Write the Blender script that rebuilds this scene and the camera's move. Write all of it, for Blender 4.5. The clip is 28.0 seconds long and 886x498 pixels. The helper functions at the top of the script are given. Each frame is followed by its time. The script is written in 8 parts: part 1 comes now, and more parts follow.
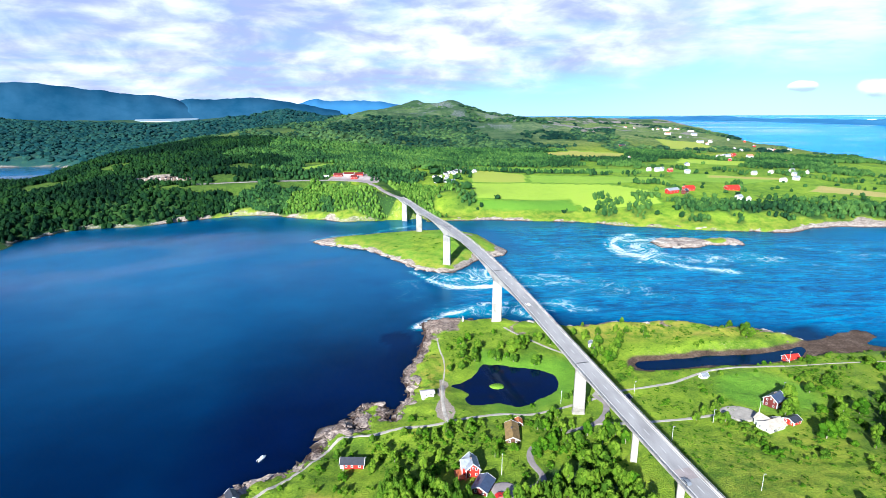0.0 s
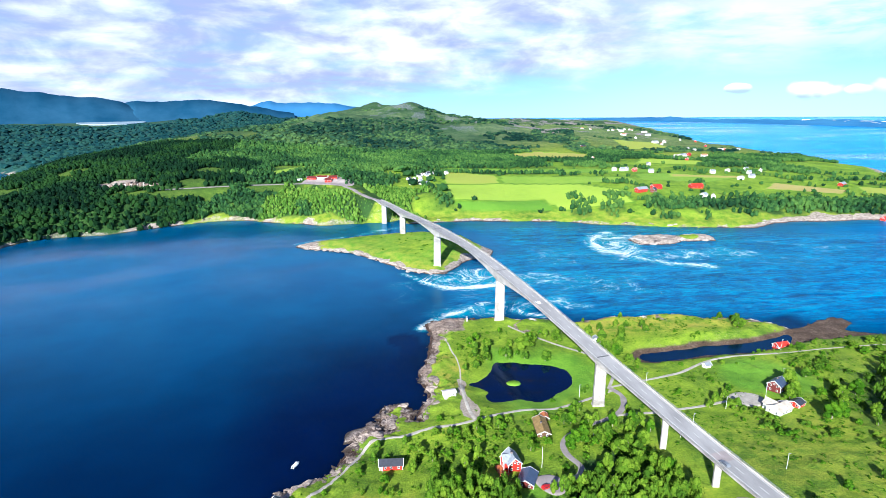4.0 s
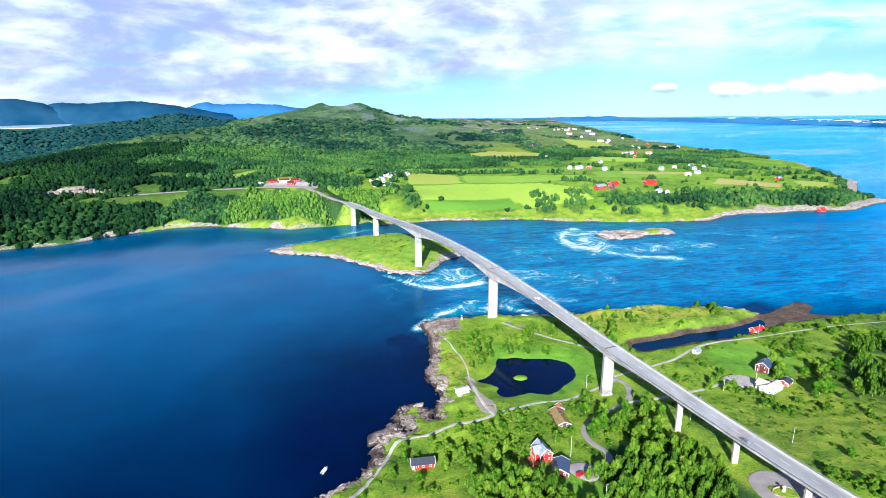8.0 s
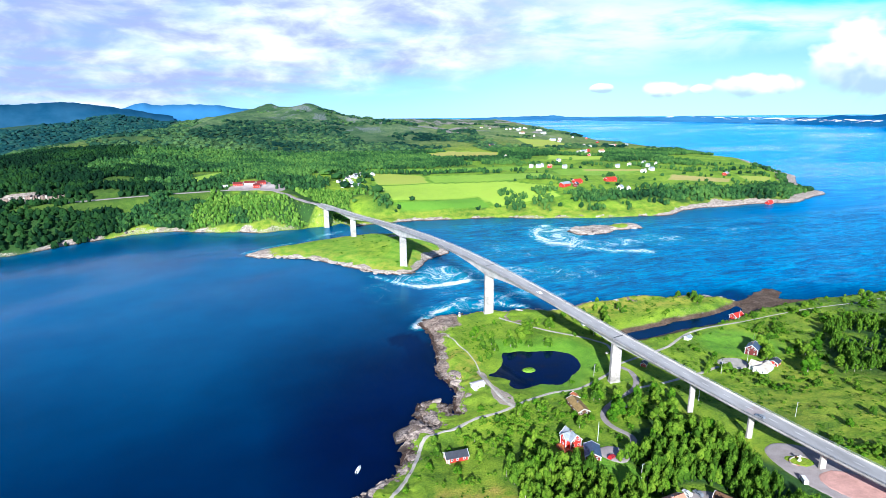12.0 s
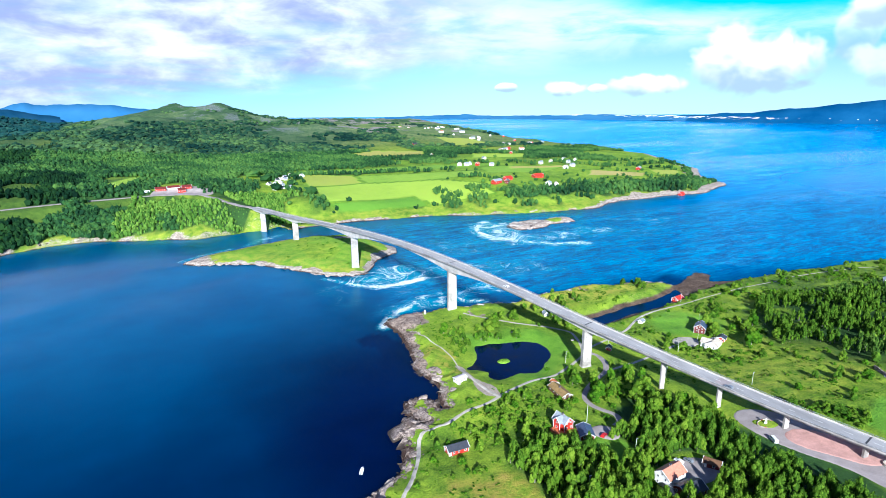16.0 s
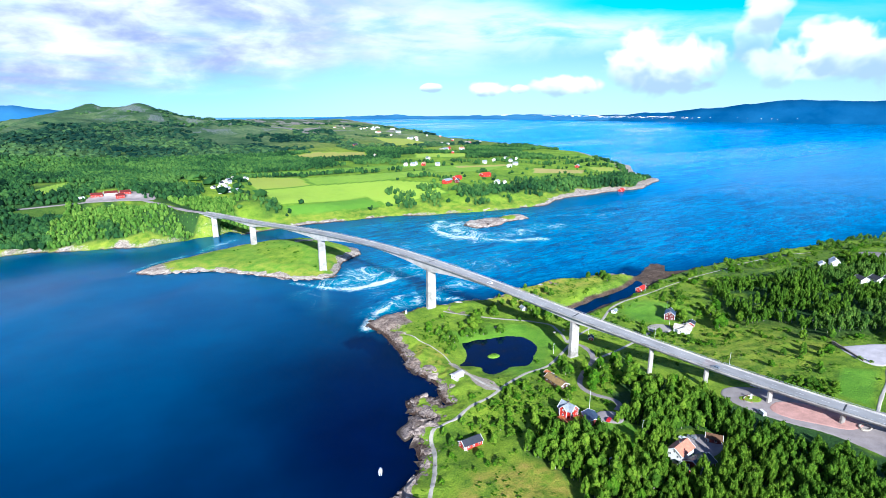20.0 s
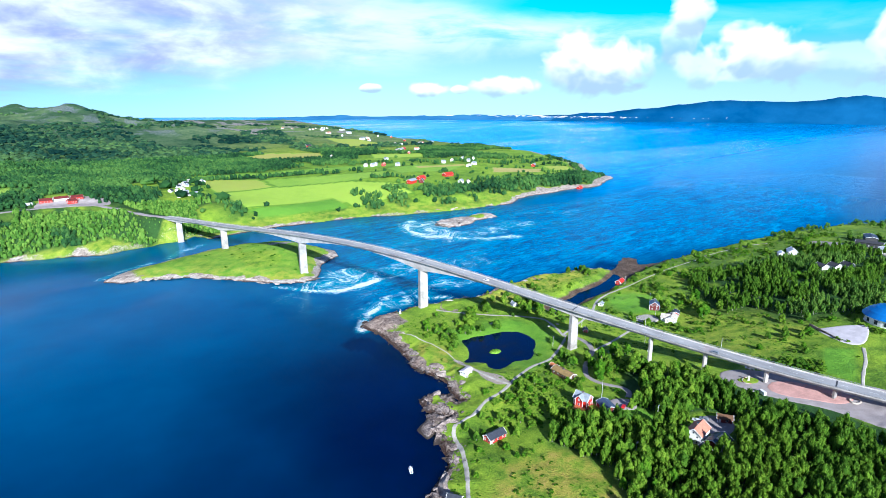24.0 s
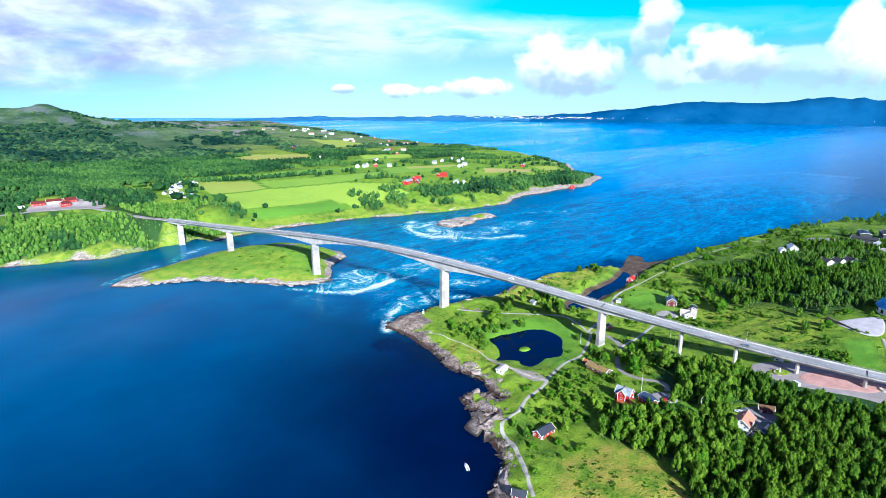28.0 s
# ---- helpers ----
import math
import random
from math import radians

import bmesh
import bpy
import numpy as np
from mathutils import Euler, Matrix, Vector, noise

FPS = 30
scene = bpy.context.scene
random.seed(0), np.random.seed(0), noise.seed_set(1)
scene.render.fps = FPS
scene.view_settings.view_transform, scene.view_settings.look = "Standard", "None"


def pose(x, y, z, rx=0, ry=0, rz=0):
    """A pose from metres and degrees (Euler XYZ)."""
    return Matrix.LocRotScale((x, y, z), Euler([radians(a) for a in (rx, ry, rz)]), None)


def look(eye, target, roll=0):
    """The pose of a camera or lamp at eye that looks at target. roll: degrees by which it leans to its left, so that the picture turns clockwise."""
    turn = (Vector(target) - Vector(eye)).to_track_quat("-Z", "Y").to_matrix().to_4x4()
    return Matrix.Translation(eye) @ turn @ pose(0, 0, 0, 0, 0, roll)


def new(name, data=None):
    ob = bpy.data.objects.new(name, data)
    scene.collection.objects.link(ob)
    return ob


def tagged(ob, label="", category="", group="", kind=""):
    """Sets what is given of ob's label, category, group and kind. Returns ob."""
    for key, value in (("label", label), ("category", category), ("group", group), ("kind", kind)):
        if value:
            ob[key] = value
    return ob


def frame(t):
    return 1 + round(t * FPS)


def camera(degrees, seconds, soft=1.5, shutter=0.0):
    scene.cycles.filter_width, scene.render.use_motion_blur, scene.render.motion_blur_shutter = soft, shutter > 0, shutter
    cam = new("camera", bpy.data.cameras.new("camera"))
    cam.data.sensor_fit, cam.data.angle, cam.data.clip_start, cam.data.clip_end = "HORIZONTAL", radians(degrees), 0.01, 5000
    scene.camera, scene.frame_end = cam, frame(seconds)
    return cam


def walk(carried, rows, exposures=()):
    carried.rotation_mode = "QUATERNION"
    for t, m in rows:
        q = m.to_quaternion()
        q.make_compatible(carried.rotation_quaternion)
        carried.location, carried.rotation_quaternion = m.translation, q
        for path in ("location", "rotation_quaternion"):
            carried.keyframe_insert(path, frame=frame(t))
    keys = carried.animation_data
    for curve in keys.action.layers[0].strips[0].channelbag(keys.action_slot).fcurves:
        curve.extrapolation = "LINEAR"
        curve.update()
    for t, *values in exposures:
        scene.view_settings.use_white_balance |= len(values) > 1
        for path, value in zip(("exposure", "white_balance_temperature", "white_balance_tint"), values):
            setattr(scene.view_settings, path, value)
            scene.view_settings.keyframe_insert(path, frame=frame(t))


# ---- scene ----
cam = camera(75.9, 28.0, 0.75)
PATH = [
    (0, (-5.26, 1.731, 175.493), (-5.171, 3.66, 174.972), -0.2),
    (0.5, (-9.872, 1.619, 175.592), (-9.779, 3.548, 175.072), -0.2),
    (1, (-14.523, 1.487, 175.706), (-14.426, 3.416, 175.186), -0.2),
    (1.5, (-19.237, 1.312, 175.824), (-19.134, 3.241, 175.306), -0.2),
    (2, (-24.02, 1.083, 175.951), (-23.906, 3.012, 175.433), -0.2),
    (2.5, (-28.892, 0.798, 176.076), (-28.749, 2.725, 175.559), -0.2),
    (3, (-33.837, 0.531, 176.2), (-33.656, 2.454, 175.683), -0.2),
    (3.5, (-38.732, 0.393, 176.354), (-38.515, 2.313, 175.838), -0.2),
    (5.5, (-58.295, 0.443, 177.713), (-57.962, 2.346, 177.195), -0.4),
    (6, (-63.275, 0.615, 177.847), (-62.919, 2.514, 177.33), -0.4),
    (6.5, (-68.319, 0.927, 177.939), (-67.941, 2.821, 177.422), -0.4),
    (7, (-73.369, 1.354, 178.022), (-72.968, 3.244, 177.505), -0.4),
    (7.5, (-78.387, 1.936, 178.099), (-77.964, 3.822, 177.583), -0.4),
    (8, (-83.393, 2.645, 178.163), (-82.947, 4.525, 177.647), -0.4),
    (8.5, (-88.337, 3.407, 178.212), (-87.871, 5.282, 177.695), -0.4),
    (9, (-93.274, 4.137, 178.256), (-92.79, 6.008, 177.739), -0.4),
    (9.5, (-98.243, 4.782, 178.304), (-97.74, 6.648, 177.787), -0.4),
    (10, (-103.243, 5.328, 178.372), (-102.72, 7.188, 177.855), -0.5),
    (10.5, (-108.281, 5.827, 178.464), (-107.734, 7.68, 177.946), -0.5),
    (11, (-113.341, 6.38, 178.568), (-112.768, 8.225, 178.051), -0.4),
    (11.5, (-118.392, 7.067, 178.661), (-117.794, 8.904, 178.145), -0.5),
    (12, (-123.387, 7.902, 178.752), (-122.762, 9.73, 178.235), -0.5),
    (12.5, (-128.312, 8.893, 178.862), (-127.652, 10.708, 178.344), -0.6),
    (14.5, (-147.759, 13.584, 179.86), (-146.958, 15.341, 179.338), -0.6),
    (15, (-152.595, 14.932, 179.983), (-151.755, 16.67, 179.46), -0.5),
    (15.5, (-157.414, 16.463, 180.09), (-156.543, 18.186, 179.568), -0.5),
    (16, (-162.236, 18.163, 180.197), (-161.335, 19.871, 179.674), -0.5),
    (16.5, (-167.031, 20.032, 180.309), (-166.105, 21.726, 179.785), -0.5),
    (17, (-171.764, 22.046, 180.413), (-170.813, 23.727, 179.89), -0.5),
    (17.5, (-176.456, 24.137, 180.496), (-175.48, 25.802, 179.974), -0.4),
    (18, (-181.064, 26.265, 180.568), (-180.06, 27.914, 180.046), -0.4),
    (18.5, (-185.59, 28.461, 180.629), (-184.56, 30.094, 180.107), -0.4),
    (19, (-190.049, 30.741, 180.681), (-188.99, 32.355, 180.158), -0.4),
    (19.5, (-194.456, 33.097, 180.724), (-193.371, 34.694, 180.201), -0.4),
    (20, (-198.855, 35.544, 180.756), (-197.745, 37.124, 180.232), -0.4),
    (20.5, (-203.321, 38.088, 180.763), (-202.188, 39.651, 180.239), -0.4),
    (21, (-207.77, 40.684, 180.764), (-206.616, 42.231, 180.241), -0.5),
    (21.5, (-212.122, 43.285, 180.768), (-210.947, 44.817, 180.245), -0.4),
    (22, (-216.395, 45.924, 180.772), (-215.199, 47.44, 180.25), -0.4),
    (22.5, (-220.561, 48.651, 180.771), (-219.344, 50.149, 180.249), -0.4),
    (24.5, (-236.75, 60.269, 180.719), (-235.474, 61.718, 180.196), -0.3),
    (25, (-240.781, 63.303, 180.706), (-239.496, 64.744, 180.184), -0.3),
    (25.5, (-244.785, 66.362, 180.685), (-243.492, 67.796, 180.162), -0.2),
    (26, (-248.745, 69.47, 180.667), (-247.446, 70.897, 180.145), -0.2),
    (26.5, (-252.639, 72.598, 180.653), (-251.333, 74.02, 180.131), -0.2),
    (27, (-256.437, 75.701, 180.649), (-255.125, 77.117, 180.128), -0.2),
    (27.5, (-260.161, 78.787, 180.65), (-258.84, 80.195, 180.128), -0.1),
    (28, (-263.801, 81.903, 180.65), (-262.47, 83.301, 180.129), -0.2),
]
walk(cam, [(t, look(eye, target, roll)) for t, eye, target, roll in PATH], [(0.0, 1.10, 5620.0, 10.0), (28.0, 0.95, 5220.0, 10.0)])

# ---------------------------------------------------------------- tuning of light
SKY_TINT = (0.72, 1.05, 1.56, 1)
SKY_STRENGTH = 0.052
CLOUD_GAIN = (12.1, 12.1, 12.3, 1)
CUMULUS = [
    (0.558, 0.830, 0.012, 0.020, 0.008, 0.9),
    (0.639, 0.769, 0.009, 0.042, 0.015, 0.95),
    (0.676, 0.737, 0.008, 0.017, 0.009, 0.8),
    (0.733, 0.680, 0.012, 0.060, 0.018, 0.85),
    (0.821, 0.570, 0.046, 0.085, 0.052, 0.97),
    (0.884, 0.460, 0.085, 0.026, 0.050, 0.6),
    (0.886, 0.449, 0.118, 0.030, 0.032, 0.85),
    (0.911, 0.411, 0.034, 0.065, 0.030, 0.55),
    (0.932, 0.358, 0.058, 0.075, 0.048, 0.9),
    (0.968, 0.250, 0.042, 0.060, 0.032, 0.40),
    (0.980, 0.185, 0.080, 0.060, 0.085, 0.97),
    (0.990, 0.100, 0.050, 0.110, 0.070, 0.9),
]

# ---------------------------------------------------------------- light
SUN_DIR = Vector((-0.82, -1.88, 1.0)).normalized()
sun = new("sun", bpy.data.lights.new("sun", "SUN"))
sun.data.energy, sun.data.angle, sun.data.color = 5.0, radians(0.6), (1.0, 0.94, 0.82)
sun.matrix_world = look(SUN_DIR * 900, (0, 0, 0))

world = bpy.data.worlds.new("sky")
scene.world = world
world.use_nodes = True
wt = world.node_tree
wt.nodes.clear()


class Net:
    """Short hand for linking shader nodes."""

    def __init__(self, tree):
        self.tree = tree

    def put(self, kind, *plugs, **settings):
        n = self.tree.nodes.new(kind)
        for k, v in settings.items():
            if k == "operation":
                n.operation = v
            elif k == "blend":
                n.blend_type = v
            elif k == "data":
                n.data_type = v
            elif k == "clamp":
                n.use_clamp = v
            elif k == "attr":
                n.attribute_name = v
        for i, p in enumerate(plugs):
            if p is None:
                continue
            self.feed(n.inputs[i], p)
        return n

    def feed(self, socket, p):
        if isinstance(p, bpy.types.NodeSocket):
            self.tree.links.new(p, socket)
        elif p is not None:
            socket.default_value = p

    def math(self, op, a, b=None, c=None, clamp=False):
        return self.put("ShaderNodeMath", a, b, c, operation=op, clamp=clamp).outputs[0]

    def vec(self, op, a, b=None):
        n = self.put("ShaderNodeVectorMath", a, b, operation=op)
        return n.outputs["Value"] if op in ("LENGTH", "DOT_PRODUCT") else n.outputs[0]

    def noise(self, vector, scale, detail=4.0, rough=0.55, distort=0.0, lac=2.0):
        n = self.tree.nodes.new("ShaderNodeTexNoise")
        self.feed(n.inputs["Vector"], vector)
        for k, v in (("Scale", scale), ("Detail", detail), ("Roughness", rough), ("Distortion", distort), ("Lacunarity", lac)):
            n.inputs[k].default_value = v
        return n.outputs["Fac"]

    def ramp(self, value, *stops):
        n = self.tree.nodes.new("ShaderNodeValToRGB")
        self.feed(n.inputs[0], value)
        e = n.color_ramp.elements
        while len(e) < len(stops):
            e.new(0.5)
        for el, (p, c) in zip(e, stops):
            el.position = p
            el.color = (c, c, c, 1) if isinstance(c, (int, float)) else (*c, 1)
        return n.outputs[0]

    def smooth(self, value, a, b, lo=0.0, hi=1.0):
        n = self.tree.nodes.new("ShaderNodeMapRange")
        n.interpolation_type = "SMOOTHSTEP"
        for i, v in enumerate((value, a, b, lo, hi)):
            self.feed(n.inputs[i], v)
        return n.outputs[0]

    def mix(self, fac, a, b, blend="MIX"):
        n = self.tree.nodes.new("ShaderNodeMix")
        n.data_type, n.blend_type = "RGBA", blend
        self.feed(n.inputs[0], fac)
        for i, p in ((6, a), (7, b)):
            self.feed(n.inputs[i], (*p, 1) if isinstance(p, tuple) and len(p) == 3 else p)
        return n.outputs[2]

    def attr(self, name):
        return self.put("ShaderNodeAttribute", attr=name).outputs["Fac"]

    def xyz(self, v):
        return self.put("ShaderNodeSeparateXYZ", v).outputs

    def join(self, x, y, z):
        return self.put("ShaderNodeCombineXYZ", x, y, z).outputs[0]


# the sky: clear blue, a broken deck of cloud that thins out towards the open sea, fair-weather cumulus low down
n = Net(wt)
way = n.put("ShaderNodeTexCoord").outputs["Generated"]
wx, wy, wz = n.xyz(way)
lifted = n.join(wx, wy, n.math("MAXIMUM", n.math("ADD", wz, 0.055), 0.012))
sky = wt.nodes.new("ShaderNodeTexSky")
sky.sky_type, sky.sun_disc = "NISHITA", False
sky.sun_elevation, sky.sun_rotation = math.asin(SUN_DIR.z), math.atan2(SUN_DIR.x, SUN_DIR.y)
sky.air_density, sky.dust_density, sky.ozone_density = 1.0, 0.3, 2.0
wt.links.new(lifted, sky.inputs[0])
blue = n.mix(1.0, sky.outputs[0], SKY_TINT, "MULTIPLY")
up = n.math("MAXIMUM", n.math("ADD", wz, 0.10), 0.03)
flat = n.join(n.math("DIVIDE", wx, up), n.math("DIVIDE", wy, up), 0.0)
billow = n.noise(flat, 1.3, 6, 0.58, 0.3)
low = n.join(n.math("MULTIPLY", wx, 1.0), n.math("MULTIPLY", wy, 1.0), n.math("MULTIPLY", wz, 4.0))
streak = n.noise(low, 4.2, 5, 0.55, 0.5)
fine = n.noise(n.join(wx, wy, n.math("MULTIPLY", wz, 2.6)), 9.0, 5, 0.55, 0.3)
edge = n.math("SUBTRACT", wz, n.math("MULTIPLY", n.math("SUBTRACT", wx, 0.16), 0.11))
edge = n.math("ADD", edge, n.math("MULTIPLY", n.math("SUBTRACT", streak, 0.5), 0.09))
deck_m = n.smooth(edge, -0.012, 0.05)
east = n.smooth(wx, 0.25, 0.75)
gap = n.math("MULTIPLY", n.smooth(wx, 0.48, 0.78), n.smooth(n.math("ADD", n.math("MULTIPLY_ADD", wx, 0.10, wz), n.math("MULTIPLY", streak, 0.06)), 0.205, 0.245))
wisps = n.smooth(n.math("ADD", billow, n.math("MULTIPLY", streak, 0.5)), 0.52, 0.86)
cover = n.mix(east, n.math("MULTIPLY_ADD", wisps, 0.35, 0.65), n.math("MULTIPLY_ADD", wisps, 0.75, 0.2))
cover = n.math("MULTIPLY", n.math("MULTIPLY", deck_m, cover), n.math("SUBTRACT", 1.0, gap))
cover = n.math("MULTIPLY", cover, n.smooth(wz, 0.20, 0.50, 1.0, 0.10))
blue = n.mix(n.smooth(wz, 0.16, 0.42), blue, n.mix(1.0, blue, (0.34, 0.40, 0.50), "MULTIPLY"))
blue = n.mix(n.math("MULTIPLY", n.smooth(n.math("MULTIPLY_ADD", wx, 0.10, wz), 0.13, 0.21), east), blue, n.mix(1.0, blue, (0.30, 1.55, 1.45), "MULTIPLY"))
shade = n.smooth(n.math("MULTIPLY_ADD", fine, 0.75, n.math("MULTIPLY", streak, 0.35)), 0.44, 0.76)
west = n.mix(shade, (0.40, 0.44, 0.62), (1.04, 1.05, 1.09))
cloud = n.mix(east, west, (0.95, 1.0, 1.06))
picture = n.mix(cover, blue, n.mix(1.0, cloud, CLOUD_GAIN, "MULTIPLY"))
picture = n.mix(n.math("MULTIPLY", n.math("MULTIPLY", n.smooth(wz, 0.105, -0.01), n.smooth(wx, 0.2, 0.55)), 0.42), picture, n.mix(1.0, (0.80, 1.0, 1.09), CLOUD_GAIN, "MULTIPLY"))
# single cumulus heads: direction, half width, half height
for cx, cy, cz, w, h, dens in CUMULUS:
    off = n.vec("SUBTRACT", way, (cx, cy, cz))
    off = n.vec("MULTIPLY", off, (1 / w, 1 / w, 1 / h))
    puff = n.noise(n.vec("MULTIPLY", way, (1.0, 1.0, 1.2)), 13.0, 3.5, 0.52, 0.25)
    r = n.math("ADD", n.vec("LENGTH", off), n.math("MULTIPLY", n.math("SUBTRACT", puff, 0.5), 2.6))
    body = n.smooth(r, 1.0, 0.62)
    oz = n.xyz(off)[2]
    lit = n.smooth(n.math("ADD", oz, n.math("MULTIPLY", n.math("SUBTRACT", puff, 0.5), 3.0)), -0.85, 0.10)
    tone = n.mix(lit, (0.46, 0.58, 0.82), (1.16, 1.15, 1.14))
    picture = n.mix(n.math("MULTIPLY", body, dens), picture, n.mix(1.0, tone, CLOUD_GAIN, "MULTIPLY"))
back = n.put("ShaderNodeBackground", picture, SKY_STRENGTH)
wt.links.new(back.outputs[0], n.put("ShaderNodeOutputWorld").inputs[0])

# ---------------------------------------------------------------- materials


def material(name, build, rough=0.8, metal=0.0, spec=0.5):
    m = bpy.data.materials.new(name)
    m.use_nodes = True
    t = m.node_tree
    t.nodes.clear()
    k = Net(t)
    b = t.nodes.new("ShaderNodeBsdfPrincipled")
    out = t.nodes.new("ShaderNodeOutputMaterial")
    t.links.new(b.outputs[0], out.inputs[0])
    b.inputs["Roughness"].default_value, b.inputs["Metallic"].default_value = rough, metal
    b.inputs["Specular IOR Level"].default_value = spec
    where = k.put("ShaderNodeTexCoord").outputs["Object"]
    build(k, b, where, out)
    return m


def world_place(k):
    return k.put("ShaderNodeNewGeometry").outputs["Position"]


def bump(k, b, height, strength, distance):
    n_ = k.tree.nodes.new("ShaderNodeBump")
    n_.inputs["Strength"].default_value, n_.inputs["Distance"].default_value = strength, distance
    k.feed(n_.inputs["Height"], height)
    k.feed(b.inputs["Normal"], n_.outputs[0])


def plain(name, colour, rough=0.7, metal=0.0, dirt=0.25, scale=0.6, grain=8.0, relief=0.0):
    """Paint, plaster, sheet metal: one colour with stains, grain and a little variation from piece to piece."""

    def build(k, b, where, out):
        p = world_place(k)
        big, small = k.noise(p, scale, 4), k.noise(p, grain, 3)
        per = k.put("ShaderNodeObjectInfo").outputs["Random"]
        f = k.math("MULTIPLY_ADD", big, 0.6, k.math("MULTIPLY_ADD", small, 0.3, k.math("MULTIPLY", per, 0.1)))
        dark = tuple(c * (1 - dirt) * 0.9 for c in colour)
        light = tuple(min(1, c * (1 + dirt * 0.4)) for c in colour)
        k.feed(b.inputs["Base Color"], k.ramp(f, (0.3, dark), (0.65, light)))
        k.feed(b.inputs["Roughness"], k.math("MULTIPLY_ADD", small, 0.2, rough - 0.1))
        if relief:
            bump(k, b, small, 0.6, relief)

    return material(name, build, rough, metal)


def foliage(name, dark, mid, light, spread=0.05, shade_patches=False):
    def build(k, b, where, out):
        p = world_place(k)
        isl = k.put("ShaderNodeNewGeometry").outputs["Random Per Island"]
        per = k.put("ShaderNodeObjectInfo").outputs["Random"]
        patch = k.noise(p, spread, 3, 0.6)
        if shade_patches:  # broad dark and light patches put in the colour, like cloud shade
            patch = k.smooth(patch, 0.30, 0.70)
        f = k.math("MULTIPLY_ADD", isl, 0.50, k.math("MULTIPLY_ADD", patch, 0.62, k.math("MULTIPLY", per, 0.12)))
        col = k.ramp(f, (0.22, dark), (0.55, mid), (0.95, light))
        k.feed(b.inputs["Base Color"], col)
        tr = k.put("ShaderNodeBsdfTranslucent", col)
        mx = k.put("ShaderNodeMixShader", 0.40, b.outputs[0], tr.outputs[0])
        k.tree.links.new(mx.outputs[0], out.inputs[0])

    return material(name, build, 0.8, 0.0, 0.08)


LEAF = foliage("birch_leaves", (0.030, 0.080, 0.006), (0.110, 0.225, 0.014), (0.26, 0.40, 0.032))
LEAF_DEEP = foliage("alder_leaves", (0.022, 0.068, 0.006), (0.078, 0.180, 0.014), (0.19, 0.34, 0.025))
LEAF_BRIGHT = foliage("shrub_leaves", (0.024, 0.078, 0.004), (0.064, 0.185, 0.008), (0.17, 0.34, 0.015))
LEAF_COOL = foliage("aspen_leaves", (0.022, 0.068, 0.012), (0.080, 0.185, 0.026), (0.21, 0.34, 0.048))
LEAF_YOUNG = foliage("young_birch_leaves", (0.038, 0.115, 0.020), (0.120, 0.270, 0.036), (0.28, 0.45, 0.070), 0.03)
# far and hill greens lightened and blued in the colour, for distance haze
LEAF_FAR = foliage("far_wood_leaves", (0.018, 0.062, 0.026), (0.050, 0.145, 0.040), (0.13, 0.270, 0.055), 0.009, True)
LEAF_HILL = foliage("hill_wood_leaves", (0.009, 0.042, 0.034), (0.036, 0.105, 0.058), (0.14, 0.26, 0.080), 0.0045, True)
# dark blue leaf colour carries the haze and cloud shade beyond the fjord
LEAF_HAZED = foliage("cold_spruce_needles", (0.008, 0.046, 0.056), (0.016, 0.078, 0.084), (0.04, 0.125, 0.095), 0.004)
# western leaves darkened in the colour to stand in for cloud shade
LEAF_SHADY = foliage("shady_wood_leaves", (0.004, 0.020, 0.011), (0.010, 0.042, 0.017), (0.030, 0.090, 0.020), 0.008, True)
BARK = plain("pale_bark", (0.42, 0.38, 0.32), 0.85, dirt=0.7, scale=2.0)


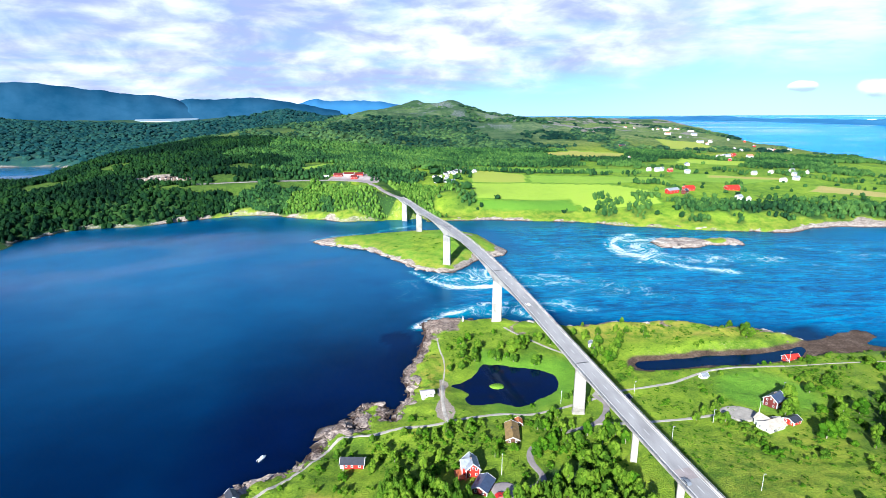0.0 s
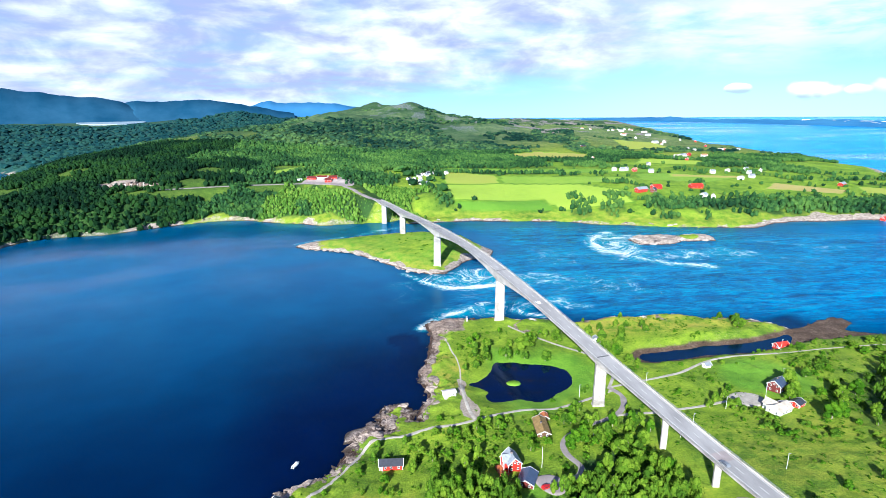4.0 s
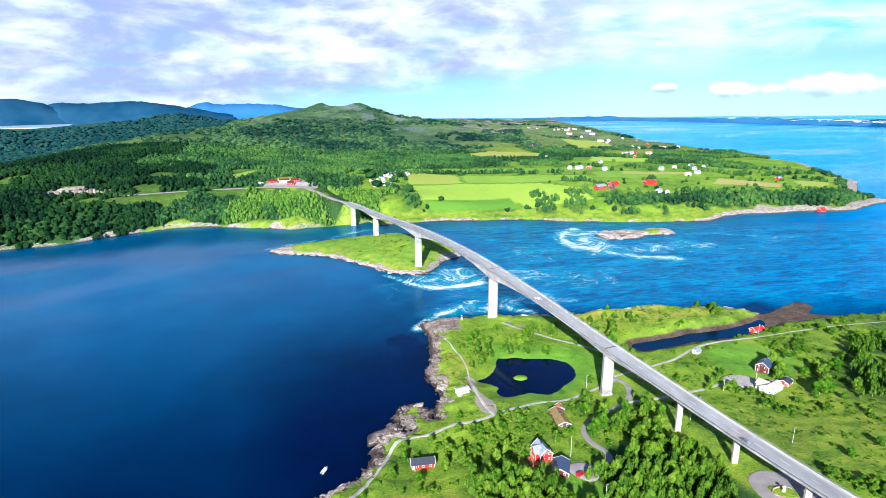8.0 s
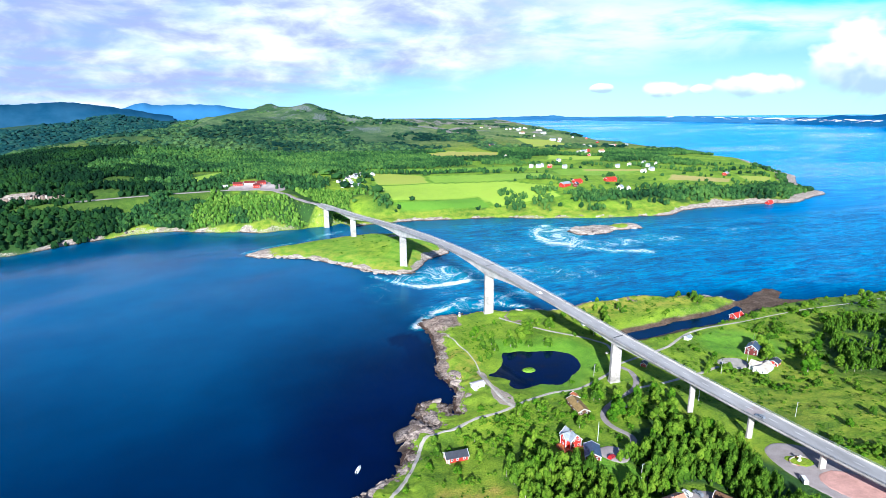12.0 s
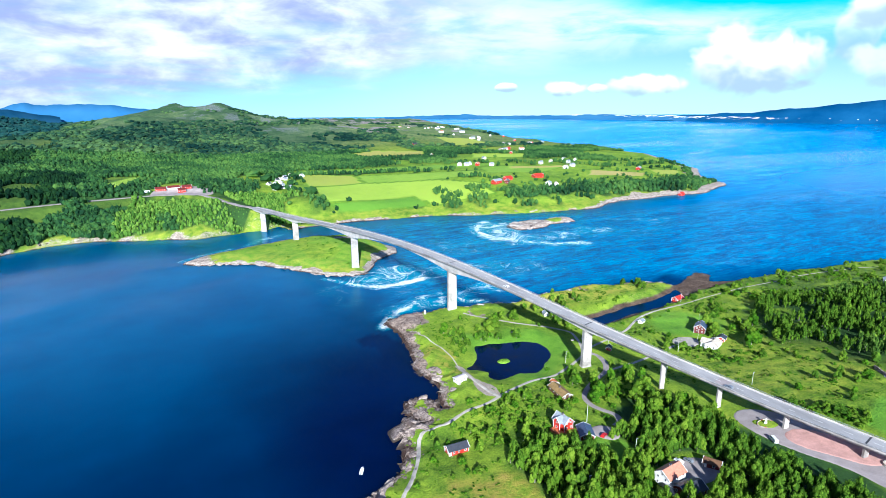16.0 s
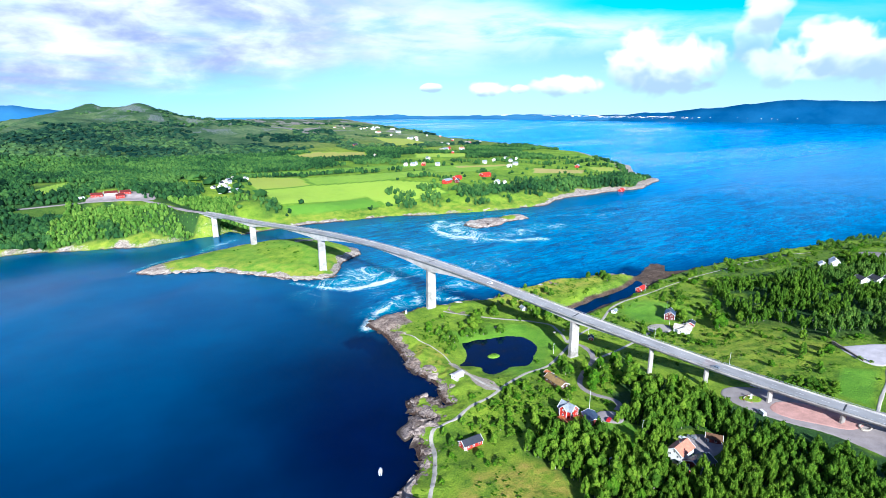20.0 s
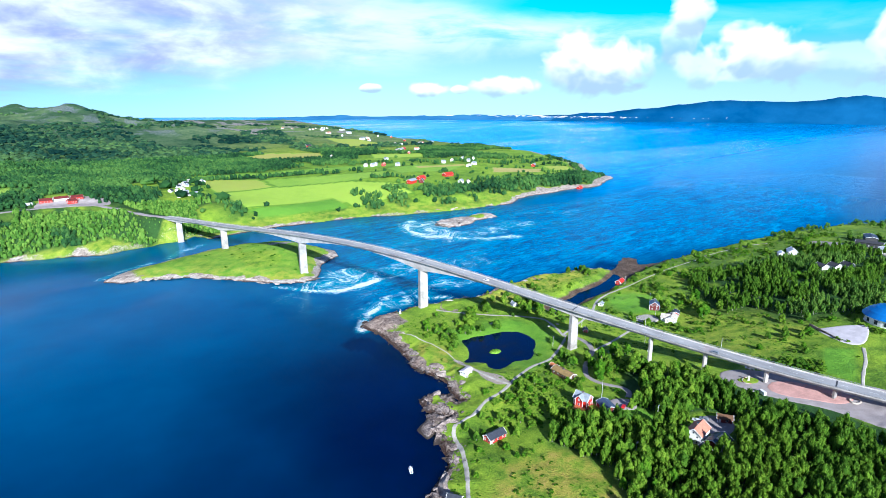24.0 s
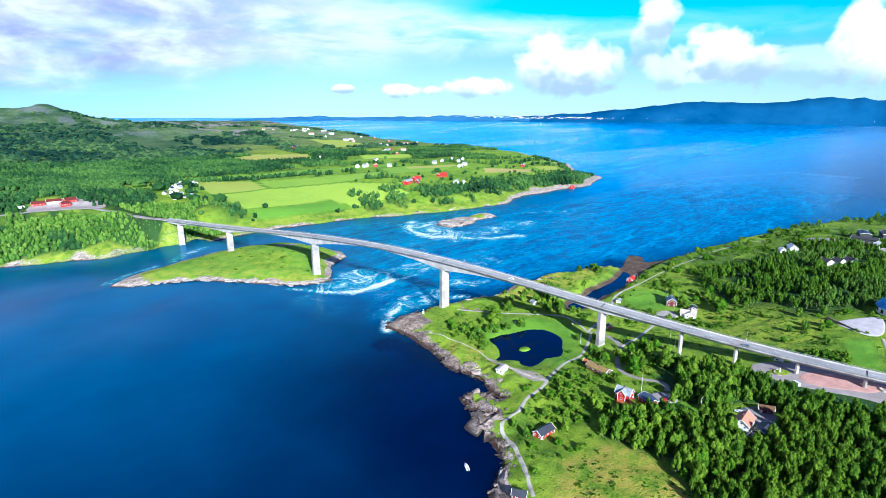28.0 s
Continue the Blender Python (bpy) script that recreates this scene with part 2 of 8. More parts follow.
def ground_build(k, b, where, out):
    p = world_place(k)
    big, mid, small = k.noise(p, 0.018, 5, 0.6), k.noise(p, 0.11, 5, 0.6), k.noise(p, 0.9, 4, 0.65)
    tuft = k.noise(p, 2.6, 3, 0.6)
    f = k.math("MULTIPLY_ADD", big, 0.45, k.math("MULTIPLY_ADD", mid, 0.4, k.math("MULTIPLY", small, 0.35)))
    grass = k.ramp(f, (0.40, (0.036, 0.095, 0.009)), (0.53, (0.125, 0.225, 0.015)), (0.65, (0.250, 0.370, 0.023)), (0.82, (0.43, 0.46, 0.045)))
    lawn = k.ramp(f, (0.38, (0.072, 0.205, 0.014)), (0.6, (0.155, 0.335, 0.024)), (0.8, (0.26, 0.430, 0.040)))
    dry = k.ramp(k.math("MULTIPLY_ADD", mid, 0.6, k.math("MULTIPLY", small, 0.5)), (0.4, (0.18, 0.24, 0.030)), (0.60, (0.38, 0.35, 0.050)), (0.74, (0.50, 0.35, 0.09)))
    col = k.mix(k.attr("mown"), grass, lawn)
    dm = k.math("MULTIPLY", k.attr("dry"), k.smooth(mid, 0.36, 0.58))
    col = k.mix(dm, col, dry)
    wood = k.ramp(f, (0.4, (0.016, 0.050, 0.012)), (0.7, (0.045, 0.110, 0.022)))
    col = k.mix(k.attr("wood"), col, wood)
    # hill heath, blued and greyed in its colour to paint in haze
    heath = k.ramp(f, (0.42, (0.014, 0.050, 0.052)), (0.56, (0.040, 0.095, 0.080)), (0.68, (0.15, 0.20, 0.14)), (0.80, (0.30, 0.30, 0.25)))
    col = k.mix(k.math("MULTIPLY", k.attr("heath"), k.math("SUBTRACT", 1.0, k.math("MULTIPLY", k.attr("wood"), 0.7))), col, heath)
    # ground beyond the fjord gets the same painted haze blue
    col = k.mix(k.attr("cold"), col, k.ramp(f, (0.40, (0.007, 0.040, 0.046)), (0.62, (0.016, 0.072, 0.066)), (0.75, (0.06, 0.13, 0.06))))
    crop = k.ramp(k.math("ADD", k.attr("crop"), k.math("MULTIPLY", k.math("SUBTRACT", k.math("MULTIPLY_ADD", big, 0.6, k.math("MULTIPLY", mid, 0.4)), 0.5), 0.35)), (0.0, (0.064, 0.225, 0.016)), (0.3, (0.165, 0.335, 0.032)), (0.55, (0.37, 0.53, 0.055)), (0.75, (0.37, 0.43, 0.065)), (0.88, (0.42, 0.38, 0.095)), (1.0, (0.50, 0.41, 0.15)))
    col = k.mix(k.attr("field"), col, crop)
    # bare rock: pale pinkish grey with dark seams and lichen
    vor = k.tree.nodes.new("ShaderNodeTexVoronoi")
    vor.feature = "DISTANCE_TO_EDGE"
    wob = k.vec("ADD", p, k.vec("MULTIPLY", k.join(mid, small, tuft), (3.0, 3.0, 1.0)))
    k.feed(vor.inputs["Vector"], k.vec("MULTIPLY", wob, (0.09, 0.16, 0.35)))
    vor.inputs["Scale"].default_value = 1.0
    seam = k.smooth(vor.outputs["Distance"], 0.0, 0.07)
    ledge = k.noise(k.vec("MULTIPLY", wob, (0.16, 0.30, 0.6)), 1.0, 5, 0.6, 0.8)
    rk = k.math("MULTIPLY_ADD", ledge, 0.65, k.math("MULTIPLY", small, 0.37))
    rock = k.ramp(rk, (0.36, (0.060, 0.040, 0.033)), (0.50, (0.25, 0.185, 0.15)), (0.66, (0.48, 0.39, 0.31)))
    rock = k.mix(seam, k.mix(0.55, rock, (0.07, 0.055, 0.05)), rock)
    # bare rock on the hills takes the painted haze tint too
    rock = k.mix(k.math("MULTIPLY", k.attr("heath"), 1.05, clamp=True), rock, k.ramp(rk, (0.38, (0.06, 0.09, 0.12)), (0.64, (0.27, 0.29, 0.30))))
    px, py, pz = k.xyz(p)
    offshore = k.smooth(py, 500.0, 560.0)
    rock = k.mix(k.math("MULTIPLY", k.math("MULTIPLY", offshore, k.math("SUBTRACT", 1.0, k.attr("heath"))), 0.65), rock, k.ramp(rk, (0.40, (0.17, 0.135, 0.11)), (0.60, (0.64, 0.56, 0.48))))
    weed = k.smooth(k.math("ADD", k.math("ADD", pz, k.math("MULTIPLY", small, 1.9)), k.smooth(py, 450.0, 540.0, 0.0, 0.55)), 1.7, 3.0)
    rock = k.mix(weed, k.ramp(small, (0.38, (0.030, 0.018, 0.012)), (0.55, (0.075, 0.042, 0.030)), (0.68, (0.20, 0.15, 0.125))), rock)
    rm = k.smooth(k.math("ADD", k.attr("rock"), k.math("MULTIPLY", k.math("SUBTRACT", small, 0.5), 1.1)), 0.38, 0.6)
    col = k.mix(rm, col, rock)
    mud = k.ramp(k.math("MULTIPLY_ADD", mid, 0.5, k.math("MULTIPLY", small, 0.5)), (0.34, (0.040, 0.025, 0.016)), (0.52, (0.12, 0.080, 0.055)), (0.68, (0.27, 0.205, 0.155)))
    col = k.mix(k.attr("mud"), col, mud)
    grit = k.ramp(small, (0.35, (0.32, 0.26, 0.21)), (0.65, (0.46, 0.39, 0.32)))
    col = k.mix(k.smooth(k.math("ADD", k.attr("grit"), k.math("MULTIPLY", k.math("SUBTRACT", small, 0.5), 0.5)), 0.4, 0.6), col, grit)
    k.feed(b.inputs["Base Color"], col)
    h = k.math("MULTIPLY_ADD", tuft, 0.35, k.math("MULTIPLY", small, 1.0))
    bump(k, b, h, 0.9, 0.9)


GROUND = material("meadow_rock_and_soil", ground_build, 0.9, 0.0, 0.2)


def water_build(k, b, where, out):
    p = world_place(k)
    churn, calm, foam = k.attr("churn"), k.attr("calm"), k.attr("foam")
    a = k.noise(p, 0.006, 4, 0.6)
    streak = k.noise(k.vec("MULTIPLY", p, (0.012, 0.05, 0.0)), 1.0, 5, 0.6, 1.2)
    s2 = k.noise(k.vec("MULTIPLY", p, (0.55, 1.5, 1.0)), 0.045, 6, 0.62, 1.1)
    s3 = k.noise(k.vec("MULTIPLY", p, (0.5, 1.6, 1.0)), 0.16, 5, 0.65, 0.9)
    # body colours carry painted sky reflection: navy near shore, bright far out
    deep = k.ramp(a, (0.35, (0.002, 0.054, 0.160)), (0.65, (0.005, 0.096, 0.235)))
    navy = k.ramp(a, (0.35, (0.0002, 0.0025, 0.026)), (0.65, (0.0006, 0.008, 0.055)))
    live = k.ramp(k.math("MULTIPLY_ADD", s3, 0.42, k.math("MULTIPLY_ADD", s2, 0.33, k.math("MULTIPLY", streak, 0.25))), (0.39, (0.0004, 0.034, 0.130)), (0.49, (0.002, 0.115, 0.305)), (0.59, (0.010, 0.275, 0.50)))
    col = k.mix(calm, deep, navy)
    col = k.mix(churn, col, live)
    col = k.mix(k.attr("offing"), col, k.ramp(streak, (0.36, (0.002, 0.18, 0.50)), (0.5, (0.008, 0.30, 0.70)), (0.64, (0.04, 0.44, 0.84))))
    # foam: thin curling threads where currents meet
    w1 = k.vec("MULTIPLY", k.join(k.math("SUBTRACT", k.noise(p, 0.035, 3), 0.5), k.math("SUBTRACT", k.noise(k.vec("ADD", p, (71.0, 13.0, 0.0)), 0.035, 3), 0.5), 0.0), (46.0, 46.0, 0.0))
    w2 = k.vec("MULTIPLY", k.join(k.math("SUBTRACT", k.noise(p, 0.16, 3), 0.5), k.math("SUBTRACT", k.noise(k.vec("ADD", p, (31.0, 53.0, 0.0)), 0.16, 3), 0.5), 0.0), (8.0, 8.0, 0.0))
    turned = p
    for (cx, cy), size_, turns in (((40, 536), 26.0, 2.6), ((76, 548), 18.0, -2.0), ((52, 450), 20.0, 2.2), ((92, 444), 16.0, -2.0), ((254, 640), 26.0, -2.4), ((290, 590), 24.0, 2.0)):
        gone = k.math("DIVIDE", k.vec("LENGTH", k.vec("SUBTRACT", p, (cx, cy, 0.0))), size_)
        spin = k.math("MULTIPLY", k.math("EXPONENT", k.math("MULTIPLY", k.math("MULTIPLY", gone, gone), -1.0)), turns)
        rot = k.tree.nodes.new("ShaderNodeVectorRotate")
        rot.rotation_type = "Z_AXIS"
        k.feed(rot.inputs["Vector"], turned)
        rot.inputs["Center"].default_value = (cx, cy, 0.0)
        k.feed(rot.inputs["Angle"], spin)
        turned = rot.outputs[0]
    drift = k.vec("MULTIPLY", k.vec("ADD", k.vec("ADD", turned, w1), w2), (0.62, 1.3, 0.0))
    lace = k.noise(p, 0.35, 4, 0.7)
    clots = k.noise(k.vec("ADD", turned, w1), 0.055, 4, 0.6)
    thread = 0.0
    for size_, shift, weight in ((0.020, (0.0, 0.0, 3.0), 1.0), (0.047, (31.0, 7.0, 9.0), 0.8), (0.10, (5.0, 41.0, 2.0), 0.55)):
        vein = k.math("ABSOLUTE", k.math("SUBTRACT", k.noise(k.vec("ADD", drift, shift), size_, 2.5, 0.5, 0.4), 0.5))
        vein = k.math("SUBTRACT", 1.0, k.math("DIVIDE", vein, k.math("MULTIPLY_ADD", foam, 0.027, 0.006)), clamp=True)
        thread = k.math("MAXIMUM", k.math("MULTIPLY", vein, weight), thread)
    thread = k.math("MULTIPLY", thread, k.smooth(lace, 0.22, 0.55))
    thread = k.math("MULTIPLY", thread, k.smooth(k.math("MULTIPLY_ADD", foam, 0.45, clots), 0.44, 0.80))
    core = k.math("MULTIPLY", k.smooth(k.math("ADD", foam, k.math("ADD", k.math("MULTIPLY", k.math("SUBTRACT", lace, 0.5), 0.7), k.math("MULTIPLY", k.math("SUBTRACT", clots, 0.5), 0.9))), 0.66, 1.02), 0.92)
    fm = k.math("ADD", k.math("MULTIPLY", thread, k.smooth(foam, 0.04, 0.45)), core, clamp=True)
    teal = k.smooth(foam, 0.0, 0.8)
    col = k.mix(k.math("MULTIPLY", teal, k.math("MULTIPLY_ADD", k.smooth(clots, 0.35, 0.65), 0.5, 0.5)), col, (0.012, 0.33, 0.46))
    col = k.mix(k.math("MULTIPLY", fm, 0.88), col, (0.80, 0.88, 0.90))
    swell = k.noise(k.vec("MULTIPLY", p, (0.7, 1.3, 1.0)), 0.10, 4, 0.6, 0.6)
    chop = k.noise(p, 0.55, 3, 0.6, 0.4)
    h = k.math("ADD", k.math("MULTIPLY", k.math("MULTIPLY_ADD", s2, 6.0, k.math("MULTIPLY_ADD", s3, 2.2, k.math("MULTIPLY", swell, 1.8))), k.math("MULTIPLY_ADD", churn, 0.8, 0.05)), k.math("MULTIPLY", chop, 0.30))
    bn = k.tree.nodes.new("ShaderNodeBump")
    bn.inputs["Strength"].default_value, bn.inputs["Distance"].default_value = 0.34, 1.0
    k.feed(bn.inputs["Height"], h)
    body = k.put("ShaderNodeSubsurfaceScattering", col)
    body.falloff = "BURLEY"
    body.inputs["Scale"].default_value, body.inputs["Radius"].default_value = 1.0, (16.0, 28.0, 34.0)
    gloss = k.put("ShaderNodeBsdfAnisotropic", (0.36, 0.80, 1.0, 1), 0.16)
    fres = k.put("ShaderNodeFresnel", 1.33)
    k.feed(gloss.inputs["Normal"], bn.outputs[0])
    k.feed(fres.inputs["Normal"], bn.outputs[0])
    # gloss whitened by place: painted cloud sheen in lanes, a glint eastward
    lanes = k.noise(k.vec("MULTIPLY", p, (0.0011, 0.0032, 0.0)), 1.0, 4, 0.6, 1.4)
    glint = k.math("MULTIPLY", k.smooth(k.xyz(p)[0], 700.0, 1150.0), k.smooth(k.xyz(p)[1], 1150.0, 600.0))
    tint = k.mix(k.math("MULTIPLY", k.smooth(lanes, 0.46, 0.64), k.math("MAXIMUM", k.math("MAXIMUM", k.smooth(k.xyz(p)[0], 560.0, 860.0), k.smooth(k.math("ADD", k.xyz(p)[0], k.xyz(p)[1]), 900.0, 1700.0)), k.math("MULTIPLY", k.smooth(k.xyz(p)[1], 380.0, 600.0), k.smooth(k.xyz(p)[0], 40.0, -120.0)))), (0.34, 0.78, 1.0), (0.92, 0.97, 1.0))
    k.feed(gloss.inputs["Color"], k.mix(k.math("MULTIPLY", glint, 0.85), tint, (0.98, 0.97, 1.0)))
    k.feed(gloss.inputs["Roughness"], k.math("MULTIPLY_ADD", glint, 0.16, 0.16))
    amount = k.math("MULTIPLY", fres.outputs[0], k.math("SUBTRACT", 1.0, k.math("MULTIPLY", fm, 0.8)))
    mx = k.put("ShaderNodeMixShader", amount, body.outputs[0], gloss.outputs[0])
    k.tree.links.new(mx.outputs[0], out.inputs[0])


WATER = material("sea_water", water_build, 0.12, 0.0, 0.4)


def pond_build(k, b, where, out):
    p = world_place(k)
    col = k.ramp(k.noise(p, 0.06, 4, 0.6), (0.40, (0.0008, 0.006, 0.036)), (0.60, (0.0016, 0.006, 0.024)), (0.76, (0.020, 0.014, 0.012)))
    bn = k.tree.nodes.new("ShaderNodeBump")
    bn.inputs["Strength"].default_value, bn.inputs["Distance"].default_value = 0.10, 0.3
    k.feed(bn.inputs["Height"], k.noise(p, 0.8, 3))
    body = k.put("ShaderNodeBsdfDiffuse", col)
    gloss = k.put("ShaderNodeBsdfAnisotropic", (0.52, 0.74, 1.0, 1), 0.03)
    fres = k.put("ShaderNodeFresnel", 1.33)
    k.feed(gloss.inputs["Normal"], bn.outputs[0])
    mx = k.put("ShaderNodeMixShader", fres.outputs[0], body.outputs[0], gloss.outputs[0])
    k.tree.links.new(mx.outputs[0], out.inputs[0])


POND = material("pond_water", pond_build, 0.05)
# pale base colour stands in for bright cloud mirrored on the lake
LAKE_SHEEN = plain("lake_sheen_water", (0.42, 0.54, 0.62), 0.35, dirt=0.15, scale=0.01, grain=0.05)
CONCRETE = plain("weathered_concrete", (0.45, 0.415, 0.38), 0.85, dirt=0.6, scale=0.12, grain=1.2, relief=0.05)


def asphalt_build(k, b, where, out):
    p = world_place(k)
    t = k.noise(k.vec("MULTIPLY", p, (0.12, 0.03, 0.3)), 1.0, 5, 0.6)
    g = k.noise(p, 3.0, 4, 0.7)
    k.feed(b.inputs["Base Color"], k.ramp(k.math("MULTIPLY_ADD", t, 0.7, k.math("MULTIPLY", g, 0.3)), (0.35, (0.25, 0.242, 0.238)), (0.65, (0.42, 0.408, 0.40))))
    bump(k, b, g, 0.4, 0.03)


ROAD_TOP = material("sun_bleached_asphalt", asphalt_build, 0.85)
GRAVEL = plain("pale_gravel", (0.49, 0.445, 0.38), 0.95, dirt=0.4, scale=0.3, grain=2.5, relief=0.05)
TARMAC = plain("grey_tarmac", (0.36, 0.31, 0.30), 0.9, dirt=0.35, scale=0.15, grain=2.0)
RED_PAVING = plain("red_paving", (0.60, 0.34, 0.29), 0.9, dirt=0.3, scale=0.25, grain=2.0)
PALE_PAVING = plain("pale_paving", (0.60, 0.55, 0.56), 0.9, dirt=0.2, scale=0.2, grain=2.0)
LINE_WHITE = plain("road_paint", (0.75, 0.75, 0.72), 0.7, dirt=0.3)
RED = plain("red_board_paint", (0.55, 0.030, 0.016), 0.65, dirt=0.35, scale=0.5)
DARK_RED = plain("dark_red_board", (0.16, 0.022, 0.018), 0.7, dirt=0.4)
ORANGE_WOOD = plain("new_orange_boards", (0.52, 0.16, 0.05), 0.7)
BROWN = plain("tarred_brown_boards", (0.13, 0.065, 0.03), 0.8, dirt=0.5)
WHITE = plain("white_board_paint", (0.80, 0.79, 0.77), 0.6, dirt=0.12)
SLATE = plain("black_slate", (0.045, 0.05, 0.065), 0.5, dirt=0.4, scale=0.8, grain=4.0)
BLUE_SLATE = plain("blue_slate", (0.06, 0.085, 0.15), 0.4, dirt=0.3, scale=0.8, grain=4.0)
GREY_ROOF = plain("grey_slate", (0.30, 0.33, 0.37), 0.6, dirt=0.35, scale=0.8, grain=4.0)
PINK_TILE = plain("salmon_roof_tiles", (0.62, 0.24, 0.15), 0.75, dirt=0.3, scale=0.8, grain=4.0)
CREAM_ROOF = plain("weathered_pale_roof", (0.52, 0.46, 0.38), 0.8, dirt=0.35)
TURF = plain("dry_turf_roof", (0.26, 0.17, 0.06), 0.95, dirt=0.5, scale=0.6, grain=3.0, relief=0.1)
ROCK_CUT = plain("brown_rock_cutting", (0.26, 0.19, 0.155), 0.95, dirt=0.7, scale=0.10, grain=0.5, relief=0.4)
BLUE_ROOF = plain("blue_roof_sheet", (0.02, 0.16, 0.48), 0.4, dirt=0.15)
CHARCOAL = plain("charcoal_cladding", (0.05, 0.05, 0.055), 0.7)
GLASS = plain("dark_window_glass", (0.02, 0.03, 0.045), 0.12, dirt=0.2)
STEEL = plain("galvanised_steel", (0.46, 0.47, 0.48), 0.45, 0.6, dirt=0.2)
RUBBER = plain("tyre_rubber", (0.02, 0.02, 0.02), 0.9)
CAR_RED = plain("red_car_paint", (0.50, 0.02, 0.02), 0.3, dirt=0.05)
CAR_WHITE = plain("white_car_paint", (0.80, 0.80, 0.80), 0.3, dirt=0.05)
CAR_GREY = plain("grey_car_paint", (0.20, 0.22, 0.25), 0.3, dirt=0.05)


def stone_build(k, b, where, out):
    p = world_place(k)
    a, c, g = k.noise(p, 0.16, 5, 0.65), k.noise(k.vec("MULTIPLY", p, (0.5, 1.3, 2.2)), 0.9, 5, 0.65, 0.8), k.noise(p, 4.0, 3)
    col = k.ramp(k.math("MULTIPLY_ADD", a, 0.55, k.math("MULTIPLY", c, 0.5)), (0.41, (0.026, 0.018, 0.016)), (0.51, (0.13, 0.098, 0.085)), (0.63, (0.36, 0.30, 0.265)))
    px, py, pz = k.xyz(p)
    wet = k.smooth(k.math("MULTIPLY_ADD", c, 1.8, pz), 1.7, 3.1)
    col = k.mix(wet, (0.040, 0.027, 0.020), col)
    k.feed(b.inputs["Base Color"], col)
    bump(k, b, k.math("MULTIPLY_ADD", c, 1.0, k.math("MULTIPLY", g, 0.2)), 0.9, 0.5)


STONE = material("shore_stone", stone_build, 0.9)


def slab_build(k, b, where, out):
    p = world_place(k)
    c = k.noise(k.vec("MULTIPLY", p, (0.35, 0.9, 1.6)), 0.8, 6, 0.65, 1.2)
    a, g = k.noise(p, 0.10, 4, 0.6), k.noise(p, 3.0, 3)
    col = k.ramp(k.math("MULTIPLY_ADD", c, 0.65, k.math("MULTIPLY", a, 0.4)), (0.41, (0.034, 0.024, 0.021)), (0.49, (0.23, 0.175, 0.150)), (0.60, (0.45, 0.375, 0.32)), (0.70, (0.52, 0.40, 0.28)))
    px, py, pz = k.xyz(p)
    col = k.mix(k.smooth(k.math("MULTIPLY_ADD", c, 1.6, pz), 1.3, 2.6), (0.040, 0.027, 0.020), col)
    k.feed(b.inputs["Base Color"], col)
    bump(k, b, k.math("MULTIPLY_ADD", c, 1.0, k.math("MULTIPLY", g, 0.2)), 1.0, 0.7)


SLAB = material("pale_shore_slab", slab_build, 0.9)
PALE_STONE = plain("pale_bare_rock", (0.47, 0.42, 0.365), 0.9, dirt=0.6, scale=0.5, grain=1.6, relief=0.2)


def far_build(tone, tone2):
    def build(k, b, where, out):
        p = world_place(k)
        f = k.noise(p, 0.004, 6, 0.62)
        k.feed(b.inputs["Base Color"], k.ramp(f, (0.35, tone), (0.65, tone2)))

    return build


# backdrop ranges with haze painted into the base colour, palest for the furthest
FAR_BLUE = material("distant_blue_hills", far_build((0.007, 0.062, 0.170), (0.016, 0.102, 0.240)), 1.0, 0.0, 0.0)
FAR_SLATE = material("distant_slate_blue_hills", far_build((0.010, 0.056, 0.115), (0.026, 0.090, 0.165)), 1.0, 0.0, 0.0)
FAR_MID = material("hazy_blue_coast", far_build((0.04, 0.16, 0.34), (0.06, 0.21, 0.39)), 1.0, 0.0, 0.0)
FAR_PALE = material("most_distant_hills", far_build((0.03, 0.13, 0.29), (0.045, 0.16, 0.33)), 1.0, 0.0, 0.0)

# ---------------------------------------------------------------- building blocks


def raw_mesh(name, verts, tris, mat, smooth=False, attrs=None):
    """A mesh from arrays: verts (n, 3), faces (m, 3) or (m, 4)."""
    verts, tris = np.asarray(verts, np.float32), np.asarray(tris, np.int32)
    me = bpy.data.meshes.new(name)
    me.vertices.add(len(verts))
    me.vertices.foreach_set("co", verts.ravel())
    w = tris.shape[1]
    me.loops.add(tris.size)
    me.loops.foreach_set("vertex_index", tris.ravel())
    me.polygons.add(len(tris))
    me.polygons.foreach_set("loop_start", np.arange(0, tris.size, w, dtype=np.int32))
    me.polygons.foreach_set("use_smooth", np.full(len(tris), smooth))
    for key, value in (attrs or {}).items():
        at = me.attributes.new(key, "FLOAT", "POINT")
        at.data.foreach_set("value", np.asarray(value, np.float32).ravel())
    me.materials.append(mat)
    me.update(calc_edges=True)
    me.validate()
    return me


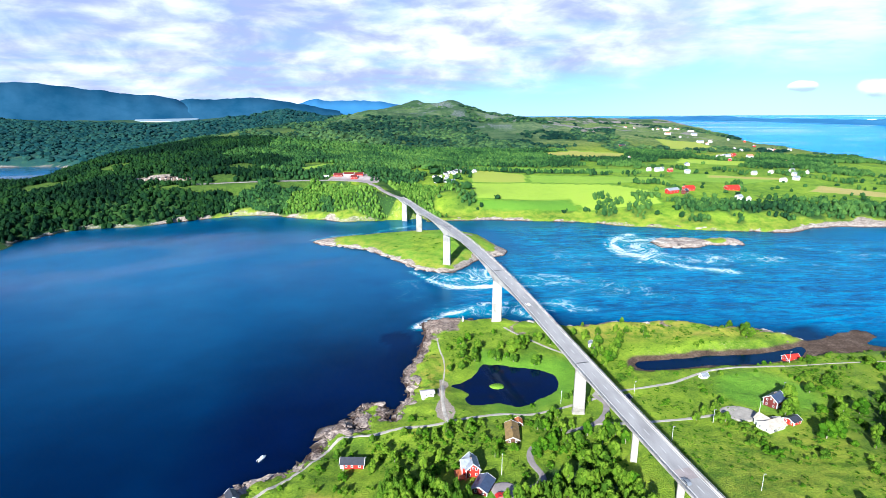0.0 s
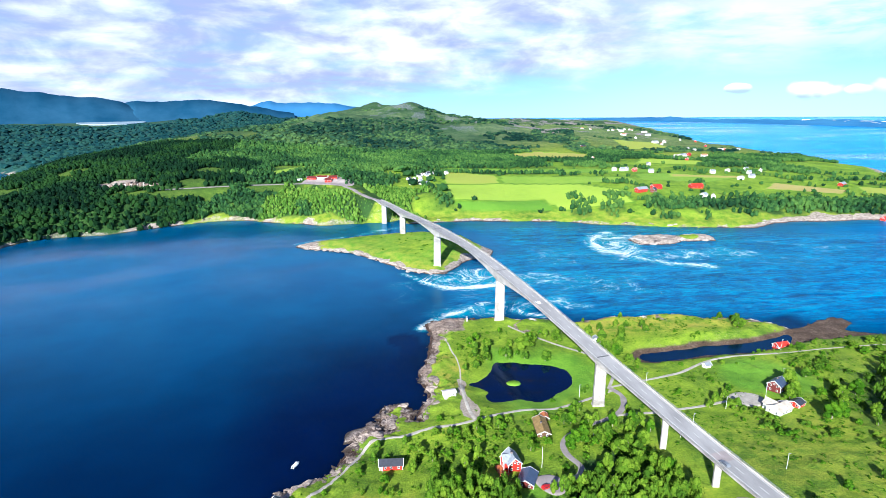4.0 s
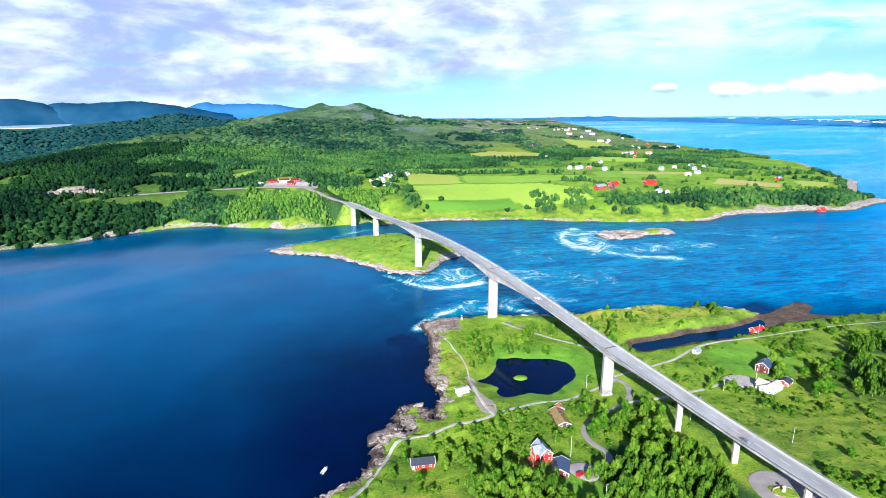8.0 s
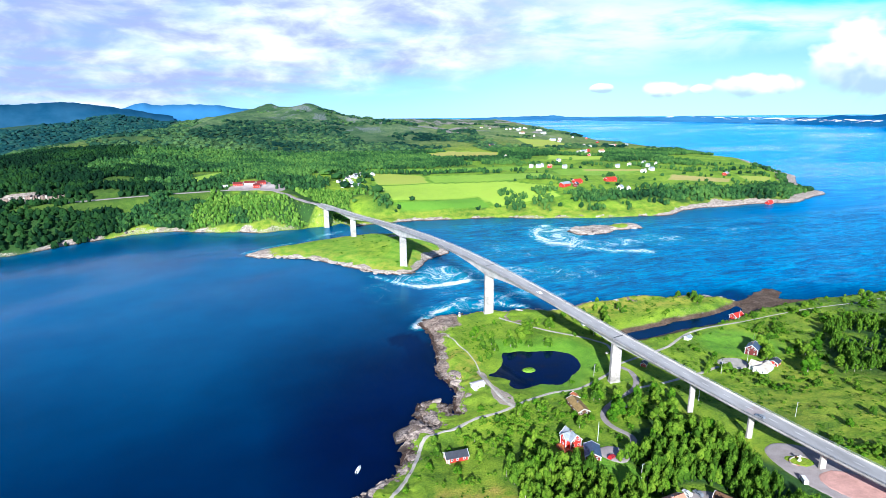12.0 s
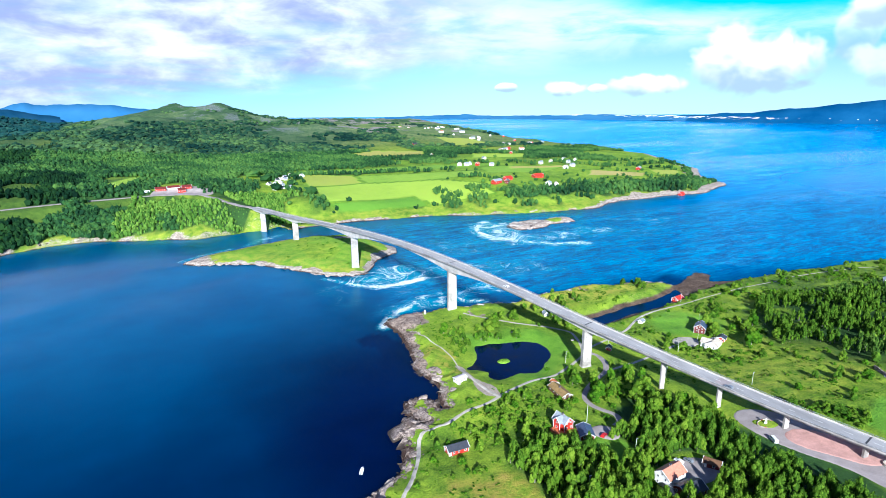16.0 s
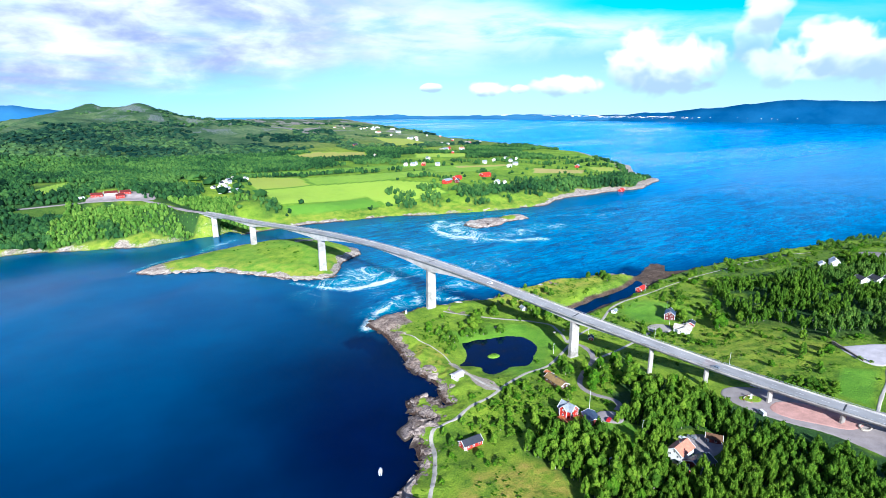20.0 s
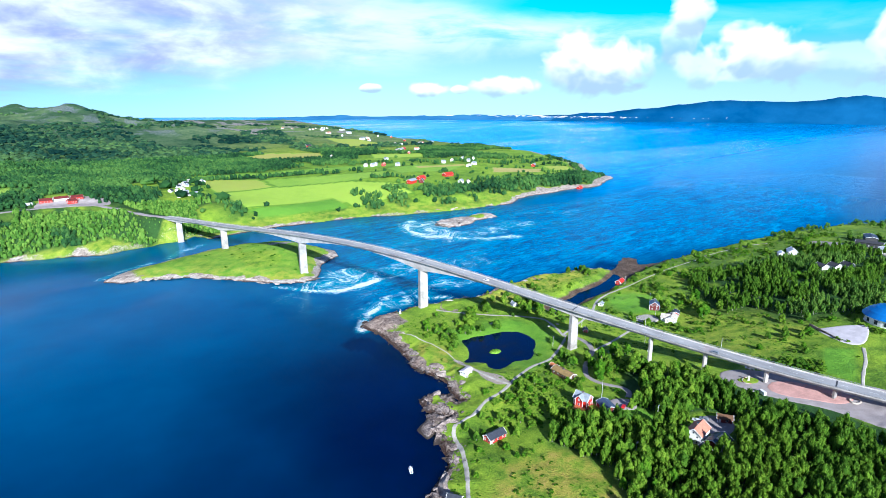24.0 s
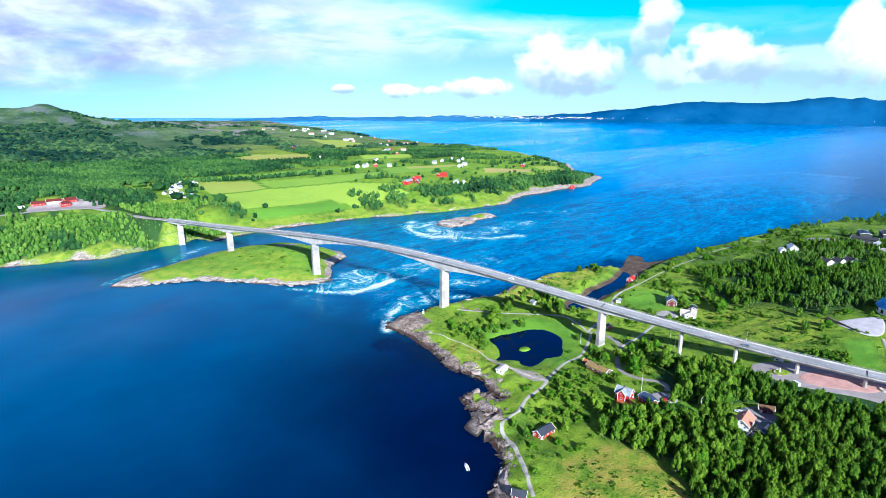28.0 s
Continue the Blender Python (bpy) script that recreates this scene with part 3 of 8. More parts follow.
class Geo:
    """Collects boxes, prisms and tubes into one mesh."""

    def __init__(self):
        self.v, self.f = [], []

    def add(self, verts, faces):
        o = len(self.v)
        self.v += [tuple(p) for p in verts]
        self.f += [tuple(i + o for i in q) for q in faces]
        return self

    def box(self, x0, y0, z0, x1, y1, z1, taper=0.0):
        t = taper
        p = [(x0, y0, z0), (x1, y0, z0), (x1, y1, z0), (x0, y1, z0), (x0 + t, y0 + t, z1), (x1 - t, y0 + t, z1), (x1 - t, y1 - t, z1), (x0 + t, y1 - t, z1)]
        return self.add(p, [(3, 2, 1, 0), (4, 5, 6, 7), (0, 1, 5, 4), (1, 2, 6, 5), (2, 3, 7, 6), (3, 0, 4, 7)])

    def prism(self, outline, axis, a, b):
        """An outline in two coordinates drawn out along the third from a to b."""
        m = len(outline)
        mk = {"x": lambda u, v, w: (w, u, v), "y": lambda u, v, w: (u, w, v), "z": lambda u, v, w: (u, v, w)}[axis]
        p = [mk(u, v, a) for u, v in outline] + [mk(u, v, b) for u, v in outline]
        sides = [(i, (i + 1) % m, m + (i + 1) % m, m + i) for i in range(m)]
        return self.add(p, sides + [tuple(range(m))[::-1], tuple(range(m, 2 * m))])

    def tube(self, x, y, z0, z1, r0, r1, m=8, lean=(0, 0)):
        p = [(x + r0 * math.cos(6.2832 * i / m), y + r0 * math.sin(6.2832 * i / m), z0) for i in range(m)]
        p += [(x + lean[0] + r1 * math.cos(6.2832 * i / m), y + lean[1] + r1 * math.sin(6.2832 * i / m), z1) for i in range(m)]
        return self.add(p, [(i, (i + 1) % m, m + (i + 1) % m, m + i) for i in range(m)] + [tuple(range(m))[::-1], tuple(range(m, 2 * m))])

    def wheel(self, x, y, z, r, w, m=12):
        o = [(x + r * math.cos(6.2832 * i / m), z + r * math.sin(6.2832 * i / m)) for i in range(m)]
        return self.prism(o, "y", y - w / 2, y + w / 2)

    def mesh(self, name, mat, smooth=False):
        me = bpy.data.meshes.new(name)
        me.from_pydata(self.v, [], self.f)
        bm = bmesh.new()
        bm.from_mesh(me)
        bmesh.ops.recalc_face_normals(bm, faces=bm.faces)
        bm.to_mesh(me)
        bm.free()
        if smooth:
            me.polygons.foreach_set("use_smooth", [True] * len(me.polygons))
        me.materials.append(mat)
        return me


def part(name, geo, mat, parent, label=""):
    ob = new(name, geo.mesh(name, mat) if isinstance(geo, Geo) else geo)
    ob.parent = parent
    return tagged(ob, label)


def thing(name, m, label, category, group="", kind=""):
    ob = new(name)
    ob.empty_display_size = 0.3
    ob.matrix_world = m
    return tagged(ob, label, category, group, kind)


LATTICE = np.random.RandomState(5).rand(8, 256, 256)


def vnoise(x, y, scale, seed=0):
    u, v = np.asarray(x, float) / scale + 57.3 * seed, np.asarray(y, float) / scale + 31.7 * seed
    i, j = np.floor(u).astype(int), np.floor(v).astype(int)
    a, b = u - i, v - j
    a, b = a * a * (3 - 2 * a), b * b * (3 - 2 * b)
    g = LATTICE[seed % 8]
    i0, i1, j0, j1 = i % 256, (i + 1) % 256, j % 256, (j + 1) % 256
    return (g[i0, j0] * (1 - a) + g[i1, j0] * a) * (1 - b) + (g[i0, j1] * (1 - a) + g[i1, j1] * a) * b - 0.5


def fbm(x, y, scale, octaves=4, seed=0, gain=0.5):
    out, amp = 0.0, 1.0
    for o in range(octaves):
        out = out + amp * vnoise(x, y, scale / 2 ** o, seed + o)
        amp *= gain
    return out


def sstep(v, a, b):
    t = np.clip((v - a) / (b - a), 0, 1)
    return t * t * (3 - 2 * t)


def inside(poly, x, y):
    """Distance to an outline, positive inside."""
    x, y = np.asarray(x, float), np.asarray(y, float)
    d, odd = np.full(x.shape, 1e9), np.zeros(x.shape, bool)
    for (ax, ay), (bx, by) in zip(poly, poly[1:] + poly[:1]):
        ex, ey = bx - ax, by - ay
        t = np.clip(((x - ax) * ex + (y - ay) * ey) / (ex * ex + ey * ey + 1e-9), 0, 1)
        d = np.minimum(d, np.hypot(x - ax - t * ex, y - ay - t * ey))
        hit = ((ay > y) != (by > y)) & (x < ex * (y - ay) / (ey if abs(ey) > 1e-9 else 1e-9) + ax)
        odd ^= hit
    return np.where(odd, d, -d)


def along(line, x, y):
    """Distance to an open polyline."""
    x, y = np.asarray(x, float), np.asarray(y, float)
    d = np.full(x.shape, 1e9)
    for (ax, ay), (bx, by) in zip(line, line[1:]):
        ex, ey = bx - ax, by - ay
        t = np.clip(((x - ax) * ex + (y - ay) * ey) / (ex * ex + ey * ey + 1e-9), 0, 1)
        d = np.minimum(d, np.hypot(x - ax - t * ex, y - ay - t * ey))
    return d


class Relief:
    """A soft surface through a few known heights."""

    def __init__(self, spots, soft):
        s = np.array(spots, float)
        self.xy, self.soft = s[:, :2], soft
        m = len(s)
        r = np.hypot(*(self.xy[:, None] - self.xy[None]).transpose(2, 0, 1))
        k = np.zeros((m + 1, m + 1))
        k[:m, :m] = np.sqrt(r * r + soft * soft)
        k[m, :m] = k[:m, m] = 1
        self.w = np.linalg.solve(k, np.append(s[:, 2], 0))

    def __call__(self, x, y):
        x, y = np.asarray(x, float), np.asarray(y, float)
        out = np.full(x.shape, self.w[-1])
        for (sx, sy), w in zip(self.xy, self.w):
            out = out + w * np.sqrt((x - sx) ** 2 + (y - sy) ** 2 + self.soft ** 2)
        return out


def lines(*runs):
    """Grid lines from runs of (start, end, step)."""
    return np.unique(np.concatenate([np.arange(a, b + 0.01, s) for a, b, s in runs]))


def sheet(name, xs, ys, height, mat, floor_z=-1.5, attrs=None):
    gx, gy = np.meshgrid(xs, ys)
    z = height(gx, gy)
    ny, nx = gx.shape
    idx = np.arange(nx * ny).reshape(ny, nx)
    q = np.stack([idx[:-1, :-1], idx[:-1, 1:], idx[1:, 1:], idx[1:, :-1]], -1).reshape(-1, 4)
    q = q[z.ravel()[q].max(1) > floor_z]
    used = np.unique(q)
    remap = np.zeros(nx * ny, int)
    remap[used] = np.arange(len(used))
    v = np.stack([gx, gy, z], -1).reshape(-1, 3)[used]
    at = {k: f.ravel()[used] for k, f in (attrs(gx, gy, z) if attrs else {}).items()}
    return raw_mesh(name, v, remap[q], mat, True, at)


# ---------------------------------------------------------------- the plan
NEAR_SHORE = [(-2, 424), (14, 428), (34, 426), (58, 425), (84, 418), (112, 411), (150, 412), (193, 411), (214, 403), (250, 396), (268, 387), (279, 373), (302, 366), (338, 354), (428, 341), (522, 316), (615, 284), (686, 265), (748, 221), (900, 190), (960, -200), (-260, -200), (-190, 60), (-128, 180), (-94, 221), (-89, 230), (-82, 234), (-74, 236), (-65, 241), (-60, 252), (-55, 262), (-53, 273), (-47, 283), (-43, 285), (-42, 275), (-38, 275), (-42, 290), (-37, 301), (-30, 303), (-26, 299), (-25, 284), (-20, 283), (-18, 296), (-13, 305), (-14, 325), (-14, 343), (-7, 360), (-1, 384), (1, 404)]
NEAR_SPOTS = [(-37, 240, 4), (15, 221, 10), (46, 158, 15), (192, 155, 24), (100, 167, 16.7), (113, 128, 18.6), (94, 226, 11), (100, 194, 13.5), (82, 280, 4.5), (174, 255, 7.5), (330, 194, 29), (500, 230, 20), (29, 412, 5.0), (56, 414, 3.5), (45, 320, 2.4), (8, 350, 5.5), (110, 350, 4), (190, 398, 6.5), (245, 386, 5), (190, 318, 4.5), (250, 328, 5), (380, 322, 7), (450, 300, 9), (-60, 200, 8), (15, 100, 18), (150, 210, 13), (250, 250, 13), (700, 230, 12), (-82, 214, 4.5), (14, 300, 4.2)]
POND_EDGE = [(37, 351), (42, 347), (50, 348), (57, 342), (71, 340), (80, 334), (83, 324), (81, 312), (72, 304), (60, 296), (51, 292), (44, 296), (37, 297), (30, 294), (22, 296), (20, 304), (25, 308), (20, 313), (12, 321), (19, 323), (26, 327), (31, 336)]


def rounded(poly, times=2):
    for _ in range(times):
        poly = [q for (ax, ay), (bx, by) in zip(poly, poly[1:] + poly[:1]) for q in ((0.75 * ax + 0.25 * bx, 0.75 * ay + 0.25 * by), (0.25 * ax + 0.75 * bx, 0.25 * ay + 0.75 * by))]
    return poly


POND_EDGE = rounded(POND_EDGE, 1)
INLET = [(146, 343), (165, 344), (190, 348), (218, 348), (250, 353), (272, 360), (296, 370), (330, 385)]
FLAT = [(260, 351), (285, 348), (312, 349), (338, 351), (342, 356), (326, 363), (308, 370), (290, 371), (277, 366)]
FAR_SHORE = [(-500, 675), (-504, 721), (-485, 761), (-462, 782), (-410, 791), (-362, 812), (-328, 836), (-290, 855), (-271, 872), (-235, 862), (-185, 841), (-125, 822), (-62, 806), (-30, 822), (0, 829), (8, 800), (60, 812), (115, 811), (190, 794), (246, 776), (304, 757), (362, 736), (432, 716), (484, 714), (529, 734), (567, 735), (667, 730), (758, 712), (800, 735), (880, 757), (890, 770), (892, 817), (960, 890), (1039, 959), (1080, 1060), (1195, 1235), (1160, 1340), (1224, 1508), (1204, 1900), (1218, 2109), (1315, 2376), (1517, 3007), (1900, 4500)]
FAR_WEST = [(-4200, 4500), (-4200, 1300), (-2600, 1330), (-1500, 1480), (-960, 1540), (-820, 1460), (-870, 1250), (-1040, 1060), (-900, 760), (-700, 650), (-560, 630)]
FAR_LAND = FAR_SHORE + FAR_WEST
FAR_SPOTS = [(-480, 760, 14), (-360, 931, 38), (-247, 956, 39), (-120, 985, 40), (-95, 965, 37), (-52, 875, 29), (-45, 850, 28), (-150, 880, 22), (-30, 840, 14), (40, 870, 16), (60, 1070, 34), (97, 1120, 31), (90, 960, 24), (326, 1017, 28), (412, 866, 26), (510, 890, 24), (300, 800, 12), (440, 760, 14), (620, 790, 12), (800, 800, 7), (880, 850, 5), (543, 1179, 28), (747, 1109, 22), (800, 1425, 22)]
RIDGE_SPOTS = [(-642, 1200, 50), (-571, 1300, 61), (-492, 1450, 70), (-428, 1650, 86), (-332, 1850, 90), (-172, 2166, 124), (-262, 2190, 96), (-70, 2450, 112), (0, 2780, 136), (60, 2650, 134), (157, 2604, 146), (230, 2560, 118), (316, 2500, 94), (374, 2135, 92), (300, 2200, 76), (440, 2300, 80), (520, 2350, 75), (692, 2300, 56), (836, 2200, 48), (989, 2150, 38), (987, 1900, 22), (928, 1550, 18), (917, 1350, 20), (910, 1150, 16), (100, 1900, 58), (0, 1500, 42), (-250, 1300, 45)]
WEST_SPOTS = [(-800, 900, 22), (-850, 1150, 16), (-700, 1000, 26), (-781, 1185, 7), (-727, 1100, 18), (-834, 1269, 2), (-1615, 2200, 70), (-1212, 2500, 52), (-806, 2300, 26), (-735, 3200, 108), (-900, 3200, 70), (-600, 3250, 84), (-1300, 1900, 38), (-2600, 2600, 90), (-700, 1800, 38), (0, 3400, 70), (900, 3200, 20), (-2000, 4300, 20), (-1100, 3200, 30), (-1600, 3300, 24), (-450, 3300, 50), (-520, 2600, 48), (-3000, 1700, 60)]
ISLET = [(-136, 692), (-122, 676), (-100, 671), (-65, 652), (-40, 621), (-6, 573), (14, 558), (29, 557), (46, 580), (62, 604), (90, 618), (98, 636), (88, 664), (80, 690), (62, 715), (26, 738), (-14, 738), (-66, 725), (-102, 712)]
SKERRY = [(281, 668), (286, 642), (310, 637), (331, 640), (345, 650), (388, 648), (394, 662), (372, 676), (350, 672), (324, 680), (300, 676)]
PATHS = {
    "coast": ([(-84, 212), (-79, 218), (-69, 229), (-58, 244), (-52, 257), (-48, 263), (-42, 264), (-32, 263), (-18, 269), (2, 271), (20, 277), (40, 281), (56, 279), (70, 284), (86, 291), (100, 297)], 2.6),
    "point": ([(10, 273), (8, 285), (8, 303), (9, 320)], 2.2),
    "point_end": ([(9, 320), (11, 335), (11, 349), (9, 360), (8, 371), (8, 384), (5, 394)], 1.2),
    "lane": ([(97, 300), (118, 304), (134, 307), (151, 311), (168, 320), (182, 326), (201, 329), (233, 328)], 2.6),
    "lane_east": ([(233, 328), (262, 329), (306, 327), (359, 322), (382, 325), (422, 318), (462, 308), (480, 292)], 1.5),
    "drive": ([(98, 300), (102, 289), (97, 276), (88, 266), (77, 261), (69, 258), (57, 251), (49, 244), (46, 234), (47, 226), (50, 219), (47, 212), (38, 209)], 4.0),
    "track": ([(88, 266), (109, 265), (140, 268), (158, 272)], 3.0),
    "north_track": ([(60, 404), (70, 388), (86, 366), (103, 347), (113, 330), (106, 312), (98, 300)], 2.4),
}
WAY_LINES = [p for p, w in PATHS.values()]
near_base, far_base = Relief(NEAR_SPOTS, 14), Relief(FAR_SPOTS + RIDGE_SPOTS + WEST_SPOTS, 60)
DRY_FIELD = [(-54, 217), (-31, 211), (-20, 196), (-26, 180), (-50, 150), (-84, 200)]


def near_z(x, y):
    x, y = np.asarray(x, float), np.asarray(y, float)
    wob = 5 * fbm(x, y, 22, 3, 1)
    d = inside(NEAR_SHORE, x, y) + wob * sstep(np.asarray(y), 100, 200)
    z = near_base(x, y)
    calm = np.ones_like(z)
    for l in WAY_LINES:
        calm = np.minimum(calm, sstep(along(l, x, y), 2, 9))
    for cx, cy, r in ((170, 272, 15), (32, 206, 11), (44, 162, 14), (106, 150, 40), (198, 152, 22), (177, 256, 12), (492, 216, 30)):
        calm = np.minimum(calm, sstep(np.hypot(x - cx, y - cy), r, r + 8))
    z = z + calm * (1.3 * fbm(x, y, 30, 4, 2) + 0.9 * fbm(x, y, 9, 3, 4) + 0.25 * vnoise(x, y, 3, 6))
    rocky = sstep(d, 24, 4) * sstep(d, -8, 0)
    crag = np.abs(fbm(x + 0.6 * y, y - 0.4 * x, 17, 4, 3))
    ramp = sstep(d, -1, 13)
    z = np.where(d > 0, z * (0.15 + 0.85 * ramp) + rocky * (4.5 * (0.30 - crag)), d * 0.35) + np.where(d > -6, rocky * 1.1, 0)
    pd = inside(POND_EDGE, x, y) + 1.8 * fbm(x, y, 8, 3, 5)
    z = z * (1 - sstep(pd, -14, -1)) + np.where(pd > -14, (1.75 - 0.16 * np.minimum(pd, 0)) * sstep(pd, -14, -1), 0)
    z = np.where(pd > 0, np.maximum(1.75 - 0.35 * pd, 0.4), z)
    ed = along(INLET, x, y) + 2.5 * vnoise(x, y, 9, 4)
    bank = sstep(ed, 20, 7)
    z = z * (1 - bank) + bank * np.clip((ed - 6.8) * np.where(ed > 6.8, 0.12, 0.3), -1.6, 2.5)
    z = np.where((ed < 9) & (x > 226), np.maximum(z, -1.6 + 1.75 * sstep(x + 8 * vnoise(x, y, 12, 3), 256, 274)), z)
    fd = inside(FLAT, x, y)
    z = np.where(fd > -6, z * (1 - sstep(fd, -6, 4)) + sstep(fd, -6, 4) * (0.42 + 0.6 * fbm(x, y, 9, 3, 5)), z)
    return z


def near_attrs(x, y, z):
    d = inside(NEAR_SHORE, x, y)
    wob = 16 * fbm(x, y, 20, 3, 1)
    rock = sstep(d + 5 * fbm(x, y, 22, 3, 1) + 12 * fbm(x, y, 14, 3, 4), 6, 0.5)
    rock = np.maximum(rock, 0.9 * sstep(np.hypot((x - 10) / 1.0, (y - 412) / 1.3) + wob, 22, 8))
    rock = np.maximum(rock, 0.75 * sstep(np.abs(fbm(x, y, 40, 3, 6)), 0.05, 0.0) * sstep(y, 380, 396))
    rock = np.maximum(rock, 0.8 * sstep(along([(232, 392), (262, 384), (280, 374)], x, y) + wob, 9, 3))
    rock = np.where(y < 150, 0, rock)
    ed = along(INLET, x, y)
    fd = inside(FLAT, x, y)
    mud = np.maximum(sstep(ed + 4 * fbm(x, y, 8, 3, 2), 17.0, 13.0) * sstep(z, 2.3, 1.4), sstep(fd, -3, 2))
    rock = rock * (1 - sstep(ed, 24, 14))
    rock = np.maximum(rock, 0.34 * sstep(along([(146, 355), (161, 356), (188, 361), (220, 364), (247, 371), (268, 376)], x, y) + 0.4 * wob, 3.2, 0.6))
    pd = inside(POND_EDGE, x, y)
    mown = np.maximum(0.9 * sstep(pd + 10 * fbm(x, y, 16, 3, 2), -22, -8) * sstep(x, 24, 40), sstep(np.hypot(x - 200, y - 296), 34, 20))
    mown = np.maximum(mown, sstep(inside([(172, 151), (181, 135), (138, 124), (140, 143)], x, y), -2, 3))
    mown = np.maximum(mown, sstep(np.hypot((x - 24) / 1.0, (y - 194) / 1.6), 12, 8))
    dry = np.maximum(sstep(inside(DRY_FIELD, x, y), -6, 4), 0.8 * sstep(y, 366, 384) * sstep(x, 90, 130))
    dry = np.maximum(dry, 0.3 * sstep(np.hypot((x - 175) / 1.3, y - 205), 60, 30))
    dry = np.maximum(dry, 0.8 * sstep(np.hypot(x - 4, (y - 330) / 2.2), 16, 8))
    wood = woods(x, y)
    grit = 0.9 * sstep(along([(10, 322), (8, 303), (8, 287), (11, 275)], x, y) + wob * 0.4, 3.4, 1.0)
    return {"rock": rock, "mud": mud, "mown": mown, "dry": dry, "wood": np.maximum(wood, (0.35 + 0.5 * fbm(x, y, 30, 3, 5)) * sstep(x, 215, 290)) * (1 - mown), "grit": grit, "field": 0 * x, "crop": 0 * x}


WOOD_MAIN = [(-24, 216), (-6, 221), (6, 213), (20, 202), (44, 214), (54, 226), (72, 232), (88, 206), (90, 186), (94, 160), (100, 130), (108, 60), (-60, 60), (-52, 150), (-24, 180)]
WOOD_EAST = [(225, 253), (262, 282), (300, 288), (326, 262), (350, 268), (395, 262), (440, 236), (480, 247), (470, 200), (440, 110), (250, 118), (240, 152), (216, 172), (206, 190), (228, 206), (212, 228)]
GLADES = [(311, 213, 13), (254, 238, 8), (272, 266, 9), (240, 268, 8), (345, 200, 12), (402, 250, 14), (300, 250, 8), (376, 178, 10), (268, 210, 7), (420, 182, 16)]
YARDS = [(26, 163, 11), (44, 163, 13), (18, 224, 9), (22, 212, 8), (36, 210, 6), (30, 222, 8), (24, 192, 11), (28, 153, 10), (17, 154, 6), (205, 148, 20), (356, 196, 14), (334, 191, 12), (348, 183, 11), (320, 196, 8), (368, 189, 12), (422, 252, 13), (408, 246, 11), (240, 130, 24), (192, 276, 10), (60, 228, 6)]


def woods(x, y):
    x, y = np.asarray(x, float), np.asarray(y, float)
    m = np.maximum(sstep(inside(WOOD_MAIN, x, y) + 44 * (fbm(x, y, 24, 3, 9) - 0.25) * sstep(y, 125, 85), -4, 5), sstep(inside(WOOD_EAST, x, y), -20, 16))
    for cx, cy, r in GLADES:
        m = m * (1 - 0.85 * sstep(np.hypot(x - cx, y - cy) + 16 * fbm(x, y, 14, 2, 3), r, r - 6))
    for cx, cy, r in YARDS:
        m = m * sstep(np.hypot(x - cx, y - cy), r - 3, r + 2)
    return m


FAR_ROAD = [(-29, 838, 29.0), (-43, 862, 29.2), (-57, 893, 30.4), (-72, 930, 33.4), (-92, 956, 36.4), (-120, 962, 38.0), (-160, 964, 38.6), (-247, 956, 39.0), (-300, 946, 39.0), (-360, 933, 38.6), (-420, 945, 38.6), (-470, 985, 40.0), (-560, 1040, 42.0)]


FAR_LAKE = [(-2000, 4300), (-1720, 4440), (-1480, 4100), (-1520, 3780), (-1800, 3800)]


def far_z(x, y):
    x, y = np.asarray(x, float), np.asarray(y, float)
    d = inside(FAR_LAND, x, y) + 12 * fbm(x, y, 50, 3, 1)
    z = np.maximum(far_base(x, y), 2.0)
    high = sstep(y, 1500, 2400)
    z = z + (2.5 + 22 * high) * fbm(x, y, 160 + 120 * high, 5, 2) * sstep(d, 10, 60)
    z = z * (0.05 + 0.95 * sstep(d, -2, 60) ** 0.8) + 2.2 * sstep(d, -3, 3)
    crest = np.abs(fbm(x, y, 140, 4, 4))
    z = z + high * (14 * np.exp(-(((x - 157) / 52) ** 2 + ((y - 2604) / 110) ** 2)) + 14 * np.exp(-(((x + 6) / 46) ** 2 + ((y - 2780) / 110) ** 2)) + 12 * np.exp(-(((x + 172) / 60) ** 2 + ((y - 2166) / 90) ** 2)) + 12 * np.exp(-(((x - 374) / 40) ** 2 + ((y - 2135) / 80) ** 2)) - 26 * crest * sstep(y, 1900, 2300) - 2)
    z = np.where(d > 0, np.maximum(z, 1.2 * sstep(d, 0, 4)), np.maximum(d * 0.4, -4))
    z = z + (23 - z) * sstep(inside(FAR_LAKE, x, y), -80, 40)
    for (ax, ay, az), (bx, by, bz) in zip(FAR_ROAD, FAR_ROAD[1:]):
        ex, ey = bx - ax, by - ay
        t = np.clip(((x - ax) * ex + (y - ay) * ey) / (ex * ex + ey * ey), 0, 1)
        w = sstep(np.hypot(x - ax - t * ex, y - ay - t * ey), 24, 7)
        z = z * (1 - w) + w * (az + t * (bz - az))
    return z


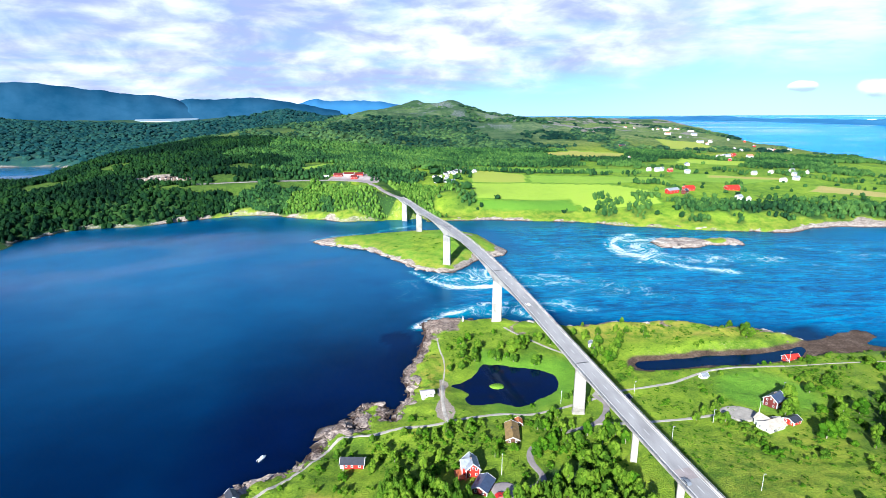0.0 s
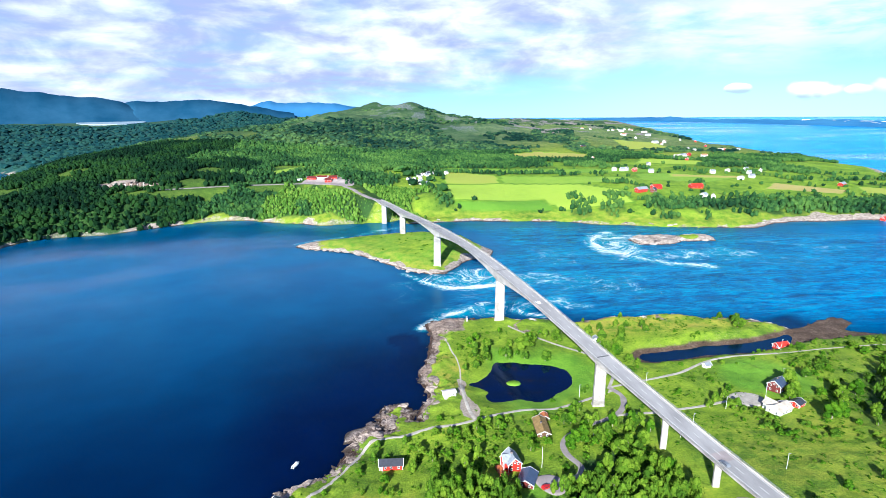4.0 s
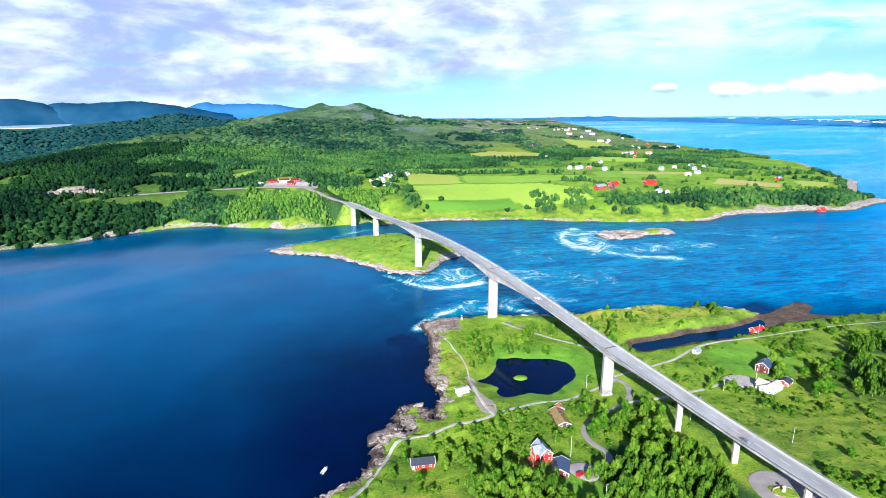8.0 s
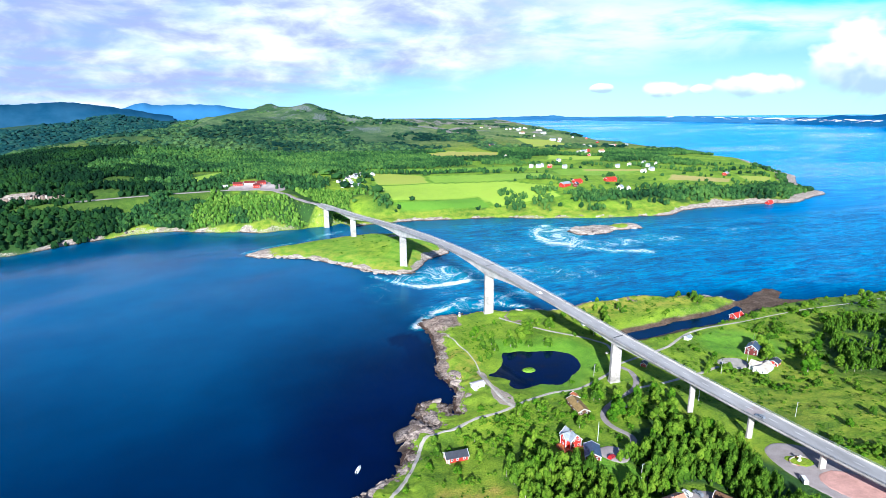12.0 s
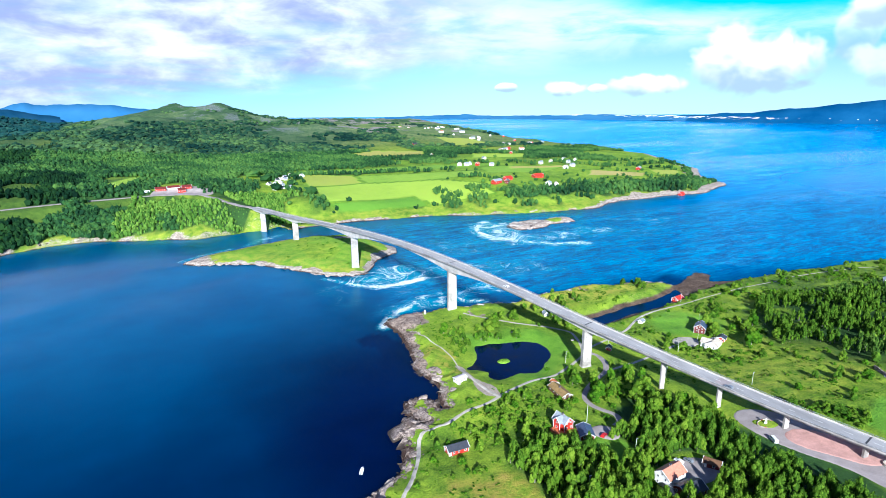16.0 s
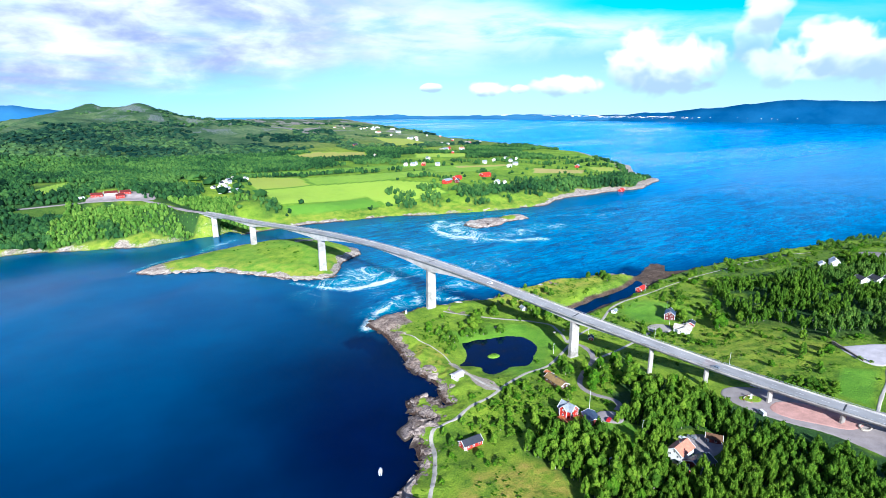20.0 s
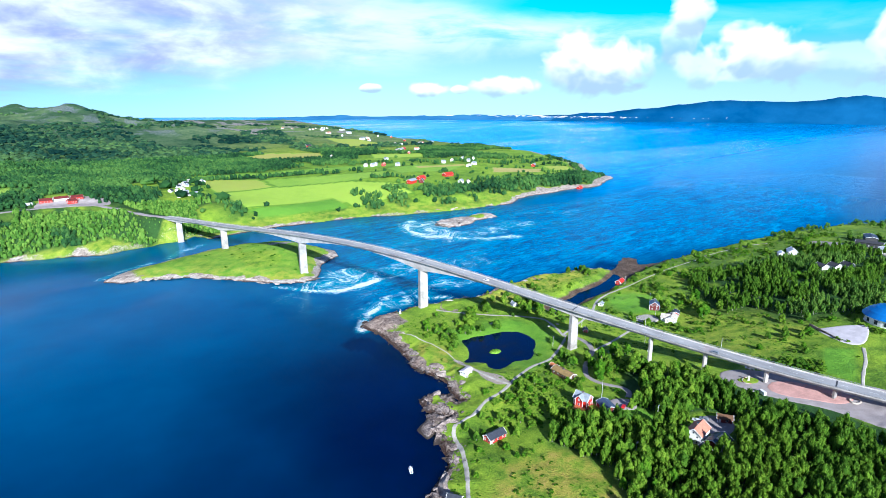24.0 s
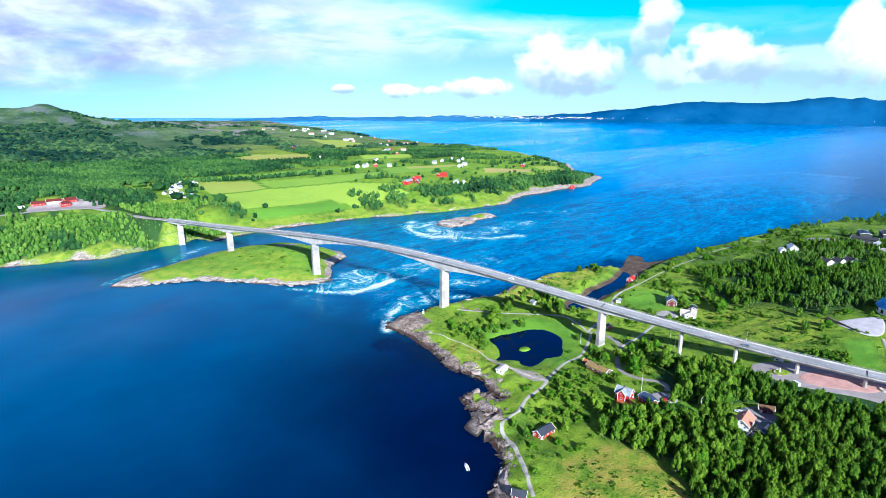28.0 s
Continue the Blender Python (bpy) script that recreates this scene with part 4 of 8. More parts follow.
FIELDS = [  # outline, crop tone
    ([(84, 992), (190, 994), (321, 952), (372, 880), (358, 812), (240, 818), (232, 872), (86, 868)], 0.54),
    ([(90, 1000), (190, 998), (201, 1080), (108, 1148)], 0.74),
    ([(88, 863), (229, 868), (235, 819), (160, 832), (98, 838)], 0.22),
    ([(196, 998), (325, 957), (430, 945), (440, 1010), (320, 1040), (206, 1076)], 0.42),
    ([(100, 1140), (330, 1085), (520, 1070), (560, 1110), (300, 1150), (120, 1190)], 0.34),
    ([(440, 960), (560, 950), (650, 1000), (560, 1060), (470, 1050)], 0.38),
    ([(530, 1016), (666, 1003), (676, 1030), (540, 1044)], 0.92),
    ([(640, 900), (760, 870), (815, 905), (700, 960)], 0.95),
    ([(820, 880), (880, 880), (930, 925), (860, 945)], 0.75),
    ([(330, 1330), (470, 1310), (520, 1420), (400, 1480), (300, 1420)], 0.85),
    ([(560, 1230), (700, 1200), (760, 1290), (620, 1330)], 0.6),
    ([(-222, 1058), (-168, 1162), (-158, 1092), (-204, 1008)], 0.46),
    ([(700, 1560), (860, 1600), (900, 1800), (760, 1820)], 0.75),
]
CLEARINGS = [(56, 1040, 30), (74, 1090, 30), (30, 1000, 32), (22, 960, 26), (-445, 908, 14), (-400, 900, 13), (-425, 905, 13), (-370, 895, 12), (-345, 893, 10), (-52, 878, 15), (-66, 900, 17), (-84, 936, 20), (-112, 948, 16), (-142, 950, 12), (-395, 1000, 20), (-200, 942, 20), (-230, 938, 22), (-270, 932, 24), (-300, 924, 24), (-330, 916, 24), (-360, 911, 25), (-390, 916, 24), (-420, 922, 22), (-333, 1060, 30), (-360, 1052, 22), (-620, 960, 36), (-180, 1110, 40), (50, 1080, 60), (-115, 984, 42), (-68, 915, 22), (-330, 965, 22), (80, 858, 60), (450, 900, 50), (540, 1180, 70), (760, 1400, 80), (740, 1110, 60), (860, 920, 50), (-440, 975, 30), (-560, 1090, 26), (560, 740, 40), (690, 745, 40), (980, 1800, 160), (900, 2100, 200)]


def far_masks(x, y):
    field, crop = np.zeros_like(x), np.zeros_like(x)
    for poly, tone in FIELDS:
        m = sstep(inside(poly, x, y), -3, 3)
        field = np.maximum(field, m)
        crop = np.where(m > 0.5, tone, crop)
    d = inside(FAR_LAND, x, y)
    wood = sstep(d + 14 * fbm(x, y, 60, 3, 3) + 15 * sstep(x, -300, -360), 4, 11) * (1 - field)
    for cx, cy, r in CLEARINGS:
        wood = wood * sstep(np.hypot(x - cx, y - cy) + 30 * fbm(x, y, 40, 2, 4), r - 10, r + 8)
    open_land = sstep(x, 20, 90) * sstep(y, 1250, 1100) * sstep(y, 700, 720)
    hedge = sstep(np.abs(fbm(x, y, 90, 3, 6)), 0.045, 0.02)
    belt = np.maximum(sstep(along([(400, 796), (480, 792), (580, 788), (706, 784), (800, 795), (860, 805)], x, y) + 24 * fbm(x, y, 30, 3, 2), 34, 20), sstep(along([(880, 1160), (940, 1350), (960, 1650)], x, y), 75, 55))
    belt = np.maximum(belt, sstep(along([(100, 1132), (230, 1100), (330, 1080)], x, y), 12, 7))
    belt = np.maximum(belt, 0.75 * sstep(along([(298, 880), (284, 835), (270, 795)], x, y) + 40 * fbm(x, y, 16, 2, 3), 17, 7))
    belt = np.maximum(belt, 0.7 * sstep(along([(346, 862), (330, 830), (308, 788)], x, y) + 40 * fbm(x, y, 16, 2, 4), 15, 5))
    belt = np.maximum(belt, 0.85 * sstep(np.hypot((x - 45) / 1.0, (y - 890) / 1.6) + 60 * fbm(x, y, 30, 3, 2), 46, 26))
    belt = np.maximum(belt, 0.9 * sstep(d, 44, 30) * sstep(fbm(x, y, 26, 3, 11), 0.02, 0.12) * sstep(x, 300, 380))
    wood = np.where(open_land > 0, wood * (1 - open_land) + open_land * np.maximum(hedge * (1 - field) * 0.8, belt) * sstep(d, 12, 24), wood)
    wood = np.where((x > 350) & (y > 1100) & (y < 2600), wood * sstep(fbm(x, y, 130, 4, 5), -0.04, 0.12), wood)
    wood = np.where(y > 1480, wood * sstep(fbm(x, y, 160, 4, 1) + 0.12 * (x < -700) + 0.05 * sstep(y, 1900, 1500), -0.10, 0.0), wood)
    wood = np.where((x < -420) & (y > 1900), sstep(d, 4, 30) * sstep(inside(FAR_LAKE, x, y), -60, -140), wood)
    wood = np.where((x < -600) & (y > 1480), sstep(d, 4, 30), wood)
    wood = wood * (1 - sstep(np.hypot(x + 860, (y - 1250) / 1.4), 90, 50))
    return field, crop, wood, d


def far_attrs(x, y, z):
    field, crop, wood, d = far_masks(x, y)
    rock = sstep(d - 16 * sstep(x, 520, 640) - 14 * sstep(x, 840, 900) + 12 * fbm(x, y, 50, 3, 1) + 14 * fbm(x, y, 25, 3, 4), 7, 1) * (0.55 + 0.3 * sstep(fbm(x, y, 70, 3, 6), -0.06, 0.12) + 0.15 * sstep(x, 380, 520))
    rock = np.maximum(rock, 0.46 * sstep(z + 190 * fbm(x, y, 34, 4, 2), 128, 168) * sstep(y, 2000, 2300))
    rock = np.maximum(rock, 0.5 * sstep(fbm(x, y, 70, 4, 12), 0.15, 0.24) * sstep(y, 1750, 2000) * sstep(x, -200, 100))
    rock = rock * (1 - 0.5 * sstep(np.hypot(x + 30, y - 836), 48, 34))
    rock = np.maximum(rock, 0.7 * sstep(fbm(x, y, 90, 4, 7), 0.16, 0.26) * sstep(x, 350, 500) * sstep(y, 1700, 2000))
    rock = np.maximum(rock, sstep(np.hypot((x + 440) / 2.6, y - 985), 26, 18))
    rock = np.where((y < 1000) & (x < -20), 0.9 * rock, rock)
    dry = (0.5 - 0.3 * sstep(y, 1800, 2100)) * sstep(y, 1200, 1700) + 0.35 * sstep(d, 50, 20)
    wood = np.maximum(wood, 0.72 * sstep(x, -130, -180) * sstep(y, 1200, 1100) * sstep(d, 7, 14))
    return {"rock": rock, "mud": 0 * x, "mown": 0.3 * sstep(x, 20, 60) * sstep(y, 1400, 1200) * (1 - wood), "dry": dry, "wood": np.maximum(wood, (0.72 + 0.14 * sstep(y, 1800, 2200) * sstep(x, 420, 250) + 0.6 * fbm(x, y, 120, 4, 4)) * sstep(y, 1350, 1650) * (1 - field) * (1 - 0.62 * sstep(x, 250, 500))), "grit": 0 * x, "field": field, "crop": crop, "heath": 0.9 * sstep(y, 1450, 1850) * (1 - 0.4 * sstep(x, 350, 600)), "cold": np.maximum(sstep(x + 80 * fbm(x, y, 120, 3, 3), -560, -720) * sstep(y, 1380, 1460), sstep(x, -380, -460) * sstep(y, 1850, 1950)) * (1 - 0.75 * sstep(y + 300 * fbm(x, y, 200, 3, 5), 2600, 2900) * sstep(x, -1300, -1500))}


def islet_z(x, y):
    d = inside(ISLET, x, y) + 4 * fbm(x, y, 18, 3, 1)
    z = 1.8 + 9.0 * np.exp(-(((x - 36) / 48) ** 2 + ((y - 655) / 55) ** 2)) + 1.6 * sstep(d, 8, 24) + 0.9 * fbm(x, y, 14, 4, 2)
    z = z * (0.1 + 0.9 * sstep(d, 0, 14)) + 2.5 * sstep(d, -2, 3)
    return np.where(d > 0, z, d * 0.5)


def islet_attrs(x, y, z):
    d = inside(ISLET, x, y)
    rock = sstep(d + 4 * fbm(x, y, 18, 3, 1) + 8 * fbm(x, y, 11, 3, 4) - 4 * sstep(x, 30, 80), 7, 2)
    rock = np.maximum(rock, sstep(x, -96, -118))
    rock = np.maximum(rock, 0.9 * sstep(np.hypot((x - 44) / 1.5, (y - 672) / 0.8) + 10 * fbm(x, y, 9, 2, 2), 13, 7))
    o = 0 * x
    return {"rock": rock, "mud": o, "mown": 0.25 + 0.5 * sstep(fbm(x, y, 40, 3, 3), -0.1, 0.1), "dry": 0.15 + 0.35 * sstep(d, 30, 8), "wood": o, "grit": o, "field": o, "crop": o}


def skerry_z(x, y):
    d = inside(SKERRY, x, y) + 5 * fbm(x, y, 14, 3, 1)
    return np.where(d > 0, 1.0 + 3.4 * sstep(d, 0, 7) + 1.6 * fbm(x, y, 10, 4, 2), d * 0.5)


def skerry_attrs(x, y, z):
    o = 0 * x
    return {"rock": 1 - sstep(np.hypot((x - 358) / 1.6, y - 660), 12, 6), "mud": o, "mown": o, "dry": o + 0.4, "wood": o, "grit": o, "field": o, "crop": o}


tagged(new("ground", sheet("ground", lines((-260, -124, 8), (-120, 270, 1.5), (273, 560, 4), (568, 960, 14)), lines((-200, 80, 14), (90, 436, 1.5)), near_z, GROUND, -1.6, near_attrs)), "green shoreland of meadow, wood and bare rock", "ground", kind="structure")
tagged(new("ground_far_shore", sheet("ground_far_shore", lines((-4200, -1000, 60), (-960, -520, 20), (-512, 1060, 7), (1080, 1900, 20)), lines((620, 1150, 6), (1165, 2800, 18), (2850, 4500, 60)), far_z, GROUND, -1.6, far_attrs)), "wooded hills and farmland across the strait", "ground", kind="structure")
tagged(new("islet", sheet("islet", lines((-150, 112, 1.8)), lines((546, 752, 1.8)), islet_z, GROUND, -1.6, islet_attrs)), "grassy islet with pale rock shore in the strait", "islet", kind="structure")
tagged(new("skerry", sheet("skerry", lines((268, 404, 1.8)), lines((624, 694, 1.8)), skerry_z, GROUND, -1.6, skerry_attrs)), "low bare rock skerry with a grass patch", "skerry", kind="structure")

# the sea: one flat sheet, with its currents, calm bays and foam
EDDIES = [  # line, half width, strength
    ([(-13, 564), (1, 543), (13, 525), (26, 511), (49, 510), (77, 514), (109, 512)], 6, 1.0),
    ([(22, 534), (42, 539), (66, 542), (78, 534), (70, 522)], 7, 0.75),
    ([(36, 560), (55, 566), (77, 563), (88, 545), (80, 530)], 7, 0.6),
    ([(112, 512), (150, 520), (190, 512)], 8, 0.4),
    ([(-4, 418), (6, 433), (21, 445), (48, 460), (72, 455), (83, 438), (96, 430)], 6, 1.0),
    ([(34, 462), (55, 467), (88, 462), (124, 464)], 8, 0.6),
    ([(60, 448), (100, 452), (140, 446)], 8, 0.45),
    ([(270, 708), (248, 694), (232, 662), (230, 634), (240, 612), (262, 580), (284, 557), (316, 545)], 12, 0.82),
    ([(262, 690), (255, 650), (262, 616), (290, 590)], 10, 0.6),
    ([(240, 612), (290, 606), (340, 596), (400, 590)], 8, 0.5),
    ([(-134, 704), (-112, 722), (-80, 734)], 7, 0.5),
    ([(-60, 742), (-40, 762), (-10, 778)], 7, 0.35),
    ([(140, 520), (180, 500), (220, 470)], 9, 0.3),
    ([(430, 640), (500, 600), (590, 590)], 7, 0.3),
]


def sea_attrs(x, y, z):
    foam = np.zeros_like(x)
    for l, w, s in EDDIES:
        foam = np.maximum(foam, s * sstep(along(l, x, y) + 7 * fbm(x, y, 26, 3, 2), w * 1.5, w * 0.1))
    for cx, cy, rx, ry, s in ((120, 520, 170, 90, 0.16), (300, 610, 170, 90, 0.14), (54, 540, 62, 34, 0.60), (110, 535, 60, 30, 0.45), (56, 446, 62, 20, 0.58), (112, 452, 50, 20, 0.42), (258, 640, 52, 74, 0.66), (330, 590, 90, 30, 0.45), (190, 510, 60, 40, 0.28), (170, 600, 70, 60, 0.22), (460, 560, 120, 50, 0.2)):
        foam = np.maximum(foam, s * sstep(np.hypot((x - cx) / rx, (y - cy) / ry) + 0.9 * fbm(x, y, 30, 3, 5), 1.0, 0.35))
    race = inside([(0, 440), (40, 520), (30, 560), (110, 640), (80, 760), (200, 780), (430, 700), (620, 660), (1000, 620), (1300, 500), (1300, 350), (600, 300), (300, 390), (120, 425), (40, 430)], x, y)
    churn = sstep(race + 30 * fbm(x, y, 80, 3, 3), -20, 40)
    churn = np.maximum(churn, 0.8 * sstep(np.hypot(x - 1500, y - 1500), 1200, 500) * sstep(x, 300, 700))
    # darkens the nearer water's colour, where less sky is mirrored
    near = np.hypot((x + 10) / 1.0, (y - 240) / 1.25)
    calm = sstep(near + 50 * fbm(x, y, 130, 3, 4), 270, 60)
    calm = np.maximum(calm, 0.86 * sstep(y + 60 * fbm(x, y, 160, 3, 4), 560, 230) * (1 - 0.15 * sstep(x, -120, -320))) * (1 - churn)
    # dark mirrored patch off the point, painted into the colour
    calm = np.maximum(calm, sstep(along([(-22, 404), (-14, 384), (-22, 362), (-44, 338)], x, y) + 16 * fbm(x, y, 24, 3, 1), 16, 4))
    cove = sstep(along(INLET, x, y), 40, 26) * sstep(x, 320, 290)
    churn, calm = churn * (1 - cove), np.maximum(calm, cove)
    # last mask brightens the open sea's colour as if mirroring sky
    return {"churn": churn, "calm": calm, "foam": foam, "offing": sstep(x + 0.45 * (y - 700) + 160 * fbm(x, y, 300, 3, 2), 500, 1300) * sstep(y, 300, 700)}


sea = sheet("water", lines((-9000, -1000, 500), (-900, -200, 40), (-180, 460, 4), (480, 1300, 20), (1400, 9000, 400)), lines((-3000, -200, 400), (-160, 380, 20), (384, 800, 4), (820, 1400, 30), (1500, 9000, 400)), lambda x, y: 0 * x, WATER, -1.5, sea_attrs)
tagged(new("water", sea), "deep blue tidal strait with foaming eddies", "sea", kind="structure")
pond = Geo().prism([(50 + (x - 50) * 1.10, 322 + (y - 322) * 1.12) for x, y in POND_EDGE], "z", 1.2, 1.5)
tagged(new("water_pond", pond.mesh("water_pond", POND)), "still dark pond among lawns", "pond", kind="structure")

lake = Geo().prism([(-1750 + (x + 1750) * 1.05, 4100 + (y - 4100) * 1.05) for x, y in rounded(FAR_LAKE)], "z", 20.0, 26.0)
tagged(new("water_lake", lake.mesh("water_lake", LAKE_SHEEN)), "distant lake below the blue mountains, painted pale as mirrored cloud", "lake", kind="structure")

# far hills behind the land and across the open sea


def hills(name, line, mat, label, seed, depth=260):
    """A hill range along a line of (x, y, crest height), with a sloping front and back."""
    pts, out, m = line, [], 0
    cols = 90
    t = np.linspace(0, len(pts) - 1, cols)
    xyz = np.array([np.interp(t, range(len(pts)), [p[i] for p in pts]) for i in range(3)]).T
    side = np.gradient(xyz[:, :2], axis=0)
    side = np.stack([side[:, 1], -side[:, 0]], 1) / np.linalg.norm(side, axis=1)[:, None]
    rows = []
    for k, (o, h) in enumerate([(-1, -0.02), (-0.7, 0.22), (-0.4, 0.55), (-0.15, 0.88), (0, 1.0), (0.3, 0.6), (1, -0.02)]):
        p = xyz[:, :2] + side * (o * depth)
        z = xyz[:, 2] * h * (1 + 0.22 * fbm(p[:, 0], p[:, 1], 300, 4, seed)) + (h > 0) * 10 * fbm(p[:, 0], p[:, 1], 60, 3, seed + 1)
        rows.append(np.column_stack([p, z]))
    v = np.concatenate(rows)
    idx = np.arange(len(v)).reshape(len(rows), cols)
    q = np.stack([idx[:-1, :-1], idx[:-1, 1:], idx[1:, 1:], idx[1:, :-1]], -1).reshape(-1, 4)
    return tagged(new(name, raw_mesh(name, v, q, mat, True)), label, "hills", kind="structure")


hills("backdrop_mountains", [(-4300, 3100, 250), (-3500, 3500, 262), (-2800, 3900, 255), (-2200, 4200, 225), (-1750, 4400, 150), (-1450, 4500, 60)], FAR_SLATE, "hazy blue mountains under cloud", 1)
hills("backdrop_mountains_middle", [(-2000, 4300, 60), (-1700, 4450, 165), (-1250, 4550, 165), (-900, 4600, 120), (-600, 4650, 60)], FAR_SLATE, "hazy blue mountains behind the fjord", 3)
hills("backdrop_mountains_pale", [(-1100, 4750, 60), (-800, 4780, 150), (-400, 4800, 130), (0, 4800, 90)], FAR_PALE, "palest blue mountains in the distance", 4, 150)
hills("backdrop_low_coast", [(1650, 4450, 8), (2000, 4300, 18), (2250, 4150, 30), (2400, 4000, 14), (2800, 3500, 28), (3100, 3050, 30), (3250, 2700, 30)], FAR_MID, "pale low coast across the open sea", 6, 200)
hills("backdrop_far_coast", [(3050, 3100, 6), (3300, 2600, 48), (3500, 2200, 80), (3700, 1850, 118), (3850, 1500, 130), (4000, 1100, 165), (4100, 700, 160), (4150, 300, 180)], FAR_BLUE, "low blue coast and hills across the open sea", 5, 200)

town = Geo()
rt = random.Random(12)
for i in range(900):
    t = rt.random() ** 0.8 * 6.0
    c = [(2700, 3600), (3000, 3000), (3180, 2500), (3380, 2080), (3560, 1720), (3760, 1300), (3880, 800)]
    k_, f_ = int(t), t - int(t)
    x = c[k_][0] * (1 - f_) + c[k_ + 1][0] * f_ + rt.uniform(25, 105)
    y = c[k_][1] * (1 - f_) + c[k_ + 1][1] * f_ + rt.uniform(-30, 30)
    s = rt.uniform(0.6, 1.7) if rt.random() < 0.94 else rt.uniform(3, 7)
    z = 7 + 22 * rt.random() ** 1.4
    town.box(x - s, y - s, z - 1.5, x + 60, y + s, z + rt.uniform(0.2, 0.9))
tagged(new("far_town", town.mesh("far_town", WHITE)), "white houses of a town on the distant coast", "town", kind="stuff")

# ---------------------------------------------------------------- the bridge
DECK_Y = [40, 90, 120, 162, 193, 226, 280, 350, 416, 490, 573, 640, 714, 812, 854, 893, 930, 965]
DECK_H = [27.2, 26.8, 26.8, 27.4, 28.7, 30.9, 34.8, 41.4, 46.2, 48.0, 45.3, 40.6, 35.2, 30.2, 29.6, 30.6, 33.5, 37.2]
BEND_Y, BEND_X = [0, 800, 838, 862], [0, 0, -2.0, -11]


def smooth_curve(y, ys, vs):
    """Interpolation rounded off over some thirty metres."""
    return sum(np.interp(np.asarray(y, float) + o, ys, vs) for o in (-32, -16, 0, 16, 32)) / 5


def deck_z(y):
    return smooth_curve(y, DECK_Y, DECK_H)


def deck_x(y):
    return 56 - 0.197 * (np.asarray(y, float) - 416) + smooth_curve(y, BEND_Y, BEND_X)


PIERS = [  # y, width, length, haunch depth, haunch reach
    (812, 6.6, 3.6, 2.2, 44), (714, 6.8, 4.0, 3.6, 58), (573, 7.0, 4.2, 6.0, 76), (416.3, 7.0, 4.2, 6.0, 76),
    (280, 6.0, 3.3, 2.2, 50), (226.5, 3.6, 1.3, 0, 1), (193.8, 3.6, 1.3, 0, 1), (160.7, 3.6, 1.3, 0, 1), (128, 3.6, 1.3, 0, 1), (96, 3.6, 1.3, 0, 1), (64, 3.6, 1.3, 0, 1)]


def girder_depth(y):
    d = np.full(np.shape(y), 1.9)
    for py, w, l, h, reach in PIERS:
        d = d + h * np.clip(1 - np.abs(y - py) / reach, 0, 1) ** 1.9
    return d


def swept(section, ys):
    """A closed section (offset across, height above the deck) drawn along the bridge."""
    x, z = deck_x(ys), deck_z(ys)
    tx = np.gradient(x, ys)
    nx, ny = 1 / np.hypot(1, tx), -tx / np.hypot(1, tx)
    rows = []
    for i, y in enumerate(ys):
        sec = section(y) if callable(section) else section
        rows.append([(x[i] + o * nx[i], y + o * ny[i], z[i] + h) for o, h in sec])
    m = len(rows[0])
    g = Geo()
    f = [(a * m + b, a * m + (b + 1) % m, (a + 1) * m + (b + 1) % m, (a + 1) * m + b) for a in range(len(rows) - 1) for b in range(m)]
    g.add([p for r in rows for p in r], f + [tuple(range(m)), tuple((len(rows) - 1) * m + b for b in range(m))])
    return g


span = np.concatenate([np.arange(44, 838, 6.0), [838]])
bridge = thing("bridge", Matrix(), "long pale concrete box girder road bridge on tall piers", "bridge")
part("deck", swept([(-5.3, 0.0), (6.0, 0.0), (6.0, -0.35), (3.4, -0.65), (-3.4, -0.65), (-5.3, -0.35)], span), CONCRETE, bridge, "pale weathered concrete deck slab")
part("girder", swept(lambda y: [(-2.9, -0.6), (2.9, -0.6), (2.6, -0.6 - float(girder_depth(y))), (-2.6, -0.6 - float(girder_depth(y)))], span), CONCRETE, bridge, "haunched concrete box girder")
part("carriageway", swept([(-3.6, 0.005), (5.0, 0.005), (5.0, 0.06), (-3.6, 0.06)], span), ROAD_TOP, bridge, "sun-bleached grey asphalt road surface")
part("footway", swept([(-5.0, 0.005), (-3.62, 0.005), (-3.62, 0.22), (-5.0, 0.22)], span), CONCRETE, bridge, "raised pale footway")
part("parapet", swept([(-5.35, -0.4), (-5.02, -0.4), (-5.02, 0.42), (-5.35, 0.42)], span), CONCRETE, bridge, "concrete edge beam")
part("parapet", swept([(5.4, 0.0), (6.05, -0.4), (6.05, 0.42), (5.68, 0.42)], span), CONCRETE, bridge, "concrete edge beam")
for side in (-5.18, 5.86):
    rail = part("railing", swept([(side - 0.06, 1.18), (side + 0.06, 1.18), (side + 0.06, 1.3), (side - 0.06, 1.3)], span), STEEL, bridge, "steel hand rail")
    part("rail_bar", swept([(side - 0.04, 0.76), (side + 0.04, 0.76), (side + 0.04, 0.84), (side - 0.04, 0.84)], span), STEEL, rail)
    posts = Geo()
    for y in np.arange(46, 836, 4.0):
        x, z = float(deck_x(y)) + side, float(deck_z(y)) - side * 0.0
        posts.box(x - 0.06, y - 0.06 + side * 0.19, z + 0.35, x + 0.06, y + 0.06 + side * 0.19, z + 1.2)
    tagged(part("rail_post", posts, STEEL, rail), kind="stuff")
for s in (-3.35, 4.75):
    part("edge_line", swept([(s - 0.13, 0.062), (s + 0.13, 0.062), (s + 0.13, 0.07), (s - 0.13, 0.07)], span), LINE_WHITE, bridge, "worn white edge line")
for y in np.arange(50, 830, 12.0):
    part("centre_dash", swept([(0.58, 0.062), (0.82, 0.062), (0.82, 0.07), (0.58, 0.07)], np.array([y, y + 2, y + 4.0])), LINE_WHITE, bridge)
